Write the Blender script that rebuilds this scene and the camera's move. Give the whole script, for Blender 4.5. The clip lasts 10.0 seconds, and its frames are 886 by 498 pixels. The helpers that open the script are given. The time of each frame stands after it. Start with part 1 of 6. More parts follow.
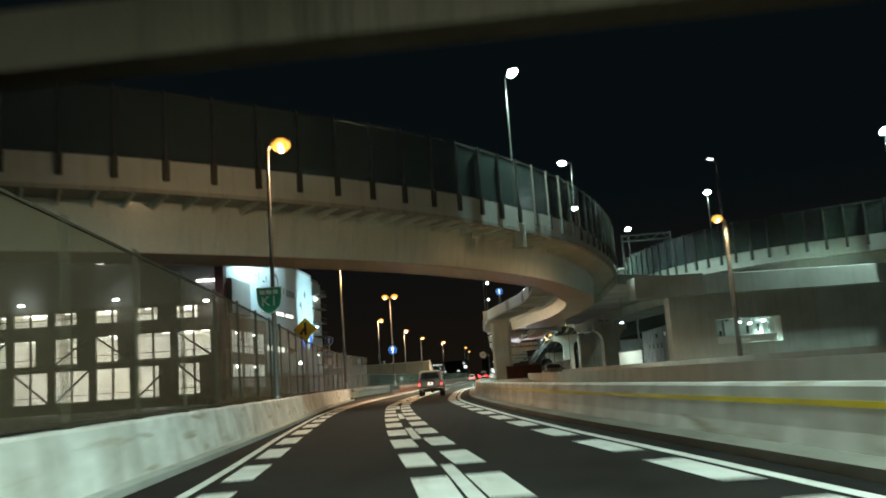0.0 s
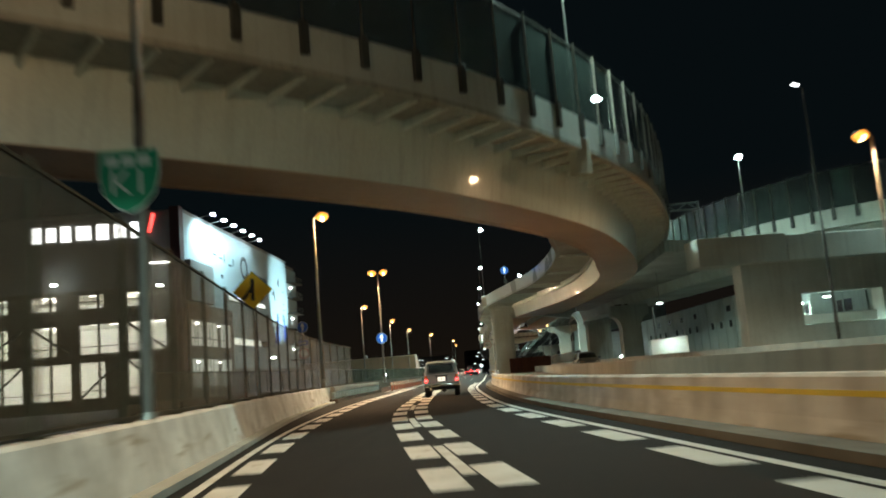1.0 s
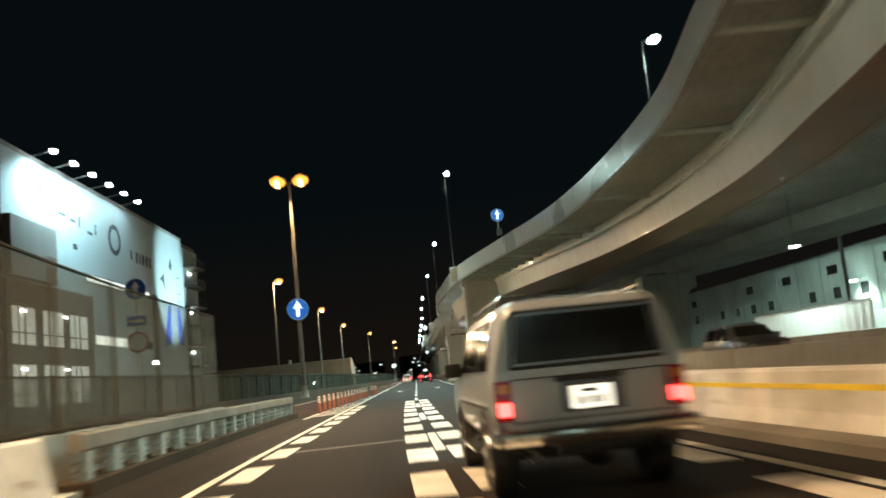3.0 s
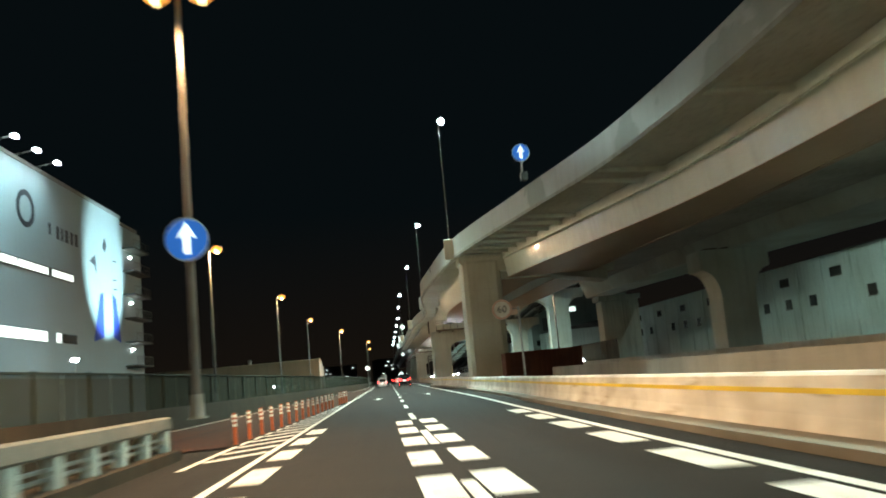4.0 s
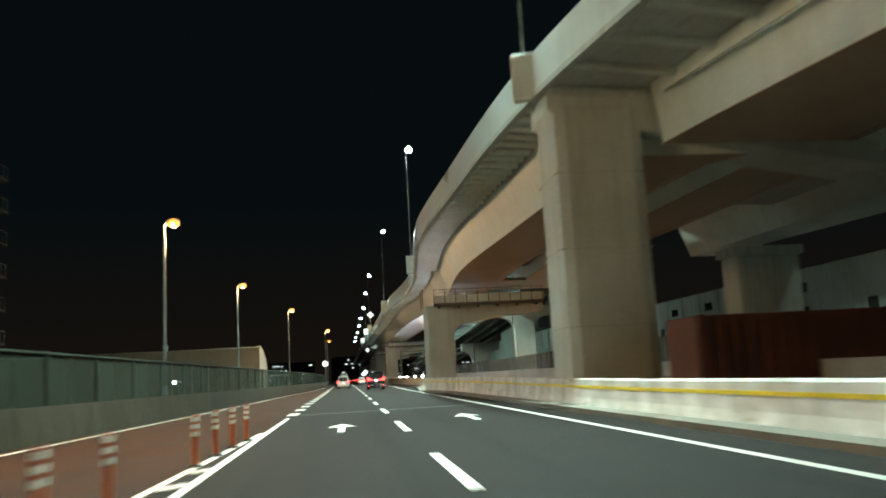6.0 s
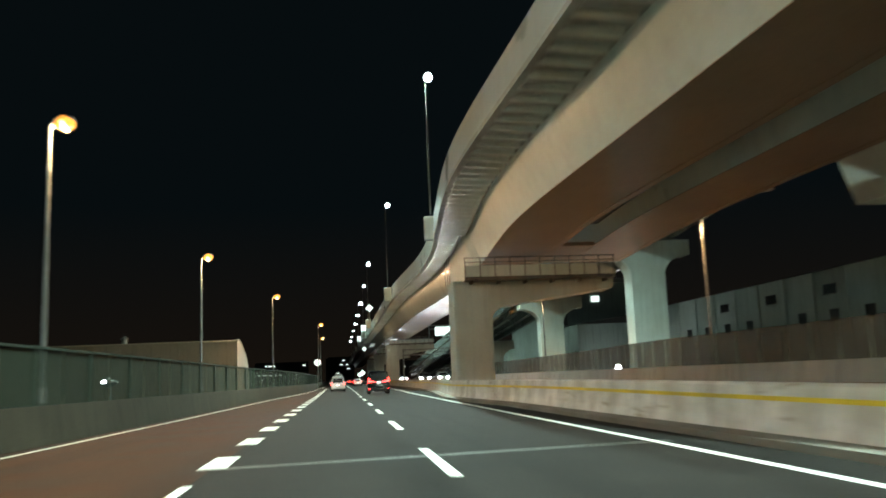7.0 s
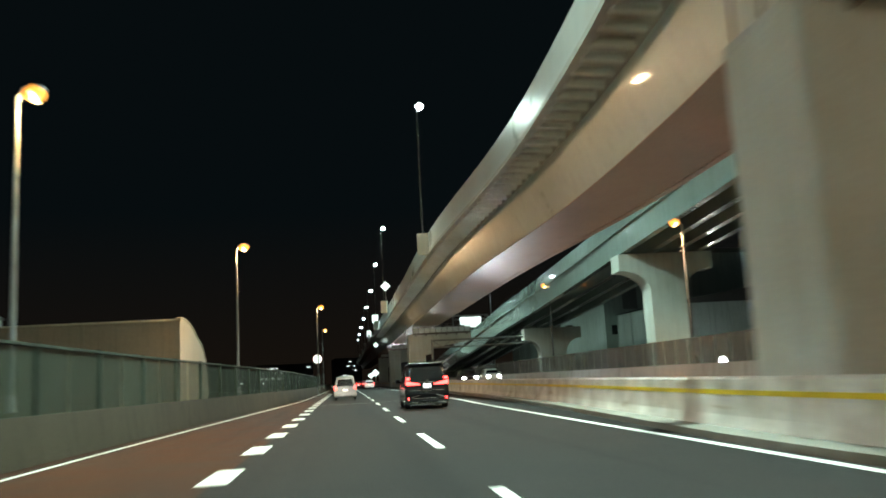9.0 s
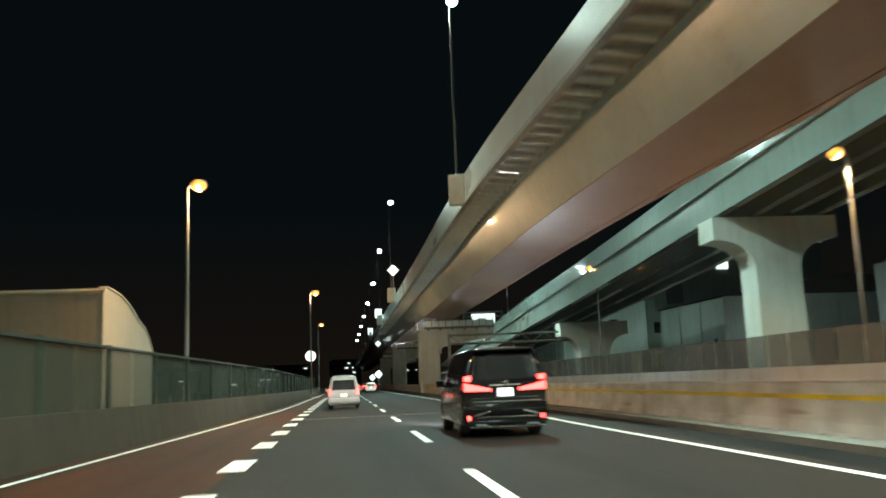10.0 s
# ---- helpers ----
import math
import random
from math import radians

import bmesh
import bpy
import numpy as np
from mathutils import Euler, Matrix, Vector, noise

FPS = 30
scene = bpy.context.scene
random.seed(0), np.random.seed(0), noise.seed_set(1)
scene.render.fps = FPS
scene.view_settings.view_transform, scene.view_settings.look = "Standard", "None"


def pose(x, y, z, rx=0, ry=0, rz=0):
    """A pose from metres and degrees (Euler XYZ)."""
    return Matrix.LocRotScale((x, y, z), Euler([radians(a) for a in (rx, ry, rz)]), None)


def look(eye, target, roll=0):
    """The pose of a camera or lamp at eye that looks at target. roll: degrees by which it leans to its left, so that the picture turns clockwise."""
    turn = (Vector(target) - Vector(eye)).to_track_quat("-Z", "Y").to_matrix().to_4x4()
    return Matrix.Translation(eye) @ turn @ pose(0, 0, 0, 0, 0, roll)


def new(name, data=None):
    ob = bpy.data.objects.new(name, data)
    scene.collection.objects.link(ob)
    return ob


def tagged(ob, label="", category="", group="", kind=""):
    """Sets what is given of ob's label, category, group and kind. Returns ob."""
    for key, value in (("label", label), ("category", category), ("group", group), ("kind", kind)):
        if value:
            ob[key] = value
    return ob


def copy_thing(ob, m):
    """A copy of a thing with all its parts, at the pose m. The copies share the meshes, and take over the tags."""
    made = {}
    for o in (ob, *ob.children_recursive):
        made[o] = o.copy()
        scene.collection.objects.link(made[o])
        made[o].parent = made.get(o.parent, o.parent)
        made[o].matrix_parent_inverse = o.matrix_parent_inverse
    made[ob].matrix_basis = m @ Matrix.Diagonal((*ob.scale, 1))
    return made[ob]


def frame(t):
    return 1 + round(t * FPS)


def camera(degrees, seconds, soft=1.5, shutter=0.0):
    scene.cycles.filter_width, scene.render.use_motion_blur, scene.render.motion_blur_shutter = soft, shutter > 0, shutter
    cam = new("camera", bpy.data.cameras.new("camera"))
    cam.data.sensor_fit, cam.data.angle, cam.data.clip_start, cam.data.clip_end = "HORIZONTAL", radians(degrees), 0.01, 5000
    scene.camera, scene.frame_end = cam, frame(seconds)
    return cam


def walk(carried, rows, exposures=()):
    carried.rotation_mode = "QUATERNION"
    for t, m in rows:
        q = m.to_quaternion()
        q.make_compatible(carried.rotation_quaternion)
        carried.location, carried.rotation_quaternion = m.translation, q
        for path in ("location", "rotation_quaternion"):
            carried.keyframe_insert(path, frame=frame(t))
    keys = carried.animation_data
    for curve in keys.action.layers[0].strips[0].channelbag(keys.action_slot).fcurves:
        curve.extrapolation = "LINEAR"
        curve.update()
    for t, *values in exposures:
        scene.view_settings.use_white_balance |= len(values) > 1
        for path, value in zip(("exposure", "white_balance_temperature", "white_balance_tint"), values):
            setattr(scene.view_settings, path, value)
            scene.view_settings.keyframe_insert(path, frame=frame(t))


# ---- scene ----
# the camera rides in the left lane, about 1.2 m over the road
EXPOSURE = 0.58
cam = camera(55.23, 10.0, soft=1.8, shutter=0.7)
ROWS = [
    (0, 0.000, 0.000, 1.192, -2.434, 8.691, 4.068),
    (0.5, -0.592, 8.808, 1.229, -2.889, 8.619, 4.381),
    (1, -1.118, 17.597, 1.215, -3.796, 8.305, 4.657),
    (1.5, -1.433, 26.393, 1.226, -5.359, 8.261, 5.224),
    (2, -1.401, 35.412, 1.224, -6.499, 8.163, 5.670),
    (2.5, -1.175, 44.756, 1.225, -7.441, 8.277, 5.854),
    (4, 0.630, 72.447, 1.226, -10.253, 8.460, 5.280),
    (4.5, 1.458, 81.885, 1.222, -11.081, 8.538, 5.080),
    (5, 2.403, 91.203, 1.227, -11.885, 8.474, 4.500),
    (5.5, 3.295, 100.280, 1.180, -12.515, 8.350, 3.717),
    (7, 6.323, 127.746, 1.226, -13.349, 8.559, 2.357),
    (7.5, 7.233, 136.704, 1.213, -13.032, 8.327, 2.425),
    (8, 8.215, 145.381, 1.223, -12.972, 8.350, 2.725),
    (8.5, 9.211, 154.359, 1.225, -12.832, 8.527, 2.894),
    (9, 10.245, 163.351, 1.224, -12.908, 8.657, 3.089),
    (9.5, 11.230, 172.293, 1.224, -12.877, 8.838, 2.844),
    (10, 12.192, 180.946, 1.224, -13.024, 8.889, 2.347),
]
walk(cam, [(t, pose(x, y, z, 90 + pitch, roll, yaw)) for t, x, y, z, yaw, pitch, roll in ROWS], [(0.0, EXPOSURE), (10.0, EXPOSURE)])
# ---- night sky: almost black, blue-green above, a faint brown town haze low down ----
world = bpy.data.worlds.new("night_sky")
scene.world = world
world.use_nodes = True
sky = world.node_tree.nodes["Background"]
sky.inputs[1].default_value = 0.0048
way = world.node_tree.nodes.new("ShaderNodeTexCoord")
split = world.node_tree.nodes.new("ShaderNodeSeparateXYZ")
haze = world.node_tree.nodes.new("ShaderNodeValToRGB")
haze.color_ramp.elements[0].position, haze.color_ramp.elements[0].color = 0.0, (1.15, 0.80, 0.52, 1)
haze.color_ramp.elements[1].position, haze.color_ramp.elements[1].color = 0.2, (0.30, 0.55, 0.66, 1)
world.node_tree.links.new(way.outputs["Generated"], split.inputs[0])
world.node_tree.links.new(split.outputs[2], haze.inputs[0])
world.node_tree.links.new(haze.outputs[0], sky.inputs[0])

SODIUM, LED, WHITE = (1.0, 0.64, 0.33), (0.70, 1.0, 0.90), (0.88, 1.0, 0.93)


def shine(name, place, watts, colour, radius=0.25, cone=0.0, aim=None, blend=0.6):
    """A lamp's light: all round, or a cone in degrees."""
    data = bpy.data.lights.new(name, "SPOT" if cone else "POINT")
    data.energy, data.color, data.shadow_soft_size = watts, colour, radius
    if cone:
        data.spot_size, data.spot_blend = radians(cone), blend
    ob = new(name, data)
    ob.matrix_world = look(place, aim, 0) if aim else Matrix.Translation(place)
    return ob


SODIUM_WATTS, LED_WATTS, UNDER_WATTS, FLOOD_WATTS, PARK_WATTS = 3300.0, 38000.0, 2400.0, 3600.0, 1700.0
# ---- materials ----
def surface(name, base, rough=0.8, metal=0.0, grain=18.0, stain=0.35, var=0.25, bump=0.12, streak=0.0, coat=0.0, rand=0.0, warm=(1.0, 0.96, 0.89), run=(2.2, 2.2, 0.12), skew=0.0, wave=0.0, sheen=0.5, scuff=0.0, marks=(1.0, 0.45, 3.2)):
    """A worn surface: large stains and fine grain in world metres, optional rain streaks down walls."""
    m = bpy.data.materials.new(name)
    m.use_nodes = True
    nt = m.node_tree
    b = nt.nodes["Principled BSDF"]
    geo = nt.nodes.new("ShaderNodeNewGeometry")
    big = nt.nodes.new("ShaderNodeTexNoise")
    big.inputs["Scale"].default_value, big.inputs["Detail"].default_value = stain, 6.0
    fine = nt.nodes.new("ShaderNodeTexNoise")
    fine.inputs["Scale"].default_value, fine.inputs["Detail"].default_value = grain, 4.0
    nt.links.new(geo.outputs["Position"], big.inputs["Vector"])
    nt.links.new(geo.outputs["Position"], fine.inputs["Vector"])
    ramp = nt.nodes.new("ShaderNodeValToRGB")
    ramp.color_ramp.elements[0].position, ramp.color_ramp.elements[1].position = 0.3, 0.72
    lo, hi = 1.0 - var, 1.0 + var * 0.5
    ramp.color_ramp.elements[0].color = (base[0] * lo * warm[0], base[1] * lo * warm[1], base[2] * lo * warm[2], 1)
    ramp.color_ramp.elements[1].color = (min(1, base[0] * hi), min(1, base[1] * hi), min(1, base[2] * hi), 1)
    nt.links.new(big.outputs["Fac"], ramp.inputs["Fac"])
    last = ramp.outputs["Color"]
    if streak:
        turned = nt.nodes.new("ShaderNodeMapping")
        turned.inputs["Rotation"].default_value = (0, 0, skew)
        nt.links.new(geo.outputs["Position"], turned.inputs["Vector"])
        stretch = nt.nodes.new("ShaderNodeVectorMath")
        stretch.operation = "MULTIPLY"
        stretch.inputs[1].default_value = run
        nt.links.new(turned.outputs[0], stretch.inputs[0])
        runs = nt.nodes.new("ShaderNodeTexNoise")
        runs.inputs["Scale"].default_value, runs.inputs["Detail"].default_value = 1.6, 5.0
        nt.links.new(stretch.outputs[0], runs.inputs["Vector"])
        cut = nt.nodes.new("ShaderNodeMapRange")
        cut.inputs[1].default_value, cut.inputs[2].default_value = 0.5, 0.75
        cut.inputs[3].default_value, cut.inputs[4].default_value = 1.0, 1.0 - streak
        nt.links.new(runs.outputs["Fac"], cut.inputs[0])
        mul = nt.nodes.new("ShaderNodeMixRGB")
        mul.blend_type, mul.inputs[0].default_value = "MULTIPLY", 1.0
        nt.links.new(last, mul.inputs[1])
        nt.links.new(cut.outputs[0], mul.inputs[2])
        last = mul.outputs[0]
    if scuff:
        flat = nt.nodes.new("ShaderNodeVectorMath")
        flat.operation = "MULTIPLY"
        flat.inputs[1].default_value = marks
        nt.links.new(geo.outputs["Position"], flat.inputs[0])
        smear = nt.nodes.new("ShaderNodeTexNoise")
        smear.inputs["Scale"].default_value, smear.inputs["Detail"].default_value = 1.3, 7.0
        nt.links.new(flat.outputs[0], smear.inputs["Vector"])
        edge = nt.nodes.new("ShaderNodeMapRange")
        edge.inputs[1].default_value, edge.inputs[2].default_value = 0.61, 0.70
        nt.links.new(smear.outputs["Fac"], edge.inputs[0])
        soil = nt.nodes.new("ShaderNodeMixRGB")
        soil.inputs[2].default_value = (base[0] * (1 - scuff), base[1] * (1 - scuff) * 0.88, base[2] * (1 - scuff) * 0.7, 1)
        nt.links.new(edge.outputs[0], soil.inputs[0])
        nt.links.new(last, soil.inputs[1])
        last = soil.outputs[0]
    speck = nt.nodes.new("ShaderNodeMapRange")
    speck.inputs[1].default_value, speck.inputs[2].default_value = 0.25, 0.75
    speck.inputs[3].default_value, speck.inputs[4].default_value = 1.0 - var * 0.5, 1.0 + var * 0.25
    nt.links.new(fine.outputs["Fac"], speck.inputs[0])
    if rand:
        info = nt.nodes.new("ShaderNodeObjectInfo")
        one = nt.nodes.new("ShaderNodeMapRange")
        one.inputs[3].default_value, one.inputs[4].default_value = 1.0 - rand, 1.0 + rand
        nt.links.new(info.outputs["Random"], one.inputs[0])
        both = nt.nodes.new("ShaderNodeMath")
        both.operation = "MULTIPLY"
        nt.links.new(speck.outputs[0], both.inputs[0])
        nt.links.new(one.outputs[0], both.inputs[1])
        factor = both.outputs[0]
    else:
        factor = speck.outputs[0]
    mix = nt.nodes.new("ShaderNodeMixRGB")
    mix.blend_type, mix.inputs[0].default_value = "MULTIPLY", 1.0
    nt.links.new(last, mix.inputs[1])
    nt.links.new(factor, mix.inputs[2])
    nt.links.new(mix.outputs[0], b.inputs["Base Color"])
    rr = nt.nodes.new("ShaderNodeMapRange")
    rr.inputs[3].default_value, rr.inputs[4].default_value = max(0.02, rough - 0.12), min(1.0, rough + 0.12)
    nt.links.new(big.outputs["Fac"], rr.inputs[0])
    nt.links.new(rr.outputs[0], b.inputs["Roughness"])
    b.inputs["Metallic"].default_value = metal
    b.inputs["Specular IOR Level"].default_value = sheen
    b.inputs["Coat Weight"].default_value = coat
    b.inputs["Coat Roughness"].default_value = 0.04
    if wave:
        dent = nt.nodes.new("ShaderNodeTexNoise")
        dent.inputs["Scale"].default_value, dent.inputs["Detail"].default_value = 0.8, 2.0
        nt.links.new(geo.outputs["Position"], dent.inputs["Vector"])
        sheet = nt.nodes.new("ShaderNodeBump")
        sheet.inputs["Strength"].default_value, sheet.inputs["Distance"].default_value = 1.0, wave
        nt.links.new(dent.outputs["Fac"], sheet.inputs["Height"])
        nt.links.new(sheet.outputs[0], b.inputs["Normal"])
    if bump:
        bm_node = nt.nodes.new("ShaderNodeBump")
        bm_node.inputs["Strength"].default_value, bm_node.inputs["Distance"].default_value = bump, 0.02
        nt.links.new(fine.outputs["Fac"], bm_node.inputs["Height"])
        if wave:
            nt.links.new(sheet.outputs[0], bm_node.inputs["Normal"])
        nt.links.new(bm_node.outputs[0], b.inputs["Normal"])
    return m


def glow(name, colour, strength, base=(0.8, 0.8, 0.8)):
    m = bpy.data.materials.new(name)
    m.use_nodes = True
    b = m.node_tree.nodes["Principled BSDF"]
    b.inputs["Base Color"].default_value = (*base, 1)
    b.inputs["Emission Color"].default_value = (*colour, 1)
    b.inputs["Emission Strength"].default_value = strength
    return m


def glass(name, colour, rough=0.05, alpha=0.25, tint=(1.0, 1.0, 1.0)):
    """Thin sheet: partly clear, glossy."""
    m = bpy.data.materials.new(name)
    m.use_nodes = True
    nt = m.node_tree
    out = nt.nodes["Material Output"]
    b = nt.nodes["Principled BSDF"]
    b.inputs["Base Color"].default_value = (*colour, 1)
    b.inputs["Roughness"].default_value = rough
    clear = nt.nodes.new("ShaderNodeBsdfTransparent")
    clear.inputs[0].default_value = (*tint, 1)
    mix = nt.nodes.new("ShaderNodeMixShader")
    mix.inputs[0].default_value = alpha
    nt.links.new(clear.outputs[0], mix.inputs[1])
    nt.links.new(b.outputs[0], mix.inputs[2])
    nt.links.new(mix.outputs[0], out.inputs["Surface"])
    return m


asphalt = surface("asphalt", (0.0195, 0.0175, 0.0155), 0.85, grain=16, stain=0.7, var=0.6, bump=0.6, streak=0.55, run=(0.75, 0.02, 1.0), skew=0.112, sheen=0.15)
old_asphalt = surface("old_asphalt", (0.085, 0.078, 0.070), 0.70, grain=40, stain=0.3, var=0.3, bump=0.3, sheen=0.15)
lane_brown = surface("lane_brown", (0.041, 0.0125, 0.0031), 0.8, grain=16, stain=0.6, var=0.5, bump=0.5, streak=0.45, run=(0.75, 0.02, 1.0), skew=0.112, sheen=0.15)
# pale orange put in so the hidden road bounces warm light upward
bounce_road = surface("bounce_road", (0.21, 0.135, 0.075), 0.8, grain=40, stain=0.3, var=0.3, bump=0.3, sheen=0.15)
dirt = surface("dirt", (0.05, 0.046, 0.04), 0.95, grain=6, stain=0.1, var=0.4)
road_paint = surface("road_paint", (0.80, 0.80, 0.76), 0.55, grain=30, stain=1.6, var=0.22, bump=0.1, scuff=0.5, marks=(3.0, 1.6, 1.0))
yellow_paint = surface("yellow_paint", (0.82, 0.62, 0.02), 0.45, grain=25, stain=0.9, var=0.3)
concrete = surface("concrete", (0.44, 0.45, 0.41), 0.85, grain=14, stain=0.25, var=0.25, streak=0.35)
concrete_pale = surface("concrete_pale", (0.60, 0.66, 0.61), 0.8, grain=14, stain=0.3, var=0.2, streak=0.16)
concrete_dark = surface("concrete_dark", (0.22, 0.21, 0.18), 0.9, grain=12, stain=0.4, var=0.35, streak=0.3)
girder_paint = surface("girder_paint", (0.72, 0.80, 0.75), 0.32, grain=8, stain=0.15, var=0.16, bump=0.03, streak=0.14, coat=0.35, wave=0.025)
parapet_paint = surface("parapet_paint", (0.58, 0.65, 0.63), 0.3, grain=10, stain=0.25, var=0.16, bump=0.04, streak=0.14, coat=0.5, wave=0.012)
barrier_paint = surface("barrier_paint", (0.76, 0.76, 0.72), 0.6, grain=9, stain=1.1, var=0.36, streak=0.35, scuff=0.45)
fence_steel = surface("fence_steel", (0.22, 0.235, 0.22), 0.4, metal=0.5, grain=40, stain=2.0, var=0.25, bump=0.03)
steel_gloss = surface("steel_gloss", (0.30, 0.37, 0.345), 0.15, grain=6, stain=0.12, var=0.15, bump=0.03, streak=0.15, coat=1.0, wave=0.05)
galvanised = surface("galvanised", (0.30, 0.31, 0.30), 0.45, metal=0.6, grain=40, stain=2.0, var=0.2, bump=0.03)
post_dark = surface("post_dark", (0.055, 0.060, 0.055), 0.5, grain=30, stain=1.0, var=0.3)
rail_dark = surface("rail_dark", (0.16, 0.15, 0.13), 0.5, metal=0.5, grain=30, stain=1.0, var=0.3)
fence_panel = surface("fence_panel", (0.044, 0.056, 0.041), 0.9, grain=20, stain=0.5, var=0.2, streak=0.18, rand=0.12, sheen=0.15)
fence_post = surface("fence_post", (0.036, 0.043, 0.032), 0.85, grain=20, stain=0.5, var=0.2, sheen=0.15)
concrete_brown = surface("concrete_brown", (0.056, 0.043, 0.029), 0.88, grain=14, stain=0.3, var=0.3, streak=0.4, sheen=0.15)
fence_pale = surface("fence_pale", (0.17, 0.17, 0.145), 0.9, grain=20, stain=0.5, var=0.2, streak=0.3, rand=0.2, sheen=0.15)
def see_through(m, share):
    """Lets a share of the light through a sheet."""
    nt = m.node_tree
    clear, mix = nt.nodes.new("ShaderNodeBsdfTransparent"), nt.nodes.new("ShaderNodeMixShader")
    mix.inputs[0].default_value = 1.0 - share
    nt.links.new(clear.outputs[0], mix.inputs[1])
    nt.links.new(nt.nodes["Principled BSDF"].outputs[0], mix.inputs[2])
    nt.links.new(mix.outputs[0], nt.nodes["Material Output"].inputs["Surface"])


see_through(fence_panel, 0.55)
see_through(fence_pale, 0.38)
clear_panel = glass("clear_panel", (0.10, 0.14, 0.125), 0.2, 0.36)
brown_panel = glass("brown_panel", (0.085, 0.066, 0.038), 0.5, 0.38, tint=(0.97, 0.95, 0.90))
pole_grey = surface("pole_grey", (0.12, 0.118, 0.11), 0.5, metal=0.3, grain=40, stain=2.0, var=0.2, bump=0.03)
# brown holds the warm light bounced off the road onto the girder undersides
bounce_brown = surface("bounce_brown", (0.42, 0.305, 0.205), 0.55, grain=8, stain=0.15, var=0.2, bump=0.03, streak=0.1, coat=0.06, wave=0.02)
wall_white = surface("wall_white", (0.80, 0.81, 0.80), 0.7, grain=5, stain=0.1, var=0.06, bump=0.02)
wall_side = surface("wall_side", (0.32, 0.40, 0.44), 0.7, grain=5, stain=0.1, var=0.08, bump=0.02, streak=0.06)
screen_post = surface("screen_post", (0.055, 0.046, 0.031), 0.8, grain=20, stain=1.0, var=0.2, sheen=0.1)
wall_grey = surface("wall_grey", (0.20, 0.20, 0.20), 0.75, grain=6, stain=0.12, var=0.15, streak=0.15)
wall_brown = surface("wall_brown", (0.15, 0.13, 0.11), 0.8, grain=6, stain=0.15, var=0.2)
wall_dark = surface("wall_dark", (0.07, 0.065, 0.06), 0.8, grain=6, stain=0.15, var=0.2)
column_red = surface("column_red", (0.05, 0.012, 0.012), 0.6, grain=8, stain=0.5, var=0.2)
roof_pale = surface("roof_pale", (0.23, 0.19, 0.125), 0.6, grain=5, stain=0.12, var=0.18, streak=0.2)
factory_wall = surface("factory_wall", (0.40, 0.46, 0.42), 0.8, grain=5, stain=0.15, var=0.2, streak=0.25)
window_dark = surface("window_dark", (0.015, 0.017, 0.017), 0.15, grain=3, stain=0.4, var=0.3, bump=0)
mark_blue = surface("mark_blue", (0.02, 0.07, 0.55), 0.6, grain=8, stain=0.4, var=0.1, bump=0)
mark_dark = surface("mark_dark", (0.03, 0.035, 0.045), 0.6, grain=8, stain=0.4, var=0.1, bump=0)
sign_blue = surface("sign_blue", (0.015, 0.10, 0.50), 0.35, grain=10, stain=1.0, var=0.08, bump=0)
sign_green = surface("sign_green", (0.02, 0.34, 0.18), 0.35, grain=10, stain=1.0, var=0.08, bump=0)
sign_white = surface("sign_white", (0.82, 0.82, 0.80), 0.4, grain=10, stain=1.0, var=0.06, bump=0)
sign_red = surface("sign_red", (0.55, 0.03, 0.03), 0.4, grain=10, stain=1.0, var=0.06, bump=0)
sign_dull = surface("sign_dull", (0.48, 0.48, 0.43), 0.5, grain=10, stain=3.0, var=0.2, bump=0)
sign_faded = surface("sign_faded", (0.42, 0.25, 0.20), 0.4, grain=10, stain=1.0, var=0.1, bump=0)
sign_yellow = surface("sign_yellow", (0.92, 0.60, 0.02), 0.4, grain=10, stain=1.0, var=0.06, bump=0)
sign_black = surface("sign_black", (0.02, 0.02, 0.02), 0.5, grain=10, stain=1.0, var=0.06, bump=0)
# glow put in for headlamp light that reflective signs throw back
sign_white_glow = glow("sign_white_glow", (0.80, 1.0, 0.93), 1.1)
sign_blue_glow = glow("sign_blue_glow", (0.015, 0.12, 0.42), 0.6, (0.02, 0.1, 0.5))
orange_plastic = surface("orange_plastic", (0.44, 0.10, 0.03), 0.45, grain=20, stain=2.0, var=0.15, bump=0.03)
band_white = surface("band_white", (0.85, 0.85, 0.82), 0.35, grain=20, stain=2.0, var=0.08, bump=0)
rust_box = surface("rust_box", (0.14, 0.042, 0.022), 0.75, grain=10, stain=0.8, var=0.35, streak=0.4)
sodium_glow = glow("sodium_glow", (1.0, 0.36, 0.05), 1.6, (0.02, 0.01, 0.0))
bulb_glow = glow("bulb_glow", (1.0, 0.72, 0.30), 5.0, (0.02, 0.01, 0.0))
led_glow = glow("led_glow", (0.72, 1.0, 0.94), 40.0)
flood_glow = glow("flood_glow", (0.85, 1.0, 1.0), 60)
window_glow = glow("window_glow", (0.88, 1.0, 0.92), 1.1)
window_dim = glow("window_dim", (0.88, 1.0, 0.92), 0.32)
tube_glow = glow("tube_glow", (0.95, 1.0, 0.95), 9.0)
letter_glow = glow("letter_glow", (0.92, 0.96, 1.0), 5.0)
red_glow = glow("red_glow", (1.0, 0.05, 0.04), 3.0)
tail_glow = glow("tail_glow", (1.0, 0.035, 0.03), 10.0, (0.4, 0.01, 0.01))
tail_red = surface("tail_red", (0.30, 0.01, 0.01), 0.15, grain=20, stain=3, var=0.1, bump=0, coat=0.6)
amber = surface("amber_lens", (0.6, 0.2, 0.02), 0.2, grain=20, stain=3, var=0.1, bump=0, coat=0.5)
head_glow = glow("head_glow", (0.9, 0.97, 1.0), 120)
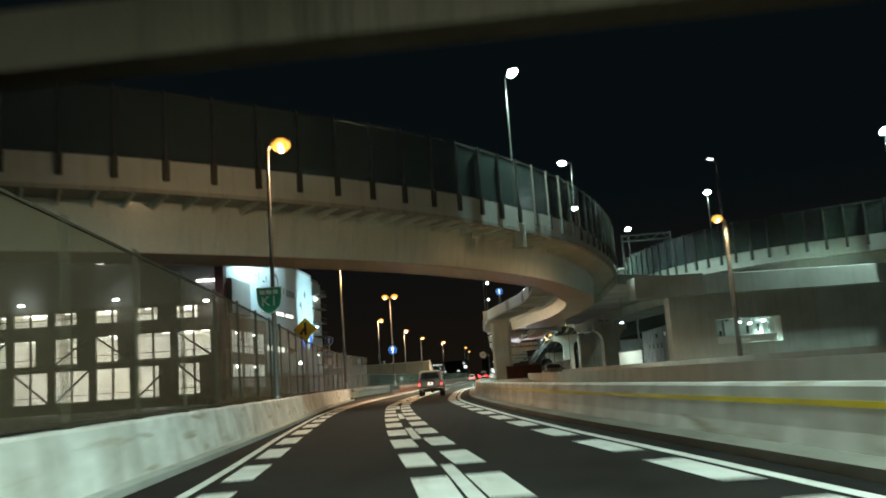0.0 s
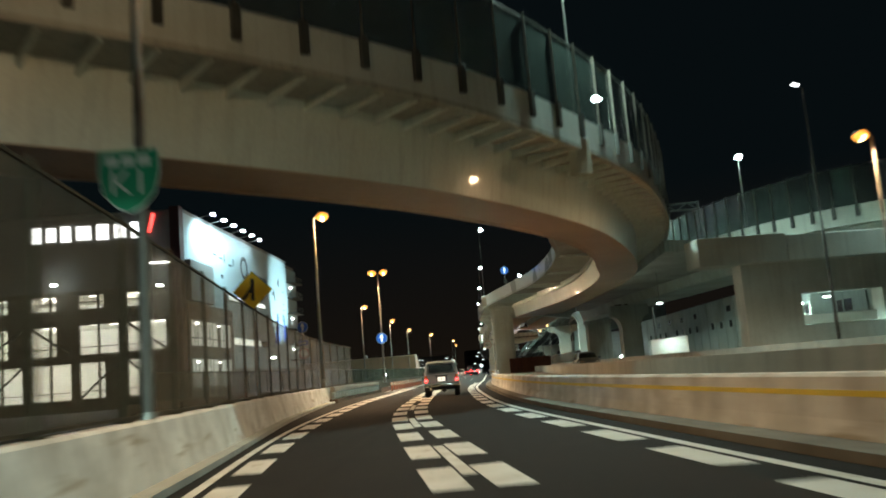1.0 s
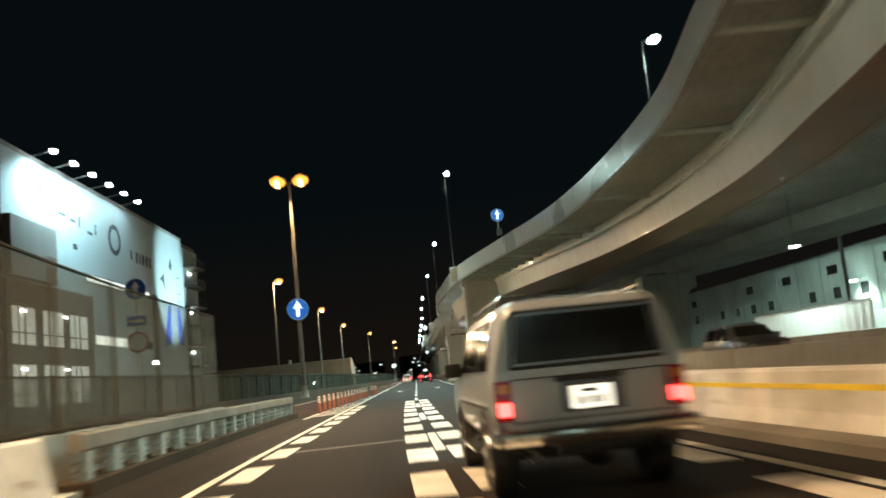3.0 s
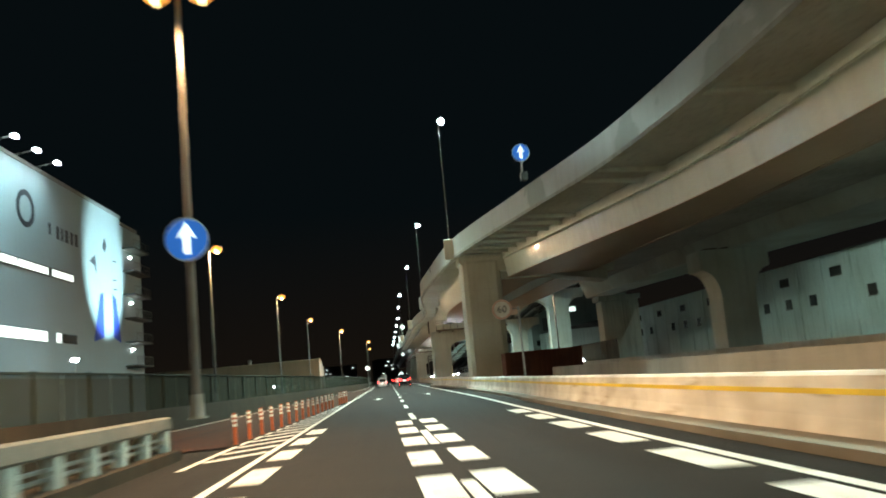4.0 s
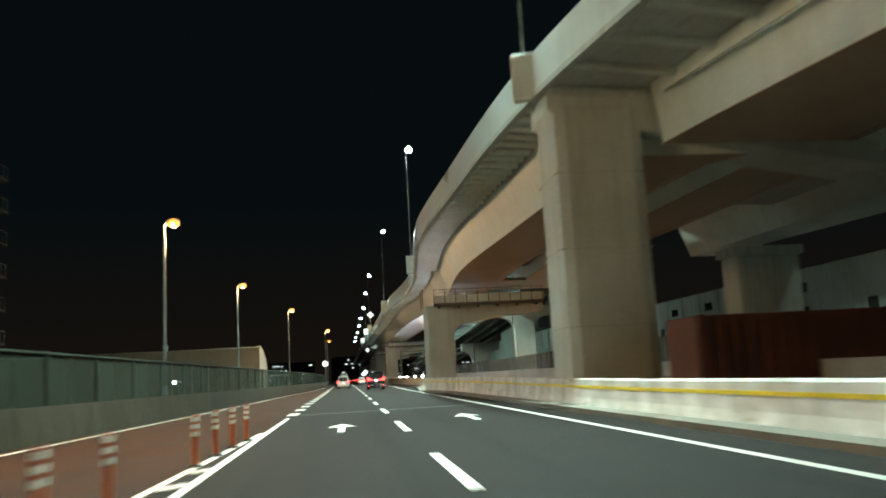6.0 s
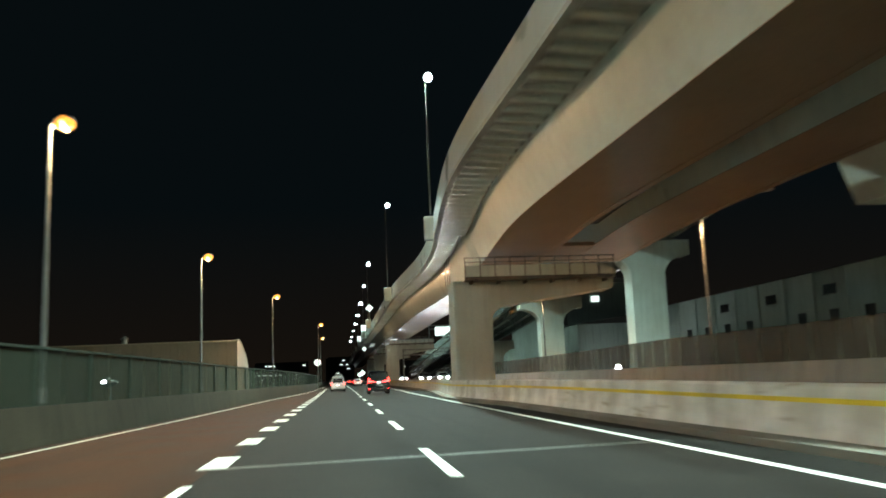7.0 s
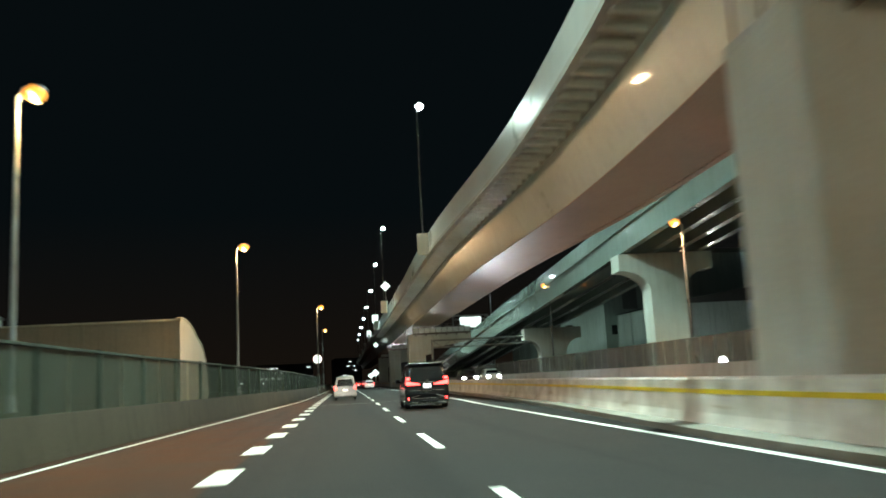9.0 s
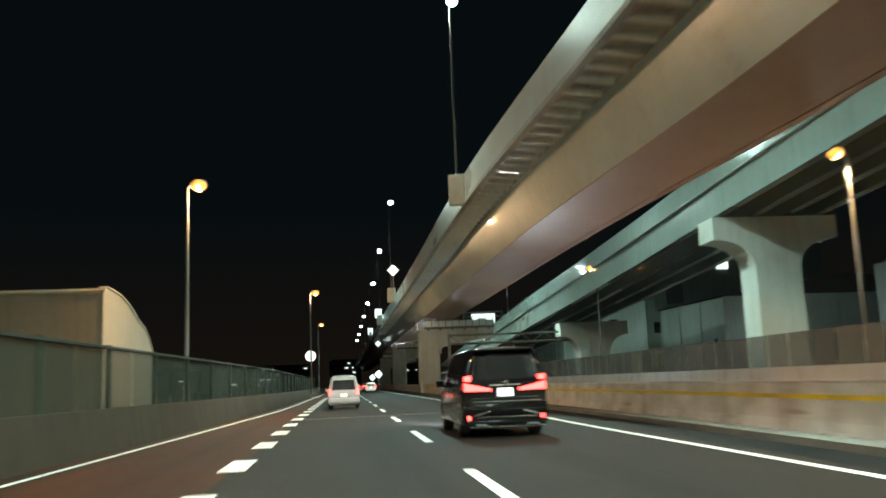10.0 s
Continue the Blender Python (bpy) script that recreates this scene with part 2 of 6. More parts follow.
plate_glow = glow("plate_glow", (1.0, 0.92, 0.74), 0.9)
car_blue = surface("car_blue_grey", (0.42, 0.49, 0.56), 0.3, metal=0.15, grain=60, stain=0.8, var=0.08, bump=0, coat=0.8)
car_black = surface("car_black", (0.003, 0.003, 0.004), 0.13, grain=60, stain=0.8, var=0.2, bump=0, coat=0.2)
car_white = surface("car_white", (0.72, 0.72, 0.70), 0.3, grain=60, stain=0.8, var=0.05, bump=0, coat=0.8)
car_silver = surface("car_silver", (0.30, 0.30, 0.29), 0.3, metal=0.3, grain=60, stain=0.8, var=0.06, bump=0, coat=0.8)
car_grey = surface("car_grey", (0.12, 0.12, 0.13), 0.3, metal=0.5, grain=60, stain=0.8, var=0.08, bump=0, coat=0.8)
car_red = surface("car_red", (0.25, 0.02, 0.02), 0.3, grain=60, stain=0.8, var=0.08, bump=0, coat=0.8)
car_glass = surface("car_glass", (0.012, 0.013, 0.014), 0.08, grain=3, stain=1, var=0.2, bump=0, coat=0.6)
chrome = surface("chrome", (0.75, 0.75, 0.74), 0.14, metal=1.0, grain=30, stain=2, var=0.1, bump=0)
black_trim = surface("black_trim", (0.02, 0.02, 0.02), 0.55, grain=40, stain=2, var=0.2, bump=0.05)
tyre = surface("tyre_rubber", (0.018, 0.018, 0.018), 0.85, grain=60, stain=3, var=0.3, bump=0.2)


# ---- building helpers ----
BASE = {}


def thing(name, label, category, at=(0, 0, 0), turn=0.0, group="", kind=""):
    ob = new(name)
    ob.empty_display_size = 0.2
    ob.matrix_basis = pose(*at, 0, 0, turn)
    BASE[ob] = pose(*at, 0, 0, turn)
    return tagged(ob, label, category, group, kind)


def part(name, bm, material, parent=None, label="", world=False, smooth=False):
    """Links a bmesh as one mesh object; world: its points are in world metres."""
    if world and parent is not None:
        root = parent
        while root.parent is not None:
            root = root.parent
        bm.transform(BASE[root].inverted())
    bmesh.ops.recalc_face_normals(bm, faces=bm.faces)
    me = bpy.data.meshes.new(name)
    bm.to_mesh(me)
    bm.free()
    if smooth:
        me.shade_smooth()
        me.set_sharp_from_angle(angle=radians(38))
    me.materials.append(material)
    ob = new(name, me)
    if parent is not None:
        ob.parent = parent
    if label:
        ob["label"] = label
    return ob


def setting(name, bm, material, label, category, smooth=False):
    ob = part(name, bm, material, None, "", False, smooth)
    BASE[ob] = Matrix.Identity(4)
    return tagged(ob, label, category, kind="structure")


def block(bm, size, at=(0, 0, 0), turn=(0, 0, 0), bevel=0.0):
    """A box by size and centre, with bevelled edges."""
    made = bmesh.ops.create_cube(bm, size=1.0, matrix=pose(*at, *turn) @ Matrix.Diagonal((*size, 1)))
    if bevel:
        edges = list({e for v in made["verts"] for e in v.link_edges})
        bmesh.ops.bevel(bm, geom=edges, offset=bevel, segments=2, affect="EDGES", profile=0.6)
    return bm


def span(x0, x1, y0, y1, z0, z1, bevel=0.0, bm=None):
    bm = bm or bmesh.new()
    return block(bm, (x1 - x0, y1 - y0, z1 - z0), ((x0 + x1) / 2, (y0 + y1) / 2, (z0 + z1) / 2), bevel=bevel)


def tube(bm, a, b, r0, r1=None, sides=10):
    a, b = Vector(a), Vector(b)
    way = b - a
    m = Matrix.Translation((a + b) / 2) @ way.to_track_quat("Z", "Y").to_matrix().to_4x4()
    bmesh.ops.create_cone(bm, cap_ends=True, segments=sides, radius1=r0, radius2=r0 if r1 is None else r1, depth=way.length, matrix=m)
    return bm


def prism(bm, outline, y0, y1, m=None):
    """An outline in x and z drawn along y."""
    m = m or Matrix.Identity(4)
    rings = [[bm.verts.new(m @ Vector((x, y, z))) for x, z in outline] for y in (y0, y1)]
    bm.faces.new(rings[0][::-1])
    bm.faces.new(rings[1])
    n = len(outline)
    for i in range(n):
        j = (i + 1) % n
        bm.faces.new((rings[0][i], rings[0][j], rings[1][j], rings[1][i]))
    return bm


def flow(points, step=2.0):
    """A smooth line through points of the plan, in steps of about so many metres."""
    p = [Vector(q) for q in points]
    p = [p[0] * 2 - p[1]] + p + [p[-1] * 2 - p[-2]]
    out = []
    for i in range(1, len(p) - 2):
        a, b, c, d = p[i - 1:i + 3]
        n = max(1, round((c - b).length / step))
        for k in range(n):
            t = k / n
            out.append(0.5 * (2 * b + (c - a) * t + (2 * a - 5 * b + 4 * c - d) * t * t + (3 * b - a - 3 * c + d) * t ** 3))
    out.append(p[-2])
    return out


def aside(line, i):
    """The unit vector to the right of a line's way at its point i."""
    a, b = line[max(0, i - 1)], line[min(len(line) - 1, i + 1)]
    w = (b - a).normalized()
    return Vector((w.y, -w.x))


def sweep(line, profile, bm=None, closed=True, z=0.0):
    """Draws a profile of (right, up) along a line of the plan; the profile may be a function of the point's number."""
    bm = bm or bmesh.new()
    rings = []
    for i, q in enumerate(line):
        s = aside(line, i)
        prof = profile(i) if callable(profile) else profile
        rings.append([bm.verts.new((q.x + s.x * r, q.y + s.y * r, z + u)) for r, u in prof])
    n = len(rings[0])
    for a, b in zip(rings, rings[1:]):
        for i in range(n if closed else n - 1):
            j = (i + 1) % n
            bm.faces.new((a[i], a[j], b[j], b[i]))
    if closed:
        bm.faces.new(rings[0])
        bm.faces.new(rings[-1][::-1])
    return bm


class Track:
    """A line of the plan that can be asked for its x and its way at a y."""

    def __init__(self, points):
        line = flow([Vector(p) for p in points], 1.0)
        self.ys = np.array([q.y for q in line])
        self.xs = np.array([q.x for q in line])

    def x(self, y):
        return float(np.interp(y, self.ys, self.xs))

    def turn(self, y):
        return -math.degrees(math.atan2(self.x(y + 1) - self.x(y - 1), 2.0))

    def line(self, y0, y1, step=2.0, off=0.0):
        n = max(1, round((y1 - y0) / step))
        return [Vector((self.x(y0 + (y1 - y0) * k / n) + off, y0 + (y1 - y0) * k / n)) for k in range(n + 1)]


FAR = 700.0
left_edge = Track([(-2.5, -30), (-2.5, -5), (-2.8, 11), (-3.4, 24), (-3.8, 38), (-3.5, 50), (-2.5, 65), (-0.95, 80), (0.95, 97), (3.2, 117), (7.7, 157), (12.15, 196), (15.0, 222), (25, 311), (48, 515), (69, FAR)])
centre_line = Track([(0.9, -30), (0.9, -5), (0.6, 9), (0.05, 20), (-0.4, 35), (-0.4, 46), (0.5, 60), (1.95, 76), (4.15, 97), (6.45, 117), (11.1, 157), (15.6, 196), (18.6, 222), (28.7, 311), (51.8, 515), (72.8, FAR)])
right_edge = Track([(4.2, -30), (4.1, -5), (3.6, 9), (3.15, 18), (2.85, 30), (2.8, 46), (3.8, 62), (5.2, 78), (7.7, 98), (10.2, 117), (14.9, 156), (19.8, 196), (23.2, 222), (33.3, 311), (56.4, 515), (77.4, FAR)])
right_wall = Track([(5.2, -30), (5.1, -5), (4.5, 9), (4.0, 20), (3.75, 34), (3.9, 47), (4.9, 62), (6.4, 79), (9.0, 99), (11.6, 117), (16.4, 157), (16.8, 162), (17.6, 173), (19.55, 184), (21.5, 195), (25.2, 222), (35.4, 311), (58.5, 515), (79.5, FAR)])
left_wall = Track([(-3.9, -30), (-3.9, -5), (-4.0, 11), (-4.2, 28), (-4.7, 45), (-4.75, 56), (-4.4, 68), (-3.5, 78), (-2.1, 91)])
merge_wall = Track([(-17.5, 20), (-11.8, 60), (-5.7, 100), (-1.6, 127), (3.8, 163), (7.3, 188), (11.3, 214), (14.2, 234), (19.0, 275), (23.2, 311), (46.2, 515), (67.2, FAR)])
# ---- ground and road ----
bm = bmesh.new()
bmesh.ops.create_grid(bm, x_segments=2, y_segments=2, size=2500, matrix=Matrix.Translation((0, 400, -0.06)))
setting("ground", bm, dirt, "dark bare ground under and beside the expressway", "ground")


def strip(a, b, y0, y1, z, step=4.0):
    """A flat sheet between two lines of the plan."""
    bm = bmesh.new()
    n = max(1, round((y1 - y0) / step))
    rows = []
    for k in range(n + 1):
        y = y0 + (y1 - y0) * k / n
        rows.append((bm.verts.new((a(y), y, z)), bm.verts.new((b(y), y, z))))
    for p, q in zip(rows, rows[1:]):
        bm.faces.new((p[0], p[1], q[1], q[0]))
    return bm


inner_limit = lambda y: left_edge.x(y) - 1.2 * max(0.0, min(1.0, (130 - y) / 37.0)) if y > 92.9 else left_limit(y)
left_limit = lambda y: left_wall.x(y) if y < 67 else merge_wall.x(y)
road = setting("road", strip(lambda y: left_limit(y) if y < 92.9 else inner_limit(y), right_wall.x, -30, FAR, 0.0, 2.0), asphalt, "worn grey asphalt expressway road with white lane markings", "road")
setting("merging_lane", strip(left_limit, inner_limit, 93.0, FAR, 0.0, 2.0), lane_brown, "brownish worn asphalt of the merging lane", "road")
setting("opposite_road", strip(lambda y: right_wall.x(y) + 0.8, lambda y: right_wall.x(y) + 11.5, -30, FAR, 0.42), bounce_road, "pale orange-tinted road of the opposite carriageway under the viaduct", "road")
setting("side_road", strip(lambda y: merge_wall.x(y), lambda y: -4.9, 20, 59.9, 0.0), old_asphalt, "grey asphalt slip road behind the concrete barrier", "road")


def band(track, y0, y1, half, name, parent, off=0.0, lift=0.006):
    line = track.line(y0, y1, 2.0, off)
    bm = bmesh.new()
    rows = []
    for i, q in enumerate(line):
        s = aside(line, i)
        rows.append((bm.verts.new((q.x - s.x * half, q.y - s.y * half, lift)), bm.verts.new((q.x + s.x * half, q.y + s.y * half, lift))))
    for p, q in zip(rows, rows[1:]):
        bm.faces.new((p[0], p[1], q[1], q[0]))
    return part(name, bm, road_paint, parent)


def dash_mesh(width, length, name):
    """A painted block, 3 mm thick with slightly ragged ends."""
    bm = bmesh.new()
    block(bm, (width, length, 0.004), (0, 0, 0.004))
    for v in bm.verts:
        v.co.x += random.uniform(-0.012, 0.012)
        v.co.y += random.uniform(-0.03, 0.03)
    me = bpy.data.meshes.new(name)
    bm.to_mesh(me)
    bm.free()
    me.materials.append(road_paint)
    return me


def lay(mesh, name, track, y, off=0.0, skew=0.0):
    ob = new(name, mesh)
    ob.parent = road
    ob.matrix_basis = pose(track.x(y) + off, y, 0.002, 0, 0, track.turn(y) + skew)
    return ob


# edge lines
band(left_edge, -30, 139, 0.075, "edge_line", road)
band(right_edge, -30, 450, 0.085, "edge_line", road)
band(merge_wall, 100, 330, 0.07, "edge_line", road, off=0.55)
# lane dashes 5 m long, every 10 m
lane_dash = dash_mesh(0.16, 4.3, "lane_dash")
for k in range(-3, 40):
    lay(lane_dash, "lane_dash", centre_line, 160.4 + (k - 16) * 10.03)
short = dash_mesh(0.44, 2.15, "slow_block")
# blocks that narrow the lanes on the curve, beside the dashes and the edge lines
for k in range(-2, 25):
    y = 9.6 + 3.62 * k
    lay(short, "slow_block", centre_line, y, -0.34)
    lay(short, "slow_block", centre_line, y, 0.34)
    lay(short, "slow_block", left_edge, y, 0.42)
    lay(short, "slow_block", right_edge, y, -0.40)
# broad broken line beside the merging lane
wide = dash_mesh(0.42, 2.0, "merge_dash")
for k in range(-3, 24):
    lay(wide, "merge_dash", left_edge, 156.7 + 4.85 * k)
# slanting stripes of the painted island
island = lambda y: left_edge.x(y) - 0.12 - 1.12 * max(0.0, min(1.0, (131 - y) / 38.0))
hatch = dash_mesh(0.3, 1.7, "hatch_stripe")
for k in range(0, 22):
    y = 90 + 1.8 * k
    w = left_edge.x(y) - island(y)
    if w > 0.35:
        o = new("hatch_stripe", hatch)
        o.parent = road
        o.matrix_basis = pose((left_edge.x(y) + island(y)) / 2, y, 0.002, 0, 0, left_edge.turn(y) - 38) @ Matrix.Diagonal((1, min(1.0, w / 1.25), 1, 1))
bm = strip(lambda y: island(y) - 0.07, lambda y: island(y) + 0.07, 88, 131, 0.006)
part("island_line", bm, road_paint, road)


def arrow_mark(x, y):
    bm = bmesh.new()
    pts = [(-0.09, -1.6), (0.09, -1.6), (0.09, 0.5), (0.38, 0.5), (0, 1.9), (-0.38, 0.5), (-0.09, 0.5)]
    bm.faces.new([bm.verts.new((a, b, 0.007)) for a, b in pts])
    ob = part("arrow_mark", bm, road_paint, road)
    ob.matrix_basis = pose(x, y, 0, 0, 0, centre_line.turn(y))


arrow_mark(6.6, 131.0)
arrow_mark(10.3, 132.5)
# darker repaired patch and joint lines across the road
for y in (71.0, 141.0, 214.0):
    bm = strip(lambda q: left_edge.x(q) - 0.2, lambda q: right_edge.x(q) + 0.3, y, y + 0.22, 0.0035, 0.2)
    part("road_joint", bm, post_dark, road)

# ---- concrete barriers ----
def barrier_piece(track, y0, y1, profile, name, parent, material, step=2.0):
    return part(name, sweep(track.line(y0, y1, step), profile), material, parent)


# left barrier: stepped face, in cast lengths with open joints
foot_l = [(-0.55, 0.0), (0.34, 0.0), (0.34, 0.10), (-0.55, 0.10)]
left_barrier = setting("barrier_left", sweep(left_wall.line(-30, 66.9), foot_l), concrete, "pale concrete kerb foot of the roadside barrier", "barrier")
face_l = [(-0.45, 0.10), (0.06, 0.10), (0.02, 0.30), (-0.10, 0.86), (-0.14, 0.90), (-0.41, 0.90), (-0.45, 0.86)]
for k in range(16):
    y0 = -30 + 6.05 * k
    barrier_piece(left_wall, y0, y0 + 6.02, face_l, "barrier_length", left_barrier, barrier_paint)

# right barrier: grows from 0.85 to 0.98 m, with a yellow stripe
grow = lambda y: 0.85 + 0.13 * max(0.0, min(1.0, (y - 128) / 24.0))
foot_r = [(-0.42, 0.0), (0.55, 0.0), (0.55, 0.17), (-0.42, 0.12)]
right_barrier = setting("barrier_right", sweep(right_wall.line(-30, 520), foot_r), concrete_dark, "grey concrete kerb foot of the median barrier", "barrier")


def right_face(y0, y1):
    line = right_wall.line(y0, y1)
    h = [grow(q.y) for q in line]
    face = part("barrier_length", sweep(line, lambda i: [(0.0, 0.12), (0.42, 0.17), (0.42, h[i] - 0.03), (0.39, h[i]), (0.14, h[i]), (0.10, h[i] - 0.04), (0.05, 0.34)]), barrier_paint, right_barrier)
    at = lambda u, top: 0.05 + 0.05 * (u - 0.34) / (top - 0.38) - 0.006
    part("yellow_stripe", sweep(line, lambda i: [(at(h[i] * 0.70, h[i]), h[i] * 0.70), (at(h[i] * 0.70, h[i]) + 0.02, h[i] * 0.70), (at(h[i] * 0.78, h[i]) + 0.02, h[i] * 0.78), (at(h[i] * 0.78, h[i]), h[i] * 0.78)]), yellow_paint, right_barrier)


for k in range(55):
    y0 = -30 + 10 * k
    right_face(y0, y0 + 9.97)

# barrier on the far side of the opposite road
far_prof = [(0, 0), (0.5, 0), (0.42, 1.25), (0.12, 1.25)]
setting("barrier_far", sweep(right_wall.line(-30, 400, 4, 11.5), far_prof), concrete, "weathered concrete barrier of the opposite carriageway", "barrier")
# upper ledge wall beside the opposite road on the curve
setting("barrier_mid", sweep(right_wall.line(-12, 128, 4, 5.2), [(0, 0), (0.35, 0), (0.3, 1.07), (0.05, 1.07)]), concrete, "second concrete barrier behind the median barrier", "barrier")

# ---- wall with fence along the merging lane ----
wall_prof = [(-0.5, 0), (0.0, 0), (-0.05, 0.3), (-0.14, 0.92), (-0.45, 0.92)]
setting("barrier_merge", sweep(merge_wall.line(56, 420), wall_prof), concrete_brown, "long stained concrete wall beside the merging lane", "barrier")
# ---- tall noise fence of sheet panels on the merging wall ----
noise_fence = thing("noise_fence", "tall grey-green see-through noise fence on a concrete wall", "fence", (merge_wall.x(56), 56, 0.92), kind="structure")
y = 58.0
ribs = [(0, 0), (0.12, 0), (0.2, 0.022), (0.42, 0.022), (0.5, 0), (0.74, 0), (0.82, 0.022), (1.04, 0.022), (1.12, 0), (1.36, 0), (1.44, 0.022), (1.66, 0.022), (1.74, 0), (1.95, 0)]


def sheet_mesh(length, high, name, material):
    """A folded sheet with top and bottom rails."""
    bm = bmesh.new()
    k = length / 1.95
    cols = [(bm.verts.new((-d, u * k, 0.0)), bm.verts.new((-d, u * k, high))) for u, d in ribs]
    back = [(bm.verts.new((-d - 0.02, u * k, 0.0)), bm.verts.new((-d - 0.02, u * k, high))) for u, d in ribs]
    for p, q in zip(cols, cols[1:]):
        bm.faces.new((p[0], q[0], q[1], p[1]))
    for p, q in zip(back, back[1:]):
        bm.faces.new((p[1], q[1], q[0], p[0]))
    me = bpy.data.meshes.new(name)
    bm.to_mesh(me)
    bm.free()
    me.materials.append(material)
    return me


sheet = sheet_mesh(1.95, 1.38, "fence_sheet", fence_panel)
bm = bmesh.new()
block(bm, (0.1, 0.1, 1.46), (0, 0, 0.73), bevel=0.01)
upright = bpy.data.meshes.new("fence_post")
bm.to_mesh(upright)
bm.free()
upright.materials.append(fence_post)
while y < 300:
    here = Vector((merge_wall.x(y) - 0.34, y, 0.92)) - Vector((merge_wall.x(56), 56, 0.92))
    o = new("fence_sheet", sheet)
    o.parent = noise_fence
    o.matrix_basis = pose(*here, 0, 0, merge_wall.turn(y + 1))
    if int((y - 58) / 2) % 2 == 0:
        o = new("fence_post", upright)
        o.parent = noise_fence
        o.matrix_basis = pose(here.x + 0.02, here.y, here.z, 0, 0, merge_wall.turn(y))
    y += 2.0
line = merge_wall.line(58, 300, 2.0, -0.34)
part("top_rail", sweep(line, [(-0.09, 2.29), (0.06, 2.29), (0.06, 2.35), (-0.09, 2.35)]), fence_post, noise_fence, world=True)

# ---- see-through noise fence on the left barrier ----
screen = thing("noise_screen", "tall brownish see-through noise screen with dark steel posts on the barrier", "noise screen", (-4.5, 29, 0.9), kind="structure")
for k in range(-11, 30):
    y = 29.0 + 3.0 * k
    x = left_wall.x(y) - 0.3
    if y > 77:
        break
    bm = bmesh.new()
    block(bm, (0.06, 0.07, 2.75), (x, y, 0.9 + 1.375), bevel=0.012)
    block(bm, (0.2, 0.24, 0.03), (x, y, 0.915))
    part("post", bm, screen_post, screen, world=True)
    x2 = left_wall.x(y + 3) - 0.3
    bm = bmesh.new()
    a = math.degrees(math.atan2(x - x2, 3.0))
    block(bm, (0.016, 2.86, 2.55), ((x + x2) / 2, y + 1.5, 0.95 + 1.3), (0, 0, a))
    part("panel", bm, brown_panel, screen, world=True)
    bm = bmesh.new()
    for z in (0.96, 3.56):
        block(bm, (0.04, 2.88, 0.04), ((x + x2) / 2, y + 1.5, z), (0, 0, a))
    part("rail", bm, screen_post, screen, world=True)

part("plinth", sweep(left_wall.line(67, 80.2, 2.0), [(-0.5, 0), (-0.22, 0), (-0.22, 0.9), (-0.5, 0.9)]), concrete, screen, world=True)

# ---- steel railing that follows the end of the left barrier ----
railing = thing("guard_railing", "low pale concrete railing with stout posts and pipe rails", "guard rail", (left_wall.x(60), 60, 0), kind="structure")
line = left_wall.line(67.2, 91, 1.0, 0.2)
for z in (0.32, 0.44):
    part("rail", sweep(line, [(-0.03, z), (0.03, z), (0.03, z + 0.05), (-0.03, z + 0.05)]), fence_steel, railing, world=True)
part("top_beam", sweep(line, [(-0.14, 0.62), (0.10, 0.62), (0.13, 0.66), (0.11, 0.86), (0.07, 0.89), (-0.12, 0.89)]), concrete_dark, railing, world=True)
part("kerb", sweep(left_wall.line(67, 91, 1.0, 0.2), [(-0.4, 0), (0.3, 0), (0.28, 0.2), (-0.4, 0.2)]), concrete_brown, railing, world=True)
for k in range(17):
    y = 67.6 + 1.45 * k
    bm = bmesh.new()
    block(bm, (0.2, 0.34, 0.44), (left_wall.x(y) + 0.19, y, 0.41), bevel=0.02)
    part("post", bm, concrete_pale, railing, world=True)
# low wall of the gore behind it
setting("gore_wall", sweep([Vector((-11.5, 62)), Vector((-8.4, 71)), Vector((-5.2, 82)), Vector((-2.0, 92))], [(-0.3, 0), (0.1, 0), (0.05, 0.8), (-0.25, 0.8)]), concrete_brown, "low concrete wall closing the gore between the two roads", "wall")

# ---- flexible marker posts along the painted island ----
marker = thing("marker_post", "orange flexible marker post with three white reflective bands", "marker post", (0, 0, 0), group="marker posts along the island")
bm = bmesh.new()
bmesh.ops.create_cone(bm, cap_ends=True, segments=16, radius1=0.13, radius2=0.10, depth=0.05, matrix=Matrix.Translation((0, 0, 0.025)))
part("foot", bm, black_trim, marker)
bm = bmesh.new()
tube(bm, (0, 0, 0.05), (0, 0, 0.77), 0.048, 0.044, 14)
bmesh.ops.create_uvsphere(bm, u_segments=14, v_segments=6, radius=0.044, matrix=Matrix.Translation((0, 0, 0.77)) @ Matrix.Diagonal((1, 1, 0.5, 1)))
part("tube", bm, orange_plastic, marker, smooth=True)
for z in (0.47, 0.58, 0.69):
    bm = bmesh.new()
    tube(bm, (0, 0, z), (0, 0, z + 0.065), 0.051, 0.051, 14)
    part("band", bm, band_white, marker, smooth=True)
places = [93.6 + 1.8 * k for k in range(15)] + [123.1 + 1.8 * k for k in range(4)]
for k, y in enumerate(places):
    at = pose(island(y) - 0.02, y, 0.0, random.uniform(-1.5, 1.5), random.uniform(-1.5, 1.5), 0)
    if k == 0:
        marker.matrix_basis = at
    else:
        copy_thing(marker, at)
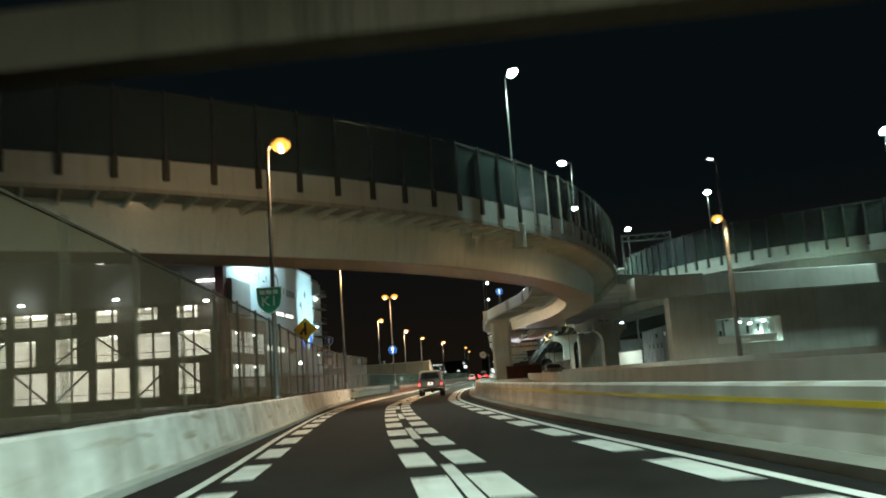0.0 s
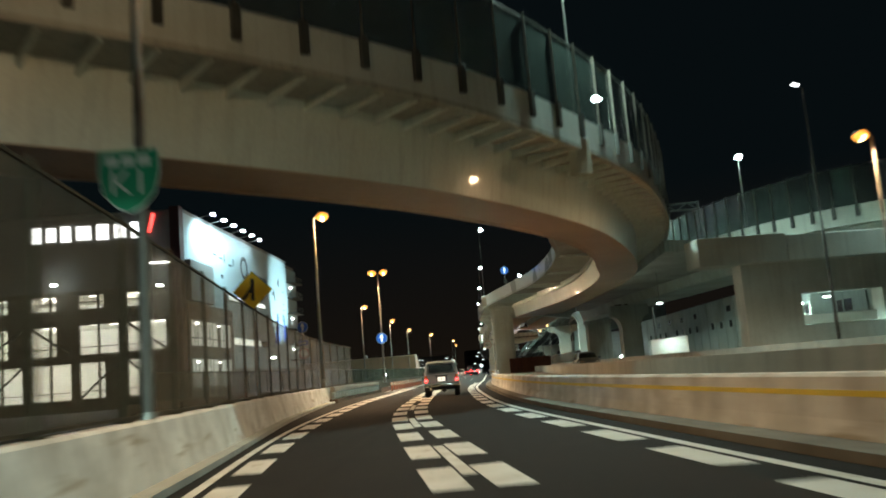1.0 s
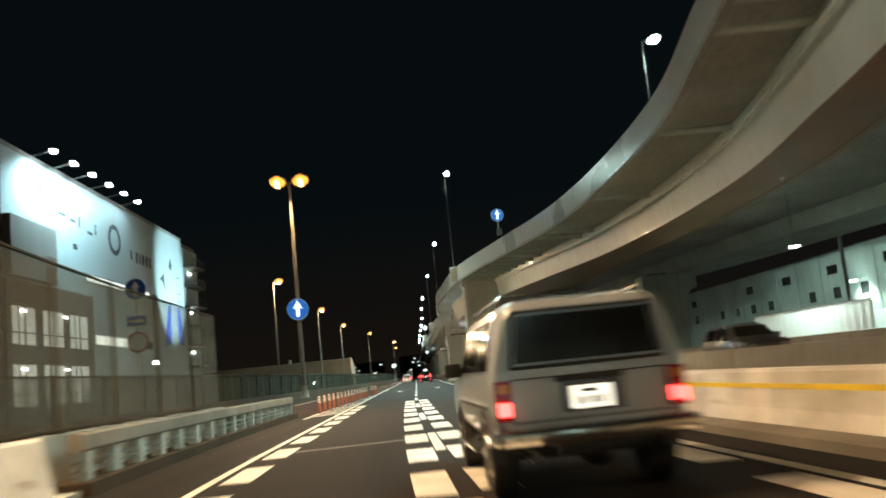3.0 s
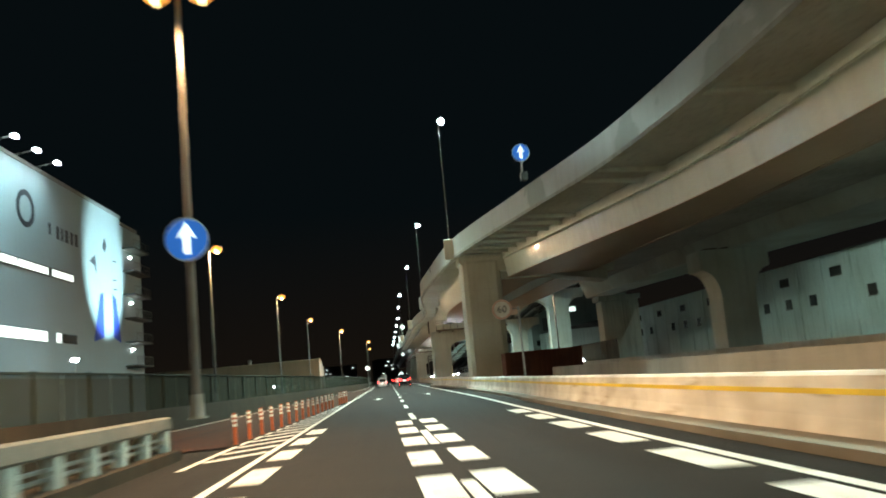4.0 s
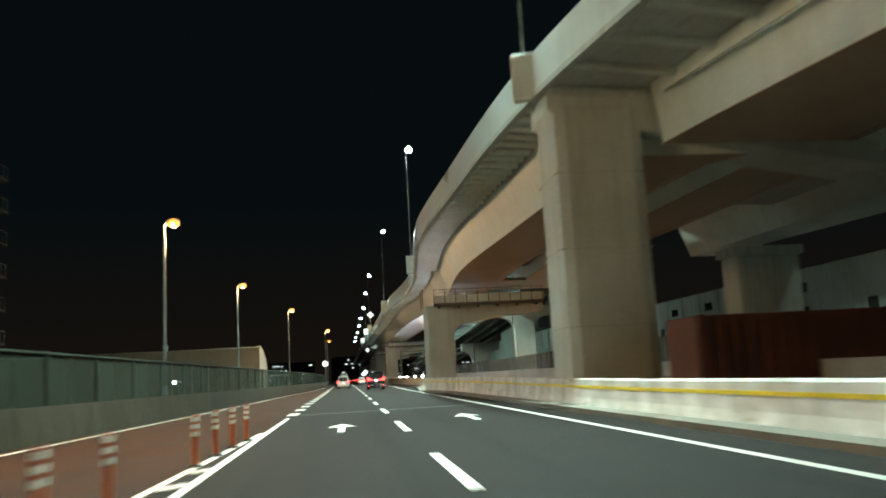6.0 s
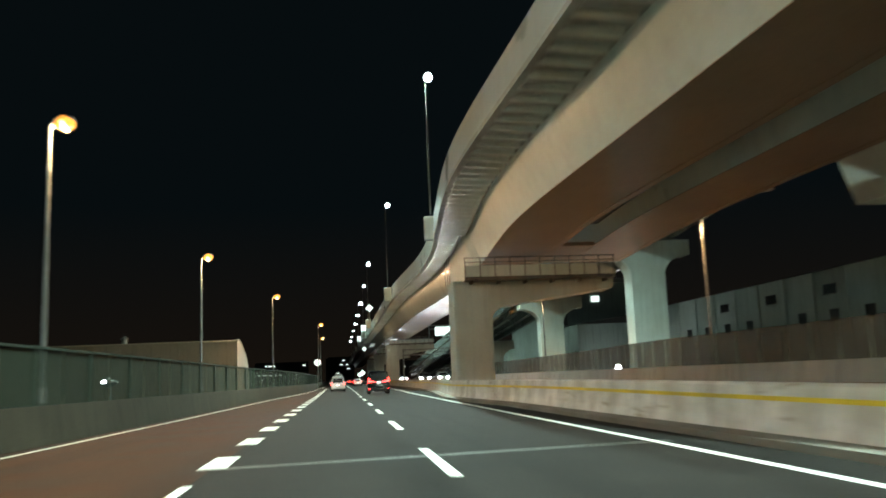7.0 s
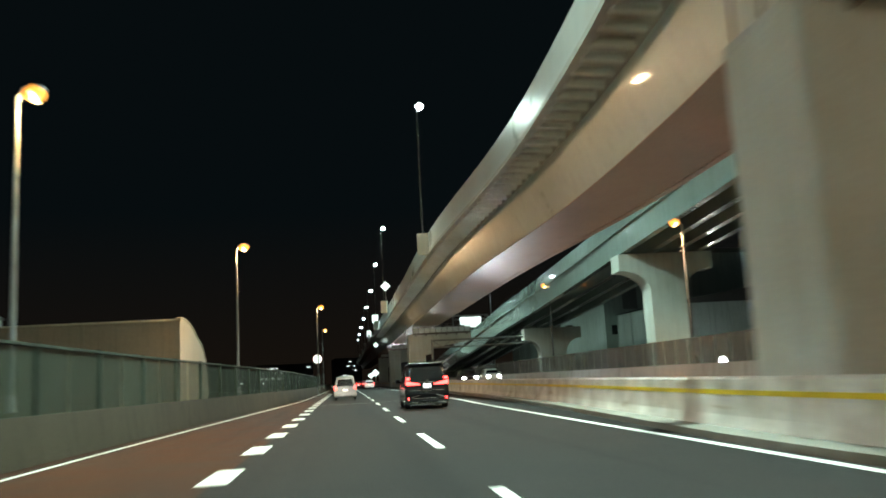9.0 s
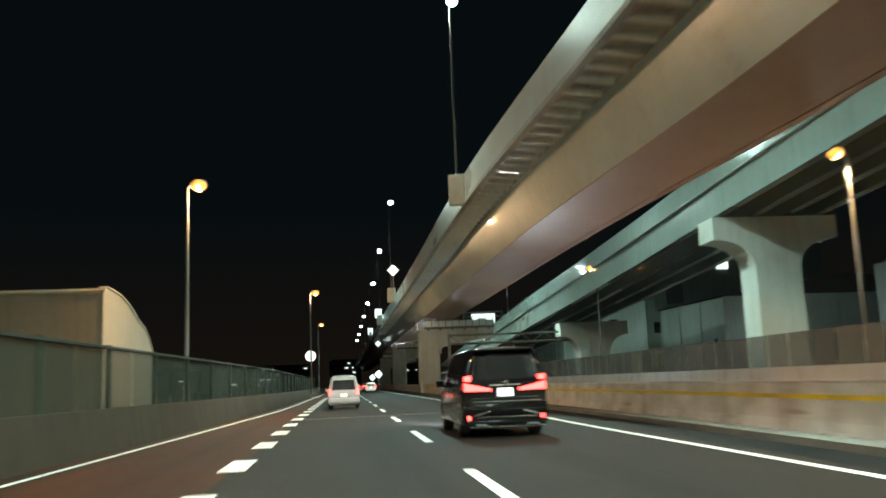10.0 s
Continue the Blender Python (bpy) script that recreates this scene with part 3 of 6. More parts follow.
# ---- the curved ramp that crosses over and joins the viaduct on the right ----
PAIRS = [((-44, 29), (-40, 20.5)), ((-19, 40.3), (-15.2, 32.6)), ((-12.5, 43.8), (-8.9, 36.1)), ((-6.5, 48.2), (-1.3, 41.6)), ((-0.9, 53.4), (4.6, 47.2)),
         ((5.2, 61.4), (11.3, 56.3)), ((9.1, 69.4), (16.0, 66.0)), ((11.3, 77), (19.3, 75)), ((13.3, 85), (21.7, 84)), ((14.6, 96), (23.6, 96)),
         ((15.0, 107), (24.6, 107)), ((14.3, 118), (25.0, 118)), ((13.4, 134), (25.8, 132.5)), ((14.3, 150), (27.4, 148.5)), ((15.4, 163), (28.9, 161.5)), ((17.6, 175.5), (30.7, 174)),
         ((19.2, 184), (27.2, 183.1)), ((20.9, 197), (28.6, 196.1)), ((22.6, 219), (30.2, 218.1)), ((26.2, 251), (33.9, 250.1)), ((32, 303), (39.7, 302.1)), ((44, 410), (51.7, 409.1)), ((66, 600), (73.7, 599.1))]
inner_edge, outer_edge = [], []
ia, oa = [Vector(p[0]) for p in PAIRS], [Vector(p[1]) for p in PAIRS]


def at_pair(line, u):
    """A smooth point of a line at pair number u."""
    i = min(int(u), len(line) - 2)
    t = u - i
    a, b, c, d = line[max(0, i - 1)], line[i], line[i + 1], line[min(len(line) - 1, i + 2)]
    return 0.5 * (2 * b + (c - a) * t + (2 * a - 5 * b + 4 * c - d) * t * t + (3 * b - a - 3 * c + d) * t ** 3)


us = [0.0]
while us[-1] < len(PAIRS) - 1.001:
    i = min(int(us[-1]), len(PAIRS) - 2)
    us.append(min(us[-1] + 1.4 / max(1.0, (ia[i + 1] - ia[i]).length), len(PAIRS) - 1))
inner_edge = [at_pair(ia, u) for u in us]
outer_edge = [at_pair(oa, u) for u in us]
TOP, SLAB = 11.2, 9.75
blend = [max(0.0, min(1.0, (p.y - 105) / 50.0)) for p in inner_edge]      # 0: ramp, 1: viaduct


def ruled(section, name, material, parent, first=0, last=None, smooth=False):
    """Draws a section between the two edges: (share from inner to outer, metres further out, height) by point."""
    bm = bmesh.new()
    rings = []
    last = last or len(us)
    for i in range(first, last):
        a, b = inner_edge[i], outer_edge[i]
        w = (b - a).normalized()
        rings.append([bm.verts.new((*(a + (b - a) * f + w * d), z)) for f, d, z in section(i)])
    n = len(rings[0])
    for p, q in zip(rings, rings[1:]):
        for i in range(n):
            bm.faces.new((p[i], p[(i + 1) % n], q[(i + 1) % n], q[i]))
    bm.faces.new(rings[0])
    bm.faces.new(rings[-1][::-1])
    return part(name, bm, material, parent, world=True, smooth=smooth)


ramp = thing("curved_ramp", "curved elevated highway ramp of pale painted box girder with parapets", "overpass", (0, 45, 0), kind="structure")
bottom = lambda i: 7.6 + 0.3 * max(0.0, min(1.0, (inner_edge[i].y - 70) / 30.0)) if inner_edge[i].x > 0 else 7.6
ruled(lambda i: [(0, 0.05, SLAB + 0.1), (1, -0.05, SLAB + 0.1), (1, -0.05, SLAB + 0.42), (0, 0.05, SLAB + 0.42)], "deck_slab", concrete, ramp)
near_i = lambda y: min(range(len(us)), key=lambda i: abs(inner_edge[i].y - y) + (0 if inner_edge[i].x > 0 else 100))
J1, J2 = near_i(134.6), near_i(177.0)
inset = lambda i: (3.0 + 0.7 * max(0.0, min(1.0, (inner_edge[i].y - 70) / 30.0)) if inner_edge[i].x > 0 else 3.0) if i <= J1 else (2.9 if i <= J2 else 2.5)


def girder(a, b, name, left, wide, low, lean=0.3):
    """A steel box: left web at a distance from the inner edge, then its width."""
    ruled(lambda i: [(0, left(i) - lean, SLAB + 0.1), (0, left(i), low(i)), (0, left(i) + wide(i), low(i)), (0, left(i) + wide(i) + lean, SLAB + 0.1)], name, girder_paint, ramp, a, b)
    for d in (-0.12, -0.2):
        off = (lambda i: left(i) + d) if d == -0.12 else (lambda i: left(i) + wide(i) + d)
        ruled(lambda i: [(0, off(i), low(i) - 0.035), (0, off(i) + 0.32, low(i) - 0.035), (0, off(i) + 0.32, low(i) - 0.003), (0, off(i), low(i) - 0.003)], "flange", bounce_brown, ramp, a, b)
    # thin plate added to carry the brown bounce tint under the box
    ruled(lambda i: [(0, left(i) + 0.21, low(i) - 0.014), (0, left(i) + wide(i) - 0.21, low(i) - 0.014), (0, left(i) + wide(i) - 0.21, low(i) - 0.003), (0, left(i) + 0.21, low(i) - 0.003)], "bottom_plate", bounce_brown, ramp, a, b)


deck_wide = lambda i: (outer_edge[i] - inner_edge[i]).length
girder(0, J1, "box_girder", inset, lambda i: deck_wide(i) - inset(i) - 2.5, bottom)
girder(J1, J2 + 1, "box_girder", inset, lambda i: 3.5, bottom, 0.85)
girder(J1, J2 + 1, "box_girder", lambda i: inset(i) + 5.5, lambda i: 3.0, bottom)
girder(J2, len(us), "box_girder", inset, lambda i: 3.3, bottom, 0.8)
G2 = near_i(171.0)
ruled(lambda i: [(0, inset(i) + 3.4, bottom(i) + 0.004), (0, inset(i) + 5.6, bottom(i) + 0.004), (0, inset(i) + 5.6, bottom(i) + 0.2), (0, inset(i) + 3.4, bottom(i) + 0.2)], "joining_plate", bounce_brown, ramp, G2, J2 + 1)
# near-black sheet standing in for the shade between the two boxes
ruled(lambda i: [(0, inset(i) + 3.75, bottom(i) + 0.9), (0, inset(i) + 5.45, bottom(i) + 0.9), (0, inset(i) + 5.45, bottom(i) + 0.96), (0, inset(i) + 3.75, bottom(i) + 0.96)], "gap_shade", black_trim, ramp, J1, G2)
ruled(lambda i: [(0, 0, SLAB), (0, 0.28, SLAB), (0, 0.30, SLAB + 0.5), (0, 0.22, TOP), (0, 0.0, TOP)], "parapet", parapet_paint, ramp)
ruled(lambda i: [(1, 0, SLAB), (1, -0.28, SLAB), (1, -0.30, SLAB + 0.5), (1, -0.22, TOP), (1, 0.0, TOP)], "parapet", parapet_paint, ramp)
# drip ledge under the fascia, and the flange edge of the girder
ruled(lambda i: [(1, 0.05, SLAB - 0.02), (1, -0.25, SLAB - 0.02), (1, -0.25, SLAB + 0.16), (1, 0.05, SLAB + 0.16)], "ledge", concrete, ramp)
ruled(lambda i: [(0, -0.05, SLAB - 0.02), (0, 0.25, SLAB - 0.02), (0, 0.25, SLAB + 0.16), (0, -0.05, SLAB + 0.16)], "ledge", concrete, ramp)
# drain pipe along the inner girder side
ruled(lambda i: [(0, inset(i) - 0.65, 9.15), (0, inset(i) - 0.5, 9.15), (0, inset(i) - 0.5, 9.3), (0, inset(i) - 0.65, 9.3)], "drain_pipe", girder_paint, ramp, 30, J1 - 1)


def along(edge, step, first=0.0, last=1e9):
    """Places every so many metres along an edge: number, point, way."""
    walked, nxt = 0.0, first
    for a, b in zip(edge, edge[1:]):
        d = (b - a).length
        while nxt <= walked + d:
            if nxt > last:
                return
            yield a + (b - a) * ((nxt - walked) / d), (b - a).normalized()
            nxt += step
        walked += d


# brackets under the cantilevered edges
def bracket(p, way, sign, inset, low, parent):
    """A tapered rib from the girder's web out to the fascia."""
    out = Vector((way.y, -way.x)) * sign
    bm = bmesh.new()
    pts = [(0.15, SLAB + 0.09), (0.15, SLAB - 0.06), (inset, low), (inset, SLAB + 0.09)]
    rings = [[bm.verts.new((p.x - out.x * d + way.x * t, p.y - out.y * d + way.y * t, z)) for d, z in pts] for t in (-0.05, 0.05)]
    bm.faces.new(rings[0])
    bm.faces.new(rings[1][::-1])
    for i in range(4):
        j = (i + 1) % 4
        bm.faces.new((rings[0][i], rings[0][j], rings[1][j], rings[1][i]))
    part("bracket", bm, girder_paint, parent, world=True)


for p, way in along(outer_edge, 1.4, 20.0, 120.0):
    bracket(p, way, 1, 2.25, 9.5, ramp)
inner_ribs = [(p, way) for p, way in along(inner_edge, 2.1, 20.0, 330.0) if p.x < 5.4 or p.y > 118 or (int(p.y) // 3) % 4 == 0]
inner_ribs += [((p + q) / 2, way) for (p, way), (q, way2) in zip(inner_ribs, inner_ribs[1:]) if p.y > 134.6]
for p, way in inner_ribs:
    k = 3.0 + 0.7 * max(0.0, min(1.0, (p.y - 70) / 30.0)) if p.y < 134.6 or p.x < 0 else (2.05 if p.y < 177 else 1.6)
    bracket(p, way, -1, k - 0.2, 9.58, ramp)

# fence on the outer parapet: dark feet, pale posts, see-through panels
ramp_fence = thing("ramp_fence", "tall see-through fence with slim steel posts on the ramp parapet", "fence", (0, 45, TOP), kind="structure")


def post_fence(edge, sign, first, last, fence, step=2.1, z=TOP):
    prev = None
    for p, way in along(edge, step, first, last):
        out = Vector((way.y, -way.x)) * sign
        a = math.degrees(math.atan2(way.y, way.x))
        bm = bmesh.new()
        block(bm, (0.26, 0.16, 1.0), (p.x + out.x * 0.09, p.y + out.y * 0.09, z - 0.42), (0, 0, a), 0.02)
        part("post_foot", bm, post_dark, fence, world=True)
        bm = bmesh.new()
        block(bm, (0.05, 0.08, 3.1), (p.x + out.x * 0.05, p.y + out.y * 0.05, z + 1.55), (0, 0, a), 0.01)
        part("post", bm, rail_dark, fence, world=True)
        if prev is not None:
            q = (p + prev) / 2
            bm = bmesh.new()
            block(bm, ((p - prev).length - 0.1, 0.012, 2.9), (q.x, q.y, z + 1.5), (0, 0, a), 0)
            part("panel", bm, clear_panel, fence, world=True)
            bm = bmesh.new()
            block(bm, ((p - prev).length - 0.08, 0.05, 0.05), (q.x, q.y, z + 2.98), (0, 0, a), 0)
            part("rail", bm, post_dark, fence, world=True)
        prev = p


post_fence(outer_edge, 1, 15.0, 112.0, ramp_fence)

# ---- second viaduct coming in from the right ----
second = thing("second_viaduct", "elevated highway viaduct with fenced parapet joining from the right", "viaduct", (30, 80, 0), kind="structure")
near2 = flow([Vector(p) for p in ((95, 40), (60, 62), (42, 73), (34, 79), (29.5, 88), (28.0, 100), (28.0, 118), (28.6, 134), (29.4, 148), (30.2, 159))], 2.0)
sec2 = lambda wide, low: [(0.0, SLAB), (0.0, TOP), (0.25, TOP), (0.28, SLAB + 0.42), (wide - 0.28, SLAB + 0.42), (wide - 0.25, TOP), (wide, TOP), (wide, SLAB), (wide - 1.7, SLAB + 0.08), (wide - 2.4, low), (2.4, low), (1.7, SLAB + 0.08)]
part("deck", sweep(near2, lambda i: sec2(10.5 - 3.5 * max(0.0, min(1.0, (near2[i].y - 118) / 40)), 7.9)), concrete_pale, second, world=True)
second_fence = thing("viaduct_fence", "see-through fence with dark-footed posts on the viaduct parapet", "fence", (40, 74, TOP), kind="structure")
post_fence(near2, -1, 20.0, 98.0, second_fence, 1.7)
# slab that closes the fork between the two
bm = bmesh.new()
# points from y 122 on are added to block lamp light in the gap
low_ring = [bm.verts.new((x, y, 8.9)) for x, y in ((20.6, 80), (27.5, 84), (30, 92), (29.5, 122), (30.0, 134), (30.8, 147), (27.0, 147), (25.6, 134), (24.9, 122), (23.3, 98))]
top_ring = [bm.verts.new((v.co.x, v.co.y, 9.85)) for v in low_ring]
bm.faces.new(low_ring)
bm.faces.new(top_ring[::-1])
for i in range(10):
    bm.faces.new((low_ring[i], low_ring[(i + 1) % 10], top_ring[(i + 1) % 10], top_ring[i]))
part("fork_slab", bm, concrete, second, world=True)
# ---- piers ----
def column(name, x, y, w, d, z0, z1, turn, label, material=concrete, parent=None, bevel=0.18):
    bm = bmesh.new()
    block(bm, (w, d, z1 - z0), (0, 0, (z0 + z1) / 2), bevel=bevel)
    root = thing("pier", label, "bridge pier", (x, y, 0), turn, "bridge piers", "structure")
    part("shaft", bm, material, root)
    for z in (z0 + 2.4, z0 + 4.8, z0 + 7.2):
        if z < z1 - 0.6:
            bm = bmesh.new()
            block(bm, (w + 0.004, d + 0.004, 0.012), (0, 0, z), bevel=0.0)
            part("cast_joint", bm, concrete, root)
    return root


# the tall pier at the end of the ramp, right behind the median barrier
p1 = column("pier", 15.4, 134.6, 2.95, 2.4, 0, 9.6, -6.5, "massive pale concrete pier standing behind the median barrier", concrete_pale, bevel=0.4)
bm = bmesh.new()
prism(bm, [(-1.6, 10.9), (-1.6, 9.3), (-1.3, 9.0), (3.6, 8.2), (9.5, 7.2), (9.5, 8.0), (2.0, 9.6), (2.0, 9.9), (-0.4, 10.9)], -1.15, 1.15)
part("cap", bm, concrete_pale, p1)


def portal(x, y, turn, wide, low, high, label, thick=2.2):
    """A column with a cantilevered crossbeam, a rounded haunch and a catwalk with a solid front."""
    root = thing("cantilever_pier", label, "bridge pier", (x, y, 0), turn, "cantilever piers", "structure")
    bm = bmesh.new()
    block(bm, (thick, 2.2, high), (thick / 2, 0, high / 2), bevel=0.2)
    part("shaft", bm, concrete_pale, root)
    arch = [(thick - 0.05, low - 0.9)] + [(thick - 0.05 + 1.1 * (1 - math.cos(a)), low - 0.9 + 0.95 * math.sin(a)) for a in np.linspace(0.2, math.pi / 2, 7)]
    arch += [(wide * 0.55, low + 0.35), (wide - 0.1, low + 0.85), (wide, low + 0.95), (wide, high + 0.1), (wide - 1.5, high), (0.02, high), (0.02, low - 0.9)]
    bm = bmesh.new()
    prism(bm, arch, -1.02, 1.02)
    part("crossbeam", bm, concrete_pale, root)
    for k in range(4):
        bm = bmesh.new()
        block(bm, (0.9, 1.2, 1.0), (2.4 + k * (wide - 3.6) / 3, 0, high + 0.48), bevel=0.03)
        part("bearing", bm, concrete_dark, root)
    bm = bmesh.new()
    block(bm, (wide - 0.7, 0.75, 0.07), (wide / 2 + 0.25, -1.45, high - 0.02))
    walkway = part("catwalk", bm, rail_dark, root, "dark steel inspection catwalk")
    bm = bmesh.new()
    block(bm, (wide - 0.7, 0.05, 0.62), (wide / 2 + 0.25, -1.82, high + 0.46), bevel=0.01)
    part("front_panel", bm, girder_paint, walkway, "pale painted front panel")
    for k in range(6):
        bm = bmesh.new()
        block(bm, (0.14, 0.7, 0.16), (1.0 + k * (wide - 1.6) / 5, -1.4, high - 0.14), (0, 0, 0), 0.01)
        part("bracket", bm, rail_dark, walkway)
    bm = bmesh.new()
    block(bm, (wide - 0.7, 0.06, 0.10), (wide / 2 + 0.25, -1.85, high + 0.09))
    part("toe_board", bm, rail_dark, walkway)
    for z in (0.95, 1.2):
        bm = bmesh.new()
        tube(bm, (0.55, -1.85, high + z), (wide - 0.1, -1.85, high + z), 0.025, sides=8)
        part("handrail", bm, rail_dark, root)
    for k in range(11):
        bm = bmesh.new()
        tube(bm, (0.6 + k * (wide - 0.8) / 10, -1.87, high), (0.6 + k * (wide - 0.8) / 10, -1.87, high + 1.22), 0.03, sides=8)
        part("stanchion", bm, rail_dark, root)
    # side rail at the column's end of the catwalk
    for k in range(3):
        bm = bmesh.new()
        tube(bm, (-0.25, -1.7 + 0.9 * k, high - 0.2), (-0.25, -1.7 + 0.9 * k, high + 1.3), 0.03, sides=8)
        part("stanchion", bm, rail_dark, root)
    return root


portal(18.05, 174.5, -6.0, 9.3, 5.0, 6.45, "concrete pier with a cantilevered crossbeam and a steel catwalk")
for y in (272.0, 322.0, 372.0):
    portal(centre_line.x(y) + 6.4, y, -6.5, 8.2, 5.0, 6.9, "distant concrete pier with a crossbeam under the viaduct")
# columns of the second viaduct
for x, y, w in ((33.4, 152.6, 3.8),):
    r = column("pier", x, y, w, 2.0, 0, 7.0, -5, "plain concrete column under the second viaduct", concrete)
    bm = bmesh.new()
    block(bm, (w + 0.5, 2.2, 0.5), (0, 0, 7.22), bevel=0.05)
    part("cap", bm, concrete, r)


def hammerhead(x, y, turn, wide, top, label, half=1.55):
    root = thing("hammerhead_pier", label, "bridge pier", (x, y, 0), turn, "hammerhead piers", "structure")
    r = wide / 2 - half
    out = [(-half, 0), (half, 0), (half, top - 3.1)]
    out += [(half + r * (1 - math.cos(a)), top - 3.1 + 1.75 * math.sin(a)) for a in np.linspace(0.15, math.pi / 2, 7)]
    out += [(wide / 2, top - 1.25), (wide / 2, top), (-wide / 2, top), (-wide / 2, top - 1.25)]
    out += [(-half - r * (1 - math.cos(a)), top - 3.1 + 1.75 * math.sin(a)) for a in np.linspace(math.pi / 2, 0.15, 7)]
    out += [(-half, top - 3.1)]
    bm = bmesh.new()
    prism(bm, out, -1.1, 1.1)
    part("shaft", bm, concrete_pale, root)
    for k in (-1, 0, 1):
        bm = bmesh.new()
        block(bm, (0.8, 0.9, 0.2), (k * (wide / 2 - 1.2), 0, top + 0.1), bevel=0.02)
        part("bearing", bm, concrete_dark, root)
    return root


hammerhead(43.65, 226.6, -8, 7.8, 10.3, "pale concrete hammerhead pier carrying the steel ramp", 1.42)
hammerhead(30.6, 125.4, -5, 4.8, 7.85, "pale concrete pier with a flared head under the second viaduct", 1.2)
hammerhead(46.9, 262.5, -8, 7.0, 6.6, "lower concrete hammerhead pier under the steel ramp")
hammerhead(42.2, 198.0, -8, 8.0, 12.6, "tall concrete hammerhead pier carrying the steel ramp")

# ---- steel ramp going down beside the opposite road ----
steel = thing("steel_ramp", "glossy grey steel girder ramp sloping down beside the opposite road", "ramp", (43, 226, 10), kind="structure")
SR = flow([Vector(p) for p in ((33.5, 150), (36.4, 178), (40.2, 226), (43.9, 275), (46.5, 310), (50, 350))], 3.0)
srz = lambda y: float(np.interp(y, [150, 178, 197, 211, 226, 238, 254, 272, 303, 350], [16.0, 14.3, 12.85, 11.6, 10.45, 9.4, 8.15, 6.9, 4.3, 0.5]))


def sloped(profile, name, material):
    bm = bmesh.new()
    rings = []
    for i, q in enumerate(SR):
        s = aside(SR, i)
        z = srz(q.y)
        rings.append([bm.verts.new((q.x + s.x * r, q.y + s.y * r, z + u)) for r, u in profile])
    n = len(profile)
    for a, b in zip(rings, rings[1:]):
        for i in range(n):
            bm.faces.new((a[i], a[(i + 1) % n], b[(i + 1) % n], b[i]))
    bm.faces.new(rings[0])
    bm.faces.new(rings[-1][::-1])
    return part(name, bm, material, steel, world=True)


for r in (0.05, 2.3, 4.4, 6.5):
    sloped([(r - 0.02, 0.05), (r + 0.02, 0.05), (r + 0.02, 2.2), (r - 0.02, 2.2)], "girder_web", steel_gloss)
    sloped([(r - 0.28, 0.0), (r + 0.28, 0.0), (r + 0.28, 0.05), (r - 0.28, 0.05)], "flange", steel_gloss)
sloped([(-0.1, 2.2), (7.1, 2.2), (7.1, 2.5), (-0.1, 2.5)], "deck", concrete)
sloped([(-0.2, 2.0), (-0.1, 2.0), (0.12, 3.4), (-0.06, 3.4)], "parapet", steel_gloss)
sloped([(-0.24, 1.93), (0.06, 1.93), (0.06, 1.99), (-0.24, 1.99)], "ledge", steel_gloss)
sloped([(7.1, 2.0), (7.3, 2.0), (7.2, 3.4), (7.0, 3.4)], "parapet", steel_gloss)

# ---- concrete end wall with an opening, under the fork ----
gate = thing("abutment_wall", "broad concrete abutment wall with a lit opening under the viaducts", "wall", (25, 73.5, 0), kind="structure")
bm = bmesh.new()
for x0, x1, z0, z1 in ((23.4, 27.4, 0, 6.8), (27.4, 33.2, 0, 2.4), (27.4, 33.2, 4.6, 6.8), (33.2, 52, 0, 6.8)):
    span(x0, x1, 73.4, 74.8, z0, z1, 0.0, bm)
part("wall", bm, concrete_pale, gate, world=True)
part("cap_beam", span(20.4, 26.6, 72.9, 75.4, 6.8, 8.75, 0.08), concrete_pale, gate, world=True)
part("cap_beam", span(26.62, 52, 72.9, 75.4, 6.8, 8.6, 0.08), concrete_pale, gate, world=True)
bm = span(27.5, 33.1, 74.2, 74.26, 2.45, 3.1)
part("shutter", bm, wall_white, gate, world=True)
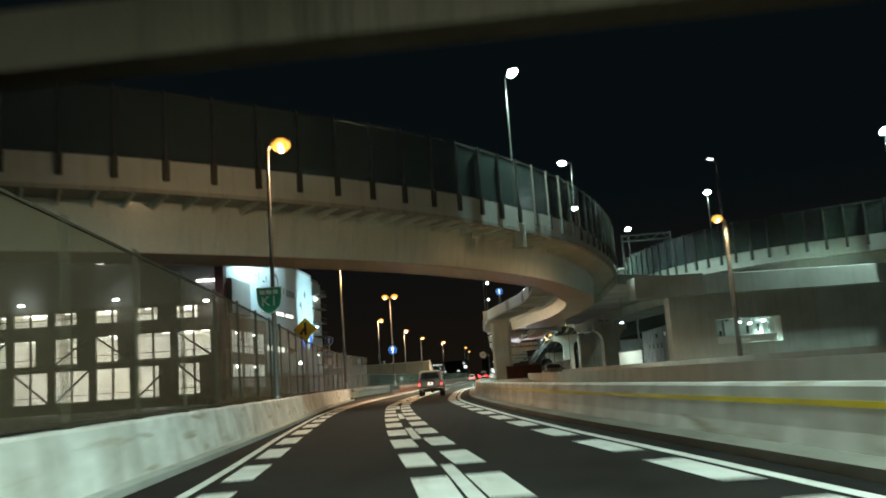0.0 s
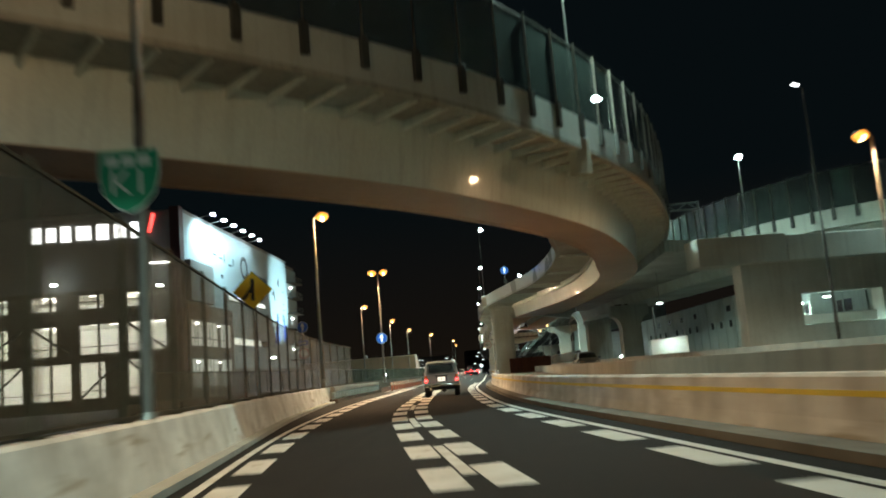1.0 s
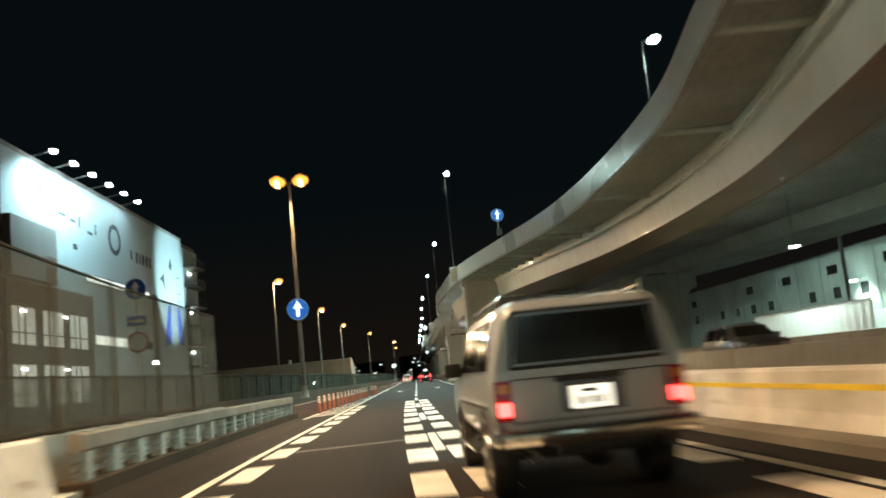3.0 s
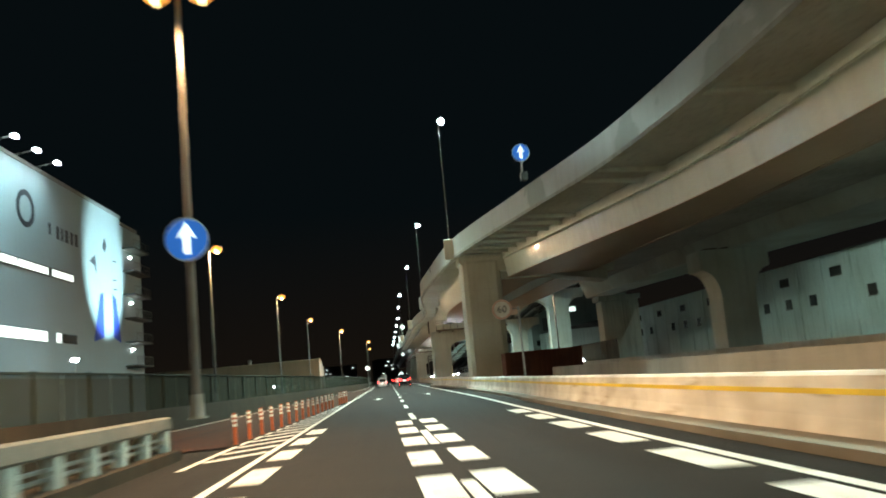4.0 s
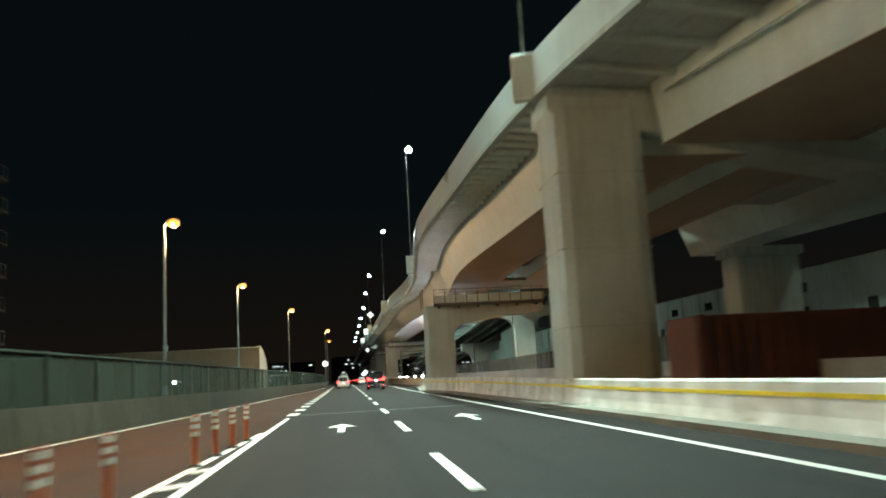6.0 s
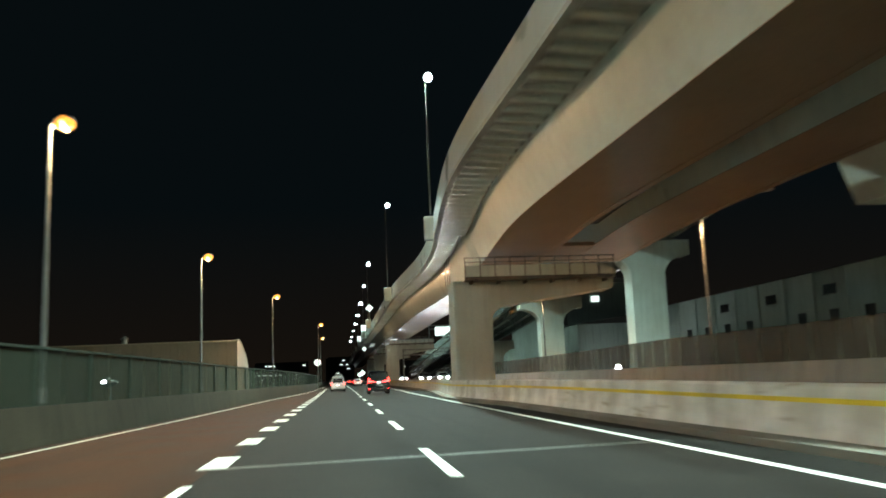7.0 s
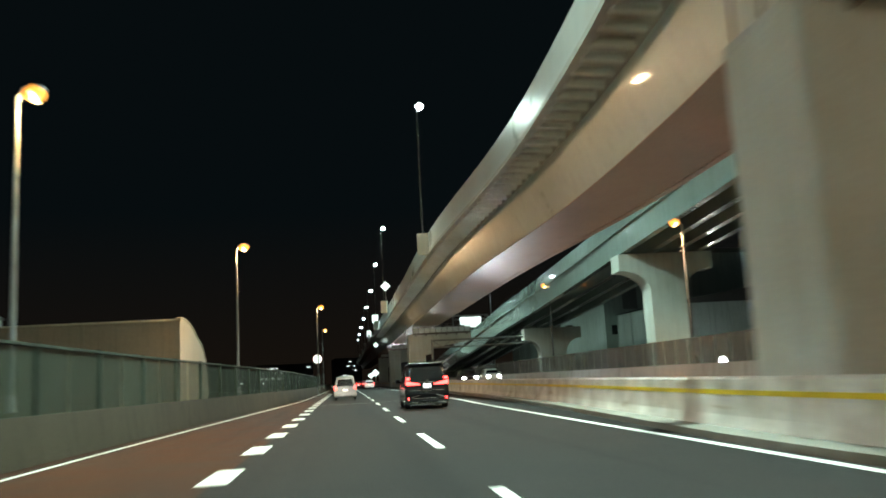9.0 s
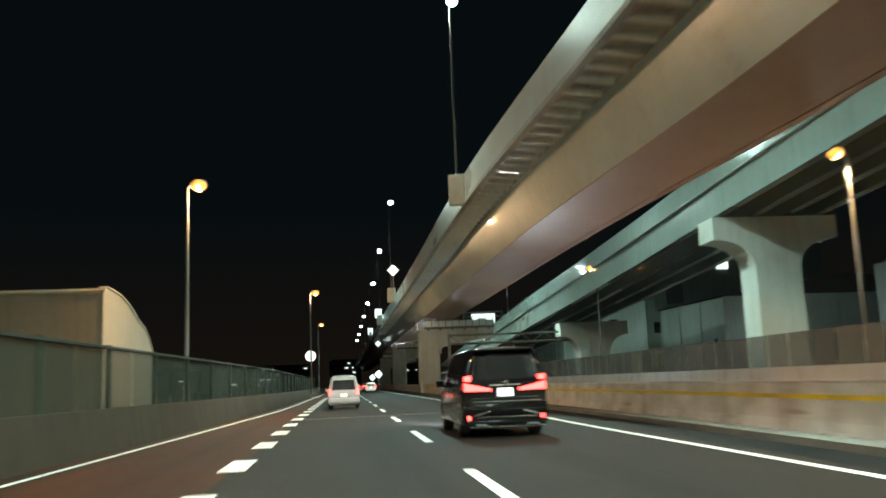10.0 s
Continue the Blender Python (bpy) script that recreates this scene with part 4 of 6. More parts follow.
# ---- street lamps ----
def sodium_lamp(heads=1):
    """A tapered pole with a flat oval head (or two) on short arms, origin at its foot."""
    group = "orange street lamps"
    root = thing("street_lamp", "tall grey street lamp glowing orange" if heads == 1 else "tall grey street lamp with two orange heads", "street lamp", group=group)
    bm = bmesh.new()
    tube(bm, (0, 0, 0), (0, 0, 9.35), 0.10, 0.055, 14)
    part("pole", bm, pole_grey, root, smooth=True)
    bm = bmesh.new()
    block(bm, (0.34, 0.34, 0.03), (0, 0, 0.015), bevel=0.005)
    tube(bm, (0, 0, 0.03), (0, 0, 0.5), 0.15, 0.13, 14)
    part("base", bm, galvanised, root)
    for k in range(heads):
        s = 1 if k == 0 else -1
        bm = bmesh.new()
        tube(bm, (0, 0, 9.3), (0.16 * s, 0, 9.47), 0.045, 0.04, 8)
        part("arm", bm, galvanised, root)
        bm = bmesh.new()
        bmesh.ops.create_uvsphere(bm, u_segments=18, v_segments=10, radius=0.5, matrix=pose(0.48 * s, 0, 9.55, 0, -6 * s, 0) @ Matrix.Diagonal((0.78, 0.4, 0.30, 1)))
        for v in list(bm.verts):
            if v.co.z < 9.505 - 0.02:
                v.co.z = 9.485
        part("head", bm, galvanised, root, smooth=True)
        bm = bmesh.new()
        bmesh.ops.create_uvsphere(bm, u_segments=18, v_segments=10, radius=0.5, matrix=pose(0.5 * s, 0, 9.45, 0, -6 * s, 0) @ Matrix.Diagonal((0.70, 0.54, 0.50, 1)))
        part("lens", bm, sodium_glow, root, "glowing orange lens", smooth=True)
        bm = bmesh.new()
        bmesh.ops.create_uvsphere(bm, u_segments=14, v_segments=8, radius=0.5, matrix=pose(0.5 * s, 0, 9.40, 0, -6 * s, 0) @ Matrix.Diagonal((0.44, 0.56, 0.44, 1)))
        part("bulb", bm, bulb_glow, root, "bright yellow-white lamp bulb", smooth=True)
    return root


def led_lamp():
    """A tapered pole with a slim flat head, on a parapet pedestal."""
    root = thing("deck_lamp", "slim street lamp with a cool white head on the parapet", "street lamp", group="white viaduct lamps")
    bm = bmesh.new()
    tube(bm, (0, 0, 0), (0, 0, 9.45), 0.055, 0.035, 12)
    part("pole", bm, post_dark, root, smooth=True)
    bm = bmesh.new()
    block(bm, (0.5, 0.8, 1.5), (0.05, 0, -0.72), bevel=0.04)
    part("pedestal", bm, concrete_pale, root)
    bm = bmesh.new()
    tube(bm, (0, 0, 9.4), (0.45, 0, 9.55), 0.045, 0.035, 8)
    part("arm", bm, galvanised, root)
    bm = bmesh.new()
    block(bm, (0.85, 0.36, 0.10), (0.8, 0, 9.59), (0, -8, 0), 0.035)
    part("head", bm, galvanised, root)
    bm = bmesh.new()
    bmesh.ops.create_uvsphere(bm, u_segments=16, v_segments=8, radius=0.5, matrix=pose(0.82, 0, 9.5, 0, -8, 0) @ Matrix.Diagonal((0.85, 0.54, 0.48, 1)))
    part("lens", bm, led_glow, root, "glowing cool white lens", smooth=True)
    return root


single, double, deck = sodium_lamp(), sodium_lamp(2), led_lamp()
SINGLES = [(-4.4, -4.4, 0.9, 0), (-4.5, 30.0, 0.5, 0), (-4.55, 64.4, 0.9, 0), (-3.75, 127.0, 0.9, -8), (0.05, 158.1, 0.9, -8), (3.7, 190.0, 0.9, -8), (9.75, 219.5, 0.9, -8), (18.3, 262.0, 0.6, -6), (22.6, 305.0, 0.6, -6),
           (33.7, 173.4, 0.9, 180), (37.0, 210.9, 0.6, 180), (42.4, 250.0, 1.1, 180), (21.0, 52.6, 0.6, 180)]
for k, (x, y, z, a) in enumerate(SINGLES):
    at = pose(x, y, z, 0, 0, a)
    if k == 0:
        single.matrix_basis = at
    else:
        copy_thing(single, at)
    if k < 8 or k in (9, 10, 12):
        s = 1 if a > -90 and a < 90 else -1
        shine("sodium_light", (x + 0.5 * s, y, z + 8.95), SODIUM_WATTS * (0.10 if k == 0 else 0.07 if k == 1 else 0.2 if k == 2 else 1.6 if k == 12 else 2.2 if k > 8 else 0.52 if k < 5 else 0.37), SODIUM, 0.2, 164 if k > 8 else 0, (x + 2.0 * s, y, 0) if k > 8 else None)
        if 0 < k < 7:
            shine("sodium_light", (x + 0.5 * s, y, z + 8.9), SODIUM_WATTS * (0, 0.32, 1.4, 1.1, 0.8, 1.0, 1.0)[k], SODIUM, 0.2, 140, (x + 1.0 * s, y, 0), 0.8)
double.matrix_basis = pose(-1.25, 91.0, 0.8, 0, 0, -5)
for s in (-0.72, 0.72):
    shine("sodium_light", (-1.25 + s, 91, 9.45), SODIUM_WATTS * 1.1, SODIUM, 0.2, 164, (-1.25 + 3 * s, 91, 0))
# unseen lamps added on the viaduct's outer parapet to light the steel ramp
OUTER_ADDED = [(28.8, 160.0), (28.7, 199.0), (32.4, 238.0), (36.8, 278.0)]
for x, y in OUTER_ADDED:
    copy_thing(deck, pose(x, y, 11.2 if y > 180 else 10.2, 0, 0, 40))
    shine("led_light", (x + 0.63, y + 0.53, 20.1), LED_WATTS * (0.25 if y < 180 else 0.1), LED, 0.2, 150, (x + 3.0, y, 0), 0.8)
DECKS = [(7.4, 51.0, -55), (16.9, 78.0, 160), (21.5, 103.2, 0), (13.2, 134.2, 70), (18.1, 179.0, 70), (22.4, 220.3, 70), (27.4, 269.3, 70), (31.4, 303.3, 70), (36.0, 345.0, 0), (40.6, 385.0, 0), (45.2, 425.0, 0), (50, 468.0, 0), (55, 512, 0), (60, 556, 0)]
for k, (x, y, a) in enumerate(DECKS):
    at = pose(x, y, (10.2, 11.2, 11.5)[k] if k < 3 else 11.2, 0, 0, a - 6)
    if k == 0:
        deck.matrix_basis = at
    else:
        copy_thing(deck, at)
    if k < 8:
        c, s = math.cos(radians(a - 6)), math.sin(radians(a - 6))
        shine("led_light", (x - 0.25 if k > 2 else x + 0.85 * c, y + 0.7 * s, 20.0 if k else 19.1), LED_WATTS * (0.22, 0.5, 0.3, 0.9, 0.9, 0.58, 0.6, 0.6)[k], LED, 0.2, 140 if k < 3 else 166, (x - 0.25, y + 0.7 * s, 0), 0.8)
# tall masts beyond the second viaduct
for k, (x, y, z) in enumerate(((47.4, 124.3, 26.4), (41.0, 147.3, 25.2), (44.0, 71.4, 20.3), (56.0, 319.0, 17.6))):
    root = thing("lamp_mast", "tall slim lamp mast with a cool white head beyond the viaduct", "street lamp", (x, y, 0), group="tall lamp masts")
    bm = bmesh.new()
    tube(bm, (0, 0, 0), (0, 0, z), 0.22, 0.07, 12)
    part("pole", bm, galvanised, root, smooth=True)
    bm = bmesh.new()
    block(bm, (1.0, 0.4, 0.12), (0.1, 0, z + 0.05), (0, -8, 0), 0.04)
    part("head", bm, galvanised, root)
    bm = bmesh.new()
    bmesh.ops.create_uvsphere(bm, u_segments=16, v_segments=8, radius=0.5, matrix=pose(0.1, 0, z - 0.1, 0, -8, 0) @ Matrix.Diagonal((1.1, 0.8, 0.7, 1)))
    part("lens", bm, led_glow, root, "glowing cool white lens", smooth=True)
    shine("led_light", (x + 0.1, y, z - 0.6), LED_WATTS * (0.3, 0.22, 0.6, 0.1)[k], LED, 0.25, 130, (x + 0.1, y, 0), 0.6)
# a slim lamp of the opposite road, its lens seen from the side
root = thing("street_lamp", "tall slim street lamp with a dim pale lens before the viaduct", "street lamp", (27.9, 70.3, 0))
bm = bmesh.new()
tube(bm, (0, 0, 0), (0, 0, 18.0), 0.12, 0.05, 12)
part("pole", bm, pole_grey, root, smooth=True)
bm = bmesh.new()
tube(bm, (0, 0, 17.95), (-0.35, -0.05, 18.25), 0.04, sides=8)
part("arm", bm, pole_grey, root)
bm = bmesh.new()
block(bm, (0.62, 0.26, 0.1), (-0.5, -0.05, 18.36), (0, 14, 0), 0.03)
part("head", bm, pole_grey, root)
bm = bmesh.new()
block(bm, (0.5, 0.2, 0.1), (-0.5, -0.08, 18.27), (0, 14, 0), 0.03)
part("lens", bm, letter_glow, root, "dimly glowing pale lens")
# unseen white lamps added behind the start of the drive, on the median
for k, (x, y) in enumerate(((5.6, -9.0), (5.7, -27.0))):
    copy_thing(deck, pose(x, y, 1.7, 0, 0, 90))
    shine("led_light", (x, y + 0.8, 10.6), LED_WATTS * 0.57, LED, 0.25, 124, (x - 2.5, y + 6.0, 0), 0.5)
# white flood lamps fixed under the viaducts
for k, (x, y, z) in enumerate(((24.8, 95.2, 6.0), (30.0, 74.9, 4.3))):
    root = thing("tunnel_lamp", "small white flood lamp fixed under the viaduct", "lamp", (x, y, z), group="white lamps under the viaduct")
    bm = bmesh.new()
    block(bm, (0.5, 0.3, 0.14), (0, 0, 0.07), bevel=0.03)
    part("housing", bm, galvanised, root)
    bm = bmesh.new()
    block(bm, (0.44, 0.26, 0.05), (0, 0, -0.02), bevel=0.015)
    part("lens", bm, led_glow, root, "glowing white lens")
    bm = bmesh.new()
    tube(bm, (0, 0, 0.12), (0, 0, (3.0, 0.35)[k]), 0.03, sides=8)
    part("hanger", bm, galvanised, root)
    shine("flood_light", (x, y - 0.05, z - 0.2), UNDER_WATTS * (1.4, 0.4)[k], LED, 0.2, (172, 150)[k], (x, y - 0.05, 0), 0.3)
# ---- warehouse with parking floors behind the left barrier ----
ware = thing("warehouse", "large warehouse with a floodlit white wall and lit parking floors", "building", (-27, 131, 0))
side = Vector((8.4, 66.0, 0)).normalized()          # along the white side wall, away from the corner
outw = Vector((side.y, -side.x, 0))                 # towards the road
A = Vector((-27, 131, 0))


def on_side(u, z, d=0.0):
    p = A + side * u + outw * d
    return Vector((p.x, p.y, z))


def slab(u0, u1, z0, z1, d0, d1, bm=None):
    """A block on the side wall: along it, up, and out of it."""
    bm = bm or bmesh.new()
    vs = [bm.verts.new(on_side(u, z, d)) for u in (u0, u1) for d in (d0, d1) for z in (z0, z1)]
    for f in ((0, 1, 3, 2), (4, 6, 7, 5), (0, 4, 5, 1), (2, 3, 7, 6), (0, 2, 6, 4), (1, 5, 7, 3)):
        bm.faces.new([vs[i] for i in f])
    return bm


part("side_wall", slab(0.6, 57, 4.5, 25.4, -0.4, 0.0), wall_side, ware, "floodlit white wall", world=True)
part("side_base", slab(0.6, 66, 0, 4.5, -0.4, -0.05), wall_grey, ware, world=True)
part("end_wall", slab(57, 66, 4.5, 24.6, -0.5, -0.06), wall_side, ware, world=True)
part("roof", slab(0, 66, 25.0, 25.35, -60, -0.42), wall_grey, ware, world=True)
part("coping", slab(-0.2, 57.2, 25.4, 25.8, -0.5, 0.08), wall_grey, ware, world=True)
part("corner_column", slab(-0.9, 0.6, 0, 26.0, -1.2, 0.12), column_red, ware, "dark red corner column", world=True)
part("corner_block", slab(0.62, 10.0, 13.5, 18.9, 0.002, 0.9), wall_grey, ware, world=True)
part("window_strip", slab(19, 40, 14.9, 15.9, 0.002, 0.05), wall_grey, ware, world=True)
for u0, u1 in ((19.4, 26.3), (26.7, 33.4), (34.6, 40.2)):
    part("lit_window", slab(u0, u1, 15.05, 15.75, 0.052, 0.075), window_glow, ware, world=True)
    for k in range(1, 4):
        part("mullion", slab(u0 + (u1 - u0) * k / 4 - 0.04, u0 + (u1 - u0) * k / 4 + 0.04, 15.05, 15.75, 0.077, 0.11), wall_grey, ware, world=True)
for u0, u1 in ((21.5, 27.0), (27.4, 33.0), (35.4, 36.6)):
    part("lit_window", slab(u0, u1, 8.2, 9.2, 0.002, 0.04), window_glow, ware, world=True)
    part("mullion", slab((u0 + u1) / 2 - 0.04, (u0 + u1) / 2 + 0.04, 8.2, 9.2, 0.042, 0.08), wall_grey, ware, world=True)
part("dark_window", slab(36.9, 41.0, 8.2, 9.2, 0.002, 0.04), window_dark, ware, world=True)
# lower parking floors that turn the corner along the side wall
part("side_floors", slab(0.7, 20.0, 0.2, 13.3, 0.003, 0.35), wall_brown, ware, world=True)
for z0, z1 in ((2.0, 5.7), (7.5, 10.9)):
    for k in range(3):
        u = 1.6 + 6.1 * k
        part("lit_window", slab(u, u + 2.2, z0, z1, 0.352, 0.38), window_dim, ware, world=True)
        part("lit_window", slab(u + 2.6, u + 4.4, z0, z1, 0.352, 0.38), window_dim, ware, world=True)
        part("guard_rail", slab(u - 0.1, u + 4.6, z0 + 1.0, z0 + 1.1, 0.382, 0.44), wall_dark, ware, world=True)
        part("mullion", slab(u + 1.05, u + 1.15, z0, z1, 0.382, 0.43), wall_dark, ware, world=True)
    part("floor_lamp", slab(3.0, 3.8, z1 - 0.5, z1 - 0.3, 0.45, 0.6), tube_glow, ware, "small glowing lamp", world=True)
    part("floor_lamp", slab(12.0, 12.8, z1 - 0.5, z1 - 0.3, 0.45, 0.6), tube_glow, ware, "small glowing lamp", world=True)
# plain marks on the white wall: bars, a ring, blue shapes
for u0, u1, z0, z1 in ((8, 9.6, 23.0, 23.35), (12.5, 14.5, 21.2, 21.5), (15.5, 17.0, 21.0, 21.3), (17.8, 18.2, 20.6, 21.9), (20.2, 21.6, 20.4, 20.7), (22.4, 22.7, 20.6, 21.8), (16.2, 17.2, 18.1, 18.7), (34, 34.5, 19.4, 20.6), (36, 36.7, 19.2, 20.6), (37.3, 37.8, 19.2, 20.6), (38.4, 39.2, 19.2, 20.6), (39.9, 40.6, 19.2, 20.6), (41.2, 42.0, 19.2, 20.6)):
    part("wall_mark", slab(u0, u1, z0, z1, 0.002, 0.03), mark_dark, ware, world=True)
bm = bmesh.new()
ring = []
for k in range(28):
    a = 2 * math.pi * k / 28
    ring.append([bm.verts.new(on_side(28.5 + 1.35 * r * math.cos(a), 21.0 + 1.25 * r * math.sin(a), d)) for r, d in ((1.5, 0.002), (1.5, 0.03), (1.05, 0.03), (1.05, 0.002))])
for p, q in zip(ring, ring[1:] + ring[:1]):
    for i in range(4):
        bm.faces.new((p[i], p[(i + 1) % 4], q[(i + 1) % 4], q[i]))
part("wall_ring", bm, mark_dark, ware, world=True)


def shape(points, material, name, d=0.03):
    bm = bmesh.new()
    lo = [bm.verts.new(on_side(u, z, 0.002)) for u, z in points]
    hi = [bm.verts.new(on_side(u, z, d)) for u, z in points]
    bm.faces.new(lo[::-1])
    bm.faces.new(hi)
    n = len(points)
    for i in range(n):
        bm.faces.new((lo[i], lo[(i + 1) % n], hi[(i + 1) % n], hi[i]))
    part(name, bm, material, ware, world=True)


shape([(46.4, 8.8), (49.8, 9.4), (50.0, 14.9), (48.9, 14.6)], mark_blue, "blue_mark")
shape([(53.4, 9.6), (56.2, 9.0), (54.6, 14.6), (53.3, 15.0)], mark_blue, "blue_mark")
shape([(45.6, 18.2), (47.6, 19.2), (47.8, 17.0), (47.2, 17.9)], mark_dark, "wall_mark")
shape([(50.2, 20.6), (51.0, 21.8), (51.6, 20.8), (51.0, 20.0)], mark_dark, "wall_mark")
for z in (19.2, 16.8, 15.6):
    shape([(53.8, z), (55.2, z + 0.1), (55.2, z + 0.25), (53.8, z + 0.15)], mark_dark, "wall_mark")
# roof floods on arms
for k in range(6):
    u = 6.6 + 4.8 * k
    bm = bmesh.new()
    tube(bm, on_side(u, 25.6, 0), on_side(u, 26.0, 2.3), 0.05, sides=8)
    part("flood_arm", bm, galvanised, ware, world=True)
    part("flood_head", slab(u - 0.3, u + 0.3, 25.8, 26.05, 2.1, 2.55), flood_glow, ware, "glowing flood lamp head", world=True)
    p, q = on_side(u, 25.7, 2.4), on_side(u + 2, 12.0, 0.0)
    shine("wall_flood", p, FLOOD_WATTS * (2.6, 2.4, 1.2, 0.4, 0.2, 0.15)[k], (0.58, 0.95, 1.0), 0.15, 160, q, 0.9)
# a post lamp beside the wall, and a low flood that throws a beam up over the blue marks
for u, d, high, what in ((29.5, 4.0, 5.7, "small white lamp on a post beside the white wall"), (51.0, 20.0, 1.5, "small floodlight on a post facing the white wall")):
    stand = thing("flood_stand", what, "flood lamp", on_side(u, 0, d))
    bm = bmesh.new()
    tube(bm, (0, 0, 0), (0, 0, high), 0.06, 0.045, 10)
    part("post", bm, galvanised, stand)
    bm = bmesh.new()
    block(bm, (0.6, 0.5, 0.2), (0, 0, high + 0.1), (-30, 0, 60), 0.03)
    if d > 6:
        block(bm, (0.12, 0.6, 0.5), (-0.16, 0.02, high + 0.2), (0, 0, -7), 0.02)
    part("housing", bm, galvanised, stand)
    bm = bmesh.new()
    bmesh.ops.create_uvsphere(bm, u_segments=14, v_segments=8, radius=0.16 if d > 6 else 0.36, matrix=Matrix.Translation((-0.36 if d > 6 else -0.08, 0.04, high + 0.2)) @ Matrix.Diagonal((1, 1, 0.6, 1)))
    part("lens", bm, flood_glow, stand, "glowing white lens", smooth=True)
shine("wall_flood", on_side(51.0, 2.1, 20.0), FLOOD_WATTS * 22.0, (0.62, 0.96, 1.0), 0.1, 37, on_side(51.0, 17.0, 0.0), 0.6)
# outside stairs with landings and lamps at the far end
for k in range(6):
    z = 6 + 3.1 * k
    part("landing", slab(58, 65, z, z + 0.2, -0.05, 1.5), wall_dark, ware, world=True)
    bm = bmesh.new()
    for s in range(8):
        tube(bm, on_side(58.1 + s * 0.97, z + 0.2, 1.45), on_side(58.1 + s * 0.97, z + 1.3, 1.45), 0.03, sides=6)
    tube(bm, on_side(58, z + 1.3, 1.45), on_side(65, z + 1.3, 1.45), 0.035, sides=6)
    part("landing_rail", bm, rail_dark, ware, world=True)
    if k % 2 == 0:
        part("stair_lamp", slab(60.6, 60.9, z + 2.25, z + 2.4, 0.0, 0.25), flood_glow, ware, "small glowing stair lamp", world=True)
# front: parking floors with columns, braces and lit ceilings
FX0, FX1, FY = -92.0, -27.9, 131.3
part("upper_front", span(FX0, FX1, FY, FY + 0.4, 15.6, 25.8), wall_grey, ware, world=True)
part("back_wall", span(FX0, FX1, FY + 14, FY + 14.3, 0, 15.6), wall_white, ware, world=True)
for z0, z1 in ((-0.05, 1.6), (6.2, 7.3), (11.1, 13.2), (15.05, 15.6)):
    part("floor_edge", span(FX0, FX1, FY - 0.1, FY + 0.35, z0, z1), wall_brown, ware, world=True)
for z in (1.3, 6.9, 12.6):
    part("parking_floor", span(FX0, FX1, FY + 0.36, FY + 13.9, z - 0.25, z), concrete_dark, ware, world=True)
for z in (6.6, 11.5, 15.3):
    part("parking_ceiling", span(FX0, FX1, FY + 0.36, FY + 13.9, z, z + 0.2), wall_white, ware, world=True)
x = FX1 - 1.0
bay = 0
while x > FX0 + 2:
    part("column", span(x - 0.55, x + 0.55, FY - 0.05, FY + 0.5, 0, 15.6), wall_brown, ware, world=True)
    for zz, (z0, z1) in enumerate(((1.6, 6.2), (7.3, 11.1), (13.2, 15.05))):
        if zz < 2 and (bay + zz) % 3 != 2:
            bm = bmesh.new()
            sgn = 1 if bay % 2 else -1
            xa, xb = (x - 5.6, x - 0.5) if sgn > 0 else (x - 0.5, x - 5.6)
            tube(bm, (xa, FY + 0.1, z0), (xb, FY + 0.1, z1), 0.16, sides=8)
            part("brace", bm, wall_dark, ware, world=True)
        part("mullion", span(x - 3.25, x - 2.95, FY + 0.02, FY + 0.3, z0, z1), wall_brown, ware, world=True)
        part("guard_rail", span(x - 5.6, x - 0.5, FY + 0.05, FY + 0.15, z0 + 0.9, z0 + 1.0), wall_dark, ware, world=True)
        if random.random() < 0.6:
            part("screen_wall", span(x - 2.4, x - 0.6, FY + 0.2, FY + 0.3, z0, z1), wall_brown, ware, world=True)
        for q in range(2):
            part("ceiling_tube", span(x - 4.8 + 2.2 * q, x - 3.6 + 2.2 * q, FY + 2.0 + q, FY + 2.2 + q, z1 + 0.12 if zz < 2 else 15.05, z1 + 0.2 if zz < 2 else 15.15), tube_glow, ware, world=True)
    x -= 6.1
    bay += 1
for z in (5.6, 10.6, 14.6):
    for x in (-34, -46, -58, -72):
        shine("parking_light", (x, FY + 6.5, z - 0.3), PARK_WATTS, (0.95, 1.0, 0.92), 0.5)
for k, (x, z) in enumerate(((-29.6, 15.2), (-43.0, 16.2), (-57.0, 16.2), (-72.0, 16.2))):
    bm = bmesh.new()
    tube(bm, (x, FY - 0.02, z + 0.3), (x, FY - 1.6, z + 0.35), 0.04, sides=8)
    part("lamp_arm", bm, galvanised, ware, world=True)
    part("facade_lamp", span(x - 0.35, x + 0.35, FY - 2.0, FY - 1.55, z + 0.1, z + 0.3), flood_glow, ware, "glowing facade lamp", world=True)
    shine("facade_light", (x, FY - 2.2, z), 45, (0.95, 1.0, 0.90), 0.25)
# the sign on the upper front: plain white shapes and a red slash
cx = -46.5
for k, w in enumerate((1.5, 1.5, 1.6, 2.3, 1.9, 1.9, 1.7)):
    bm = bmesh.new()
    block(bm, (w * 0.82, 0.18, 2.1 - 0.25 * (k % 2)), (cx + w / 2, FY - 0.1, 23.3), bevel=0.085)
    part("sign_shape", bm, letter_glow, ware, "glowing white plain sign shape", world=True)
    cx += w + 0.35
bm = bmesh.new()
block(bm, (0.45, 0.18, 2.6), (-30.9, FY - 0.1, 24.1), (0, 14, 0), 0.04)
part("red_slash", bm, red_glow, ware, "glowing red slash", world=True)
part("canopy_light", span(-31.2, -28.4, FY - 0.2, FY - 0.05, 18.6, 18.8), tube_glow, ware, world=True)

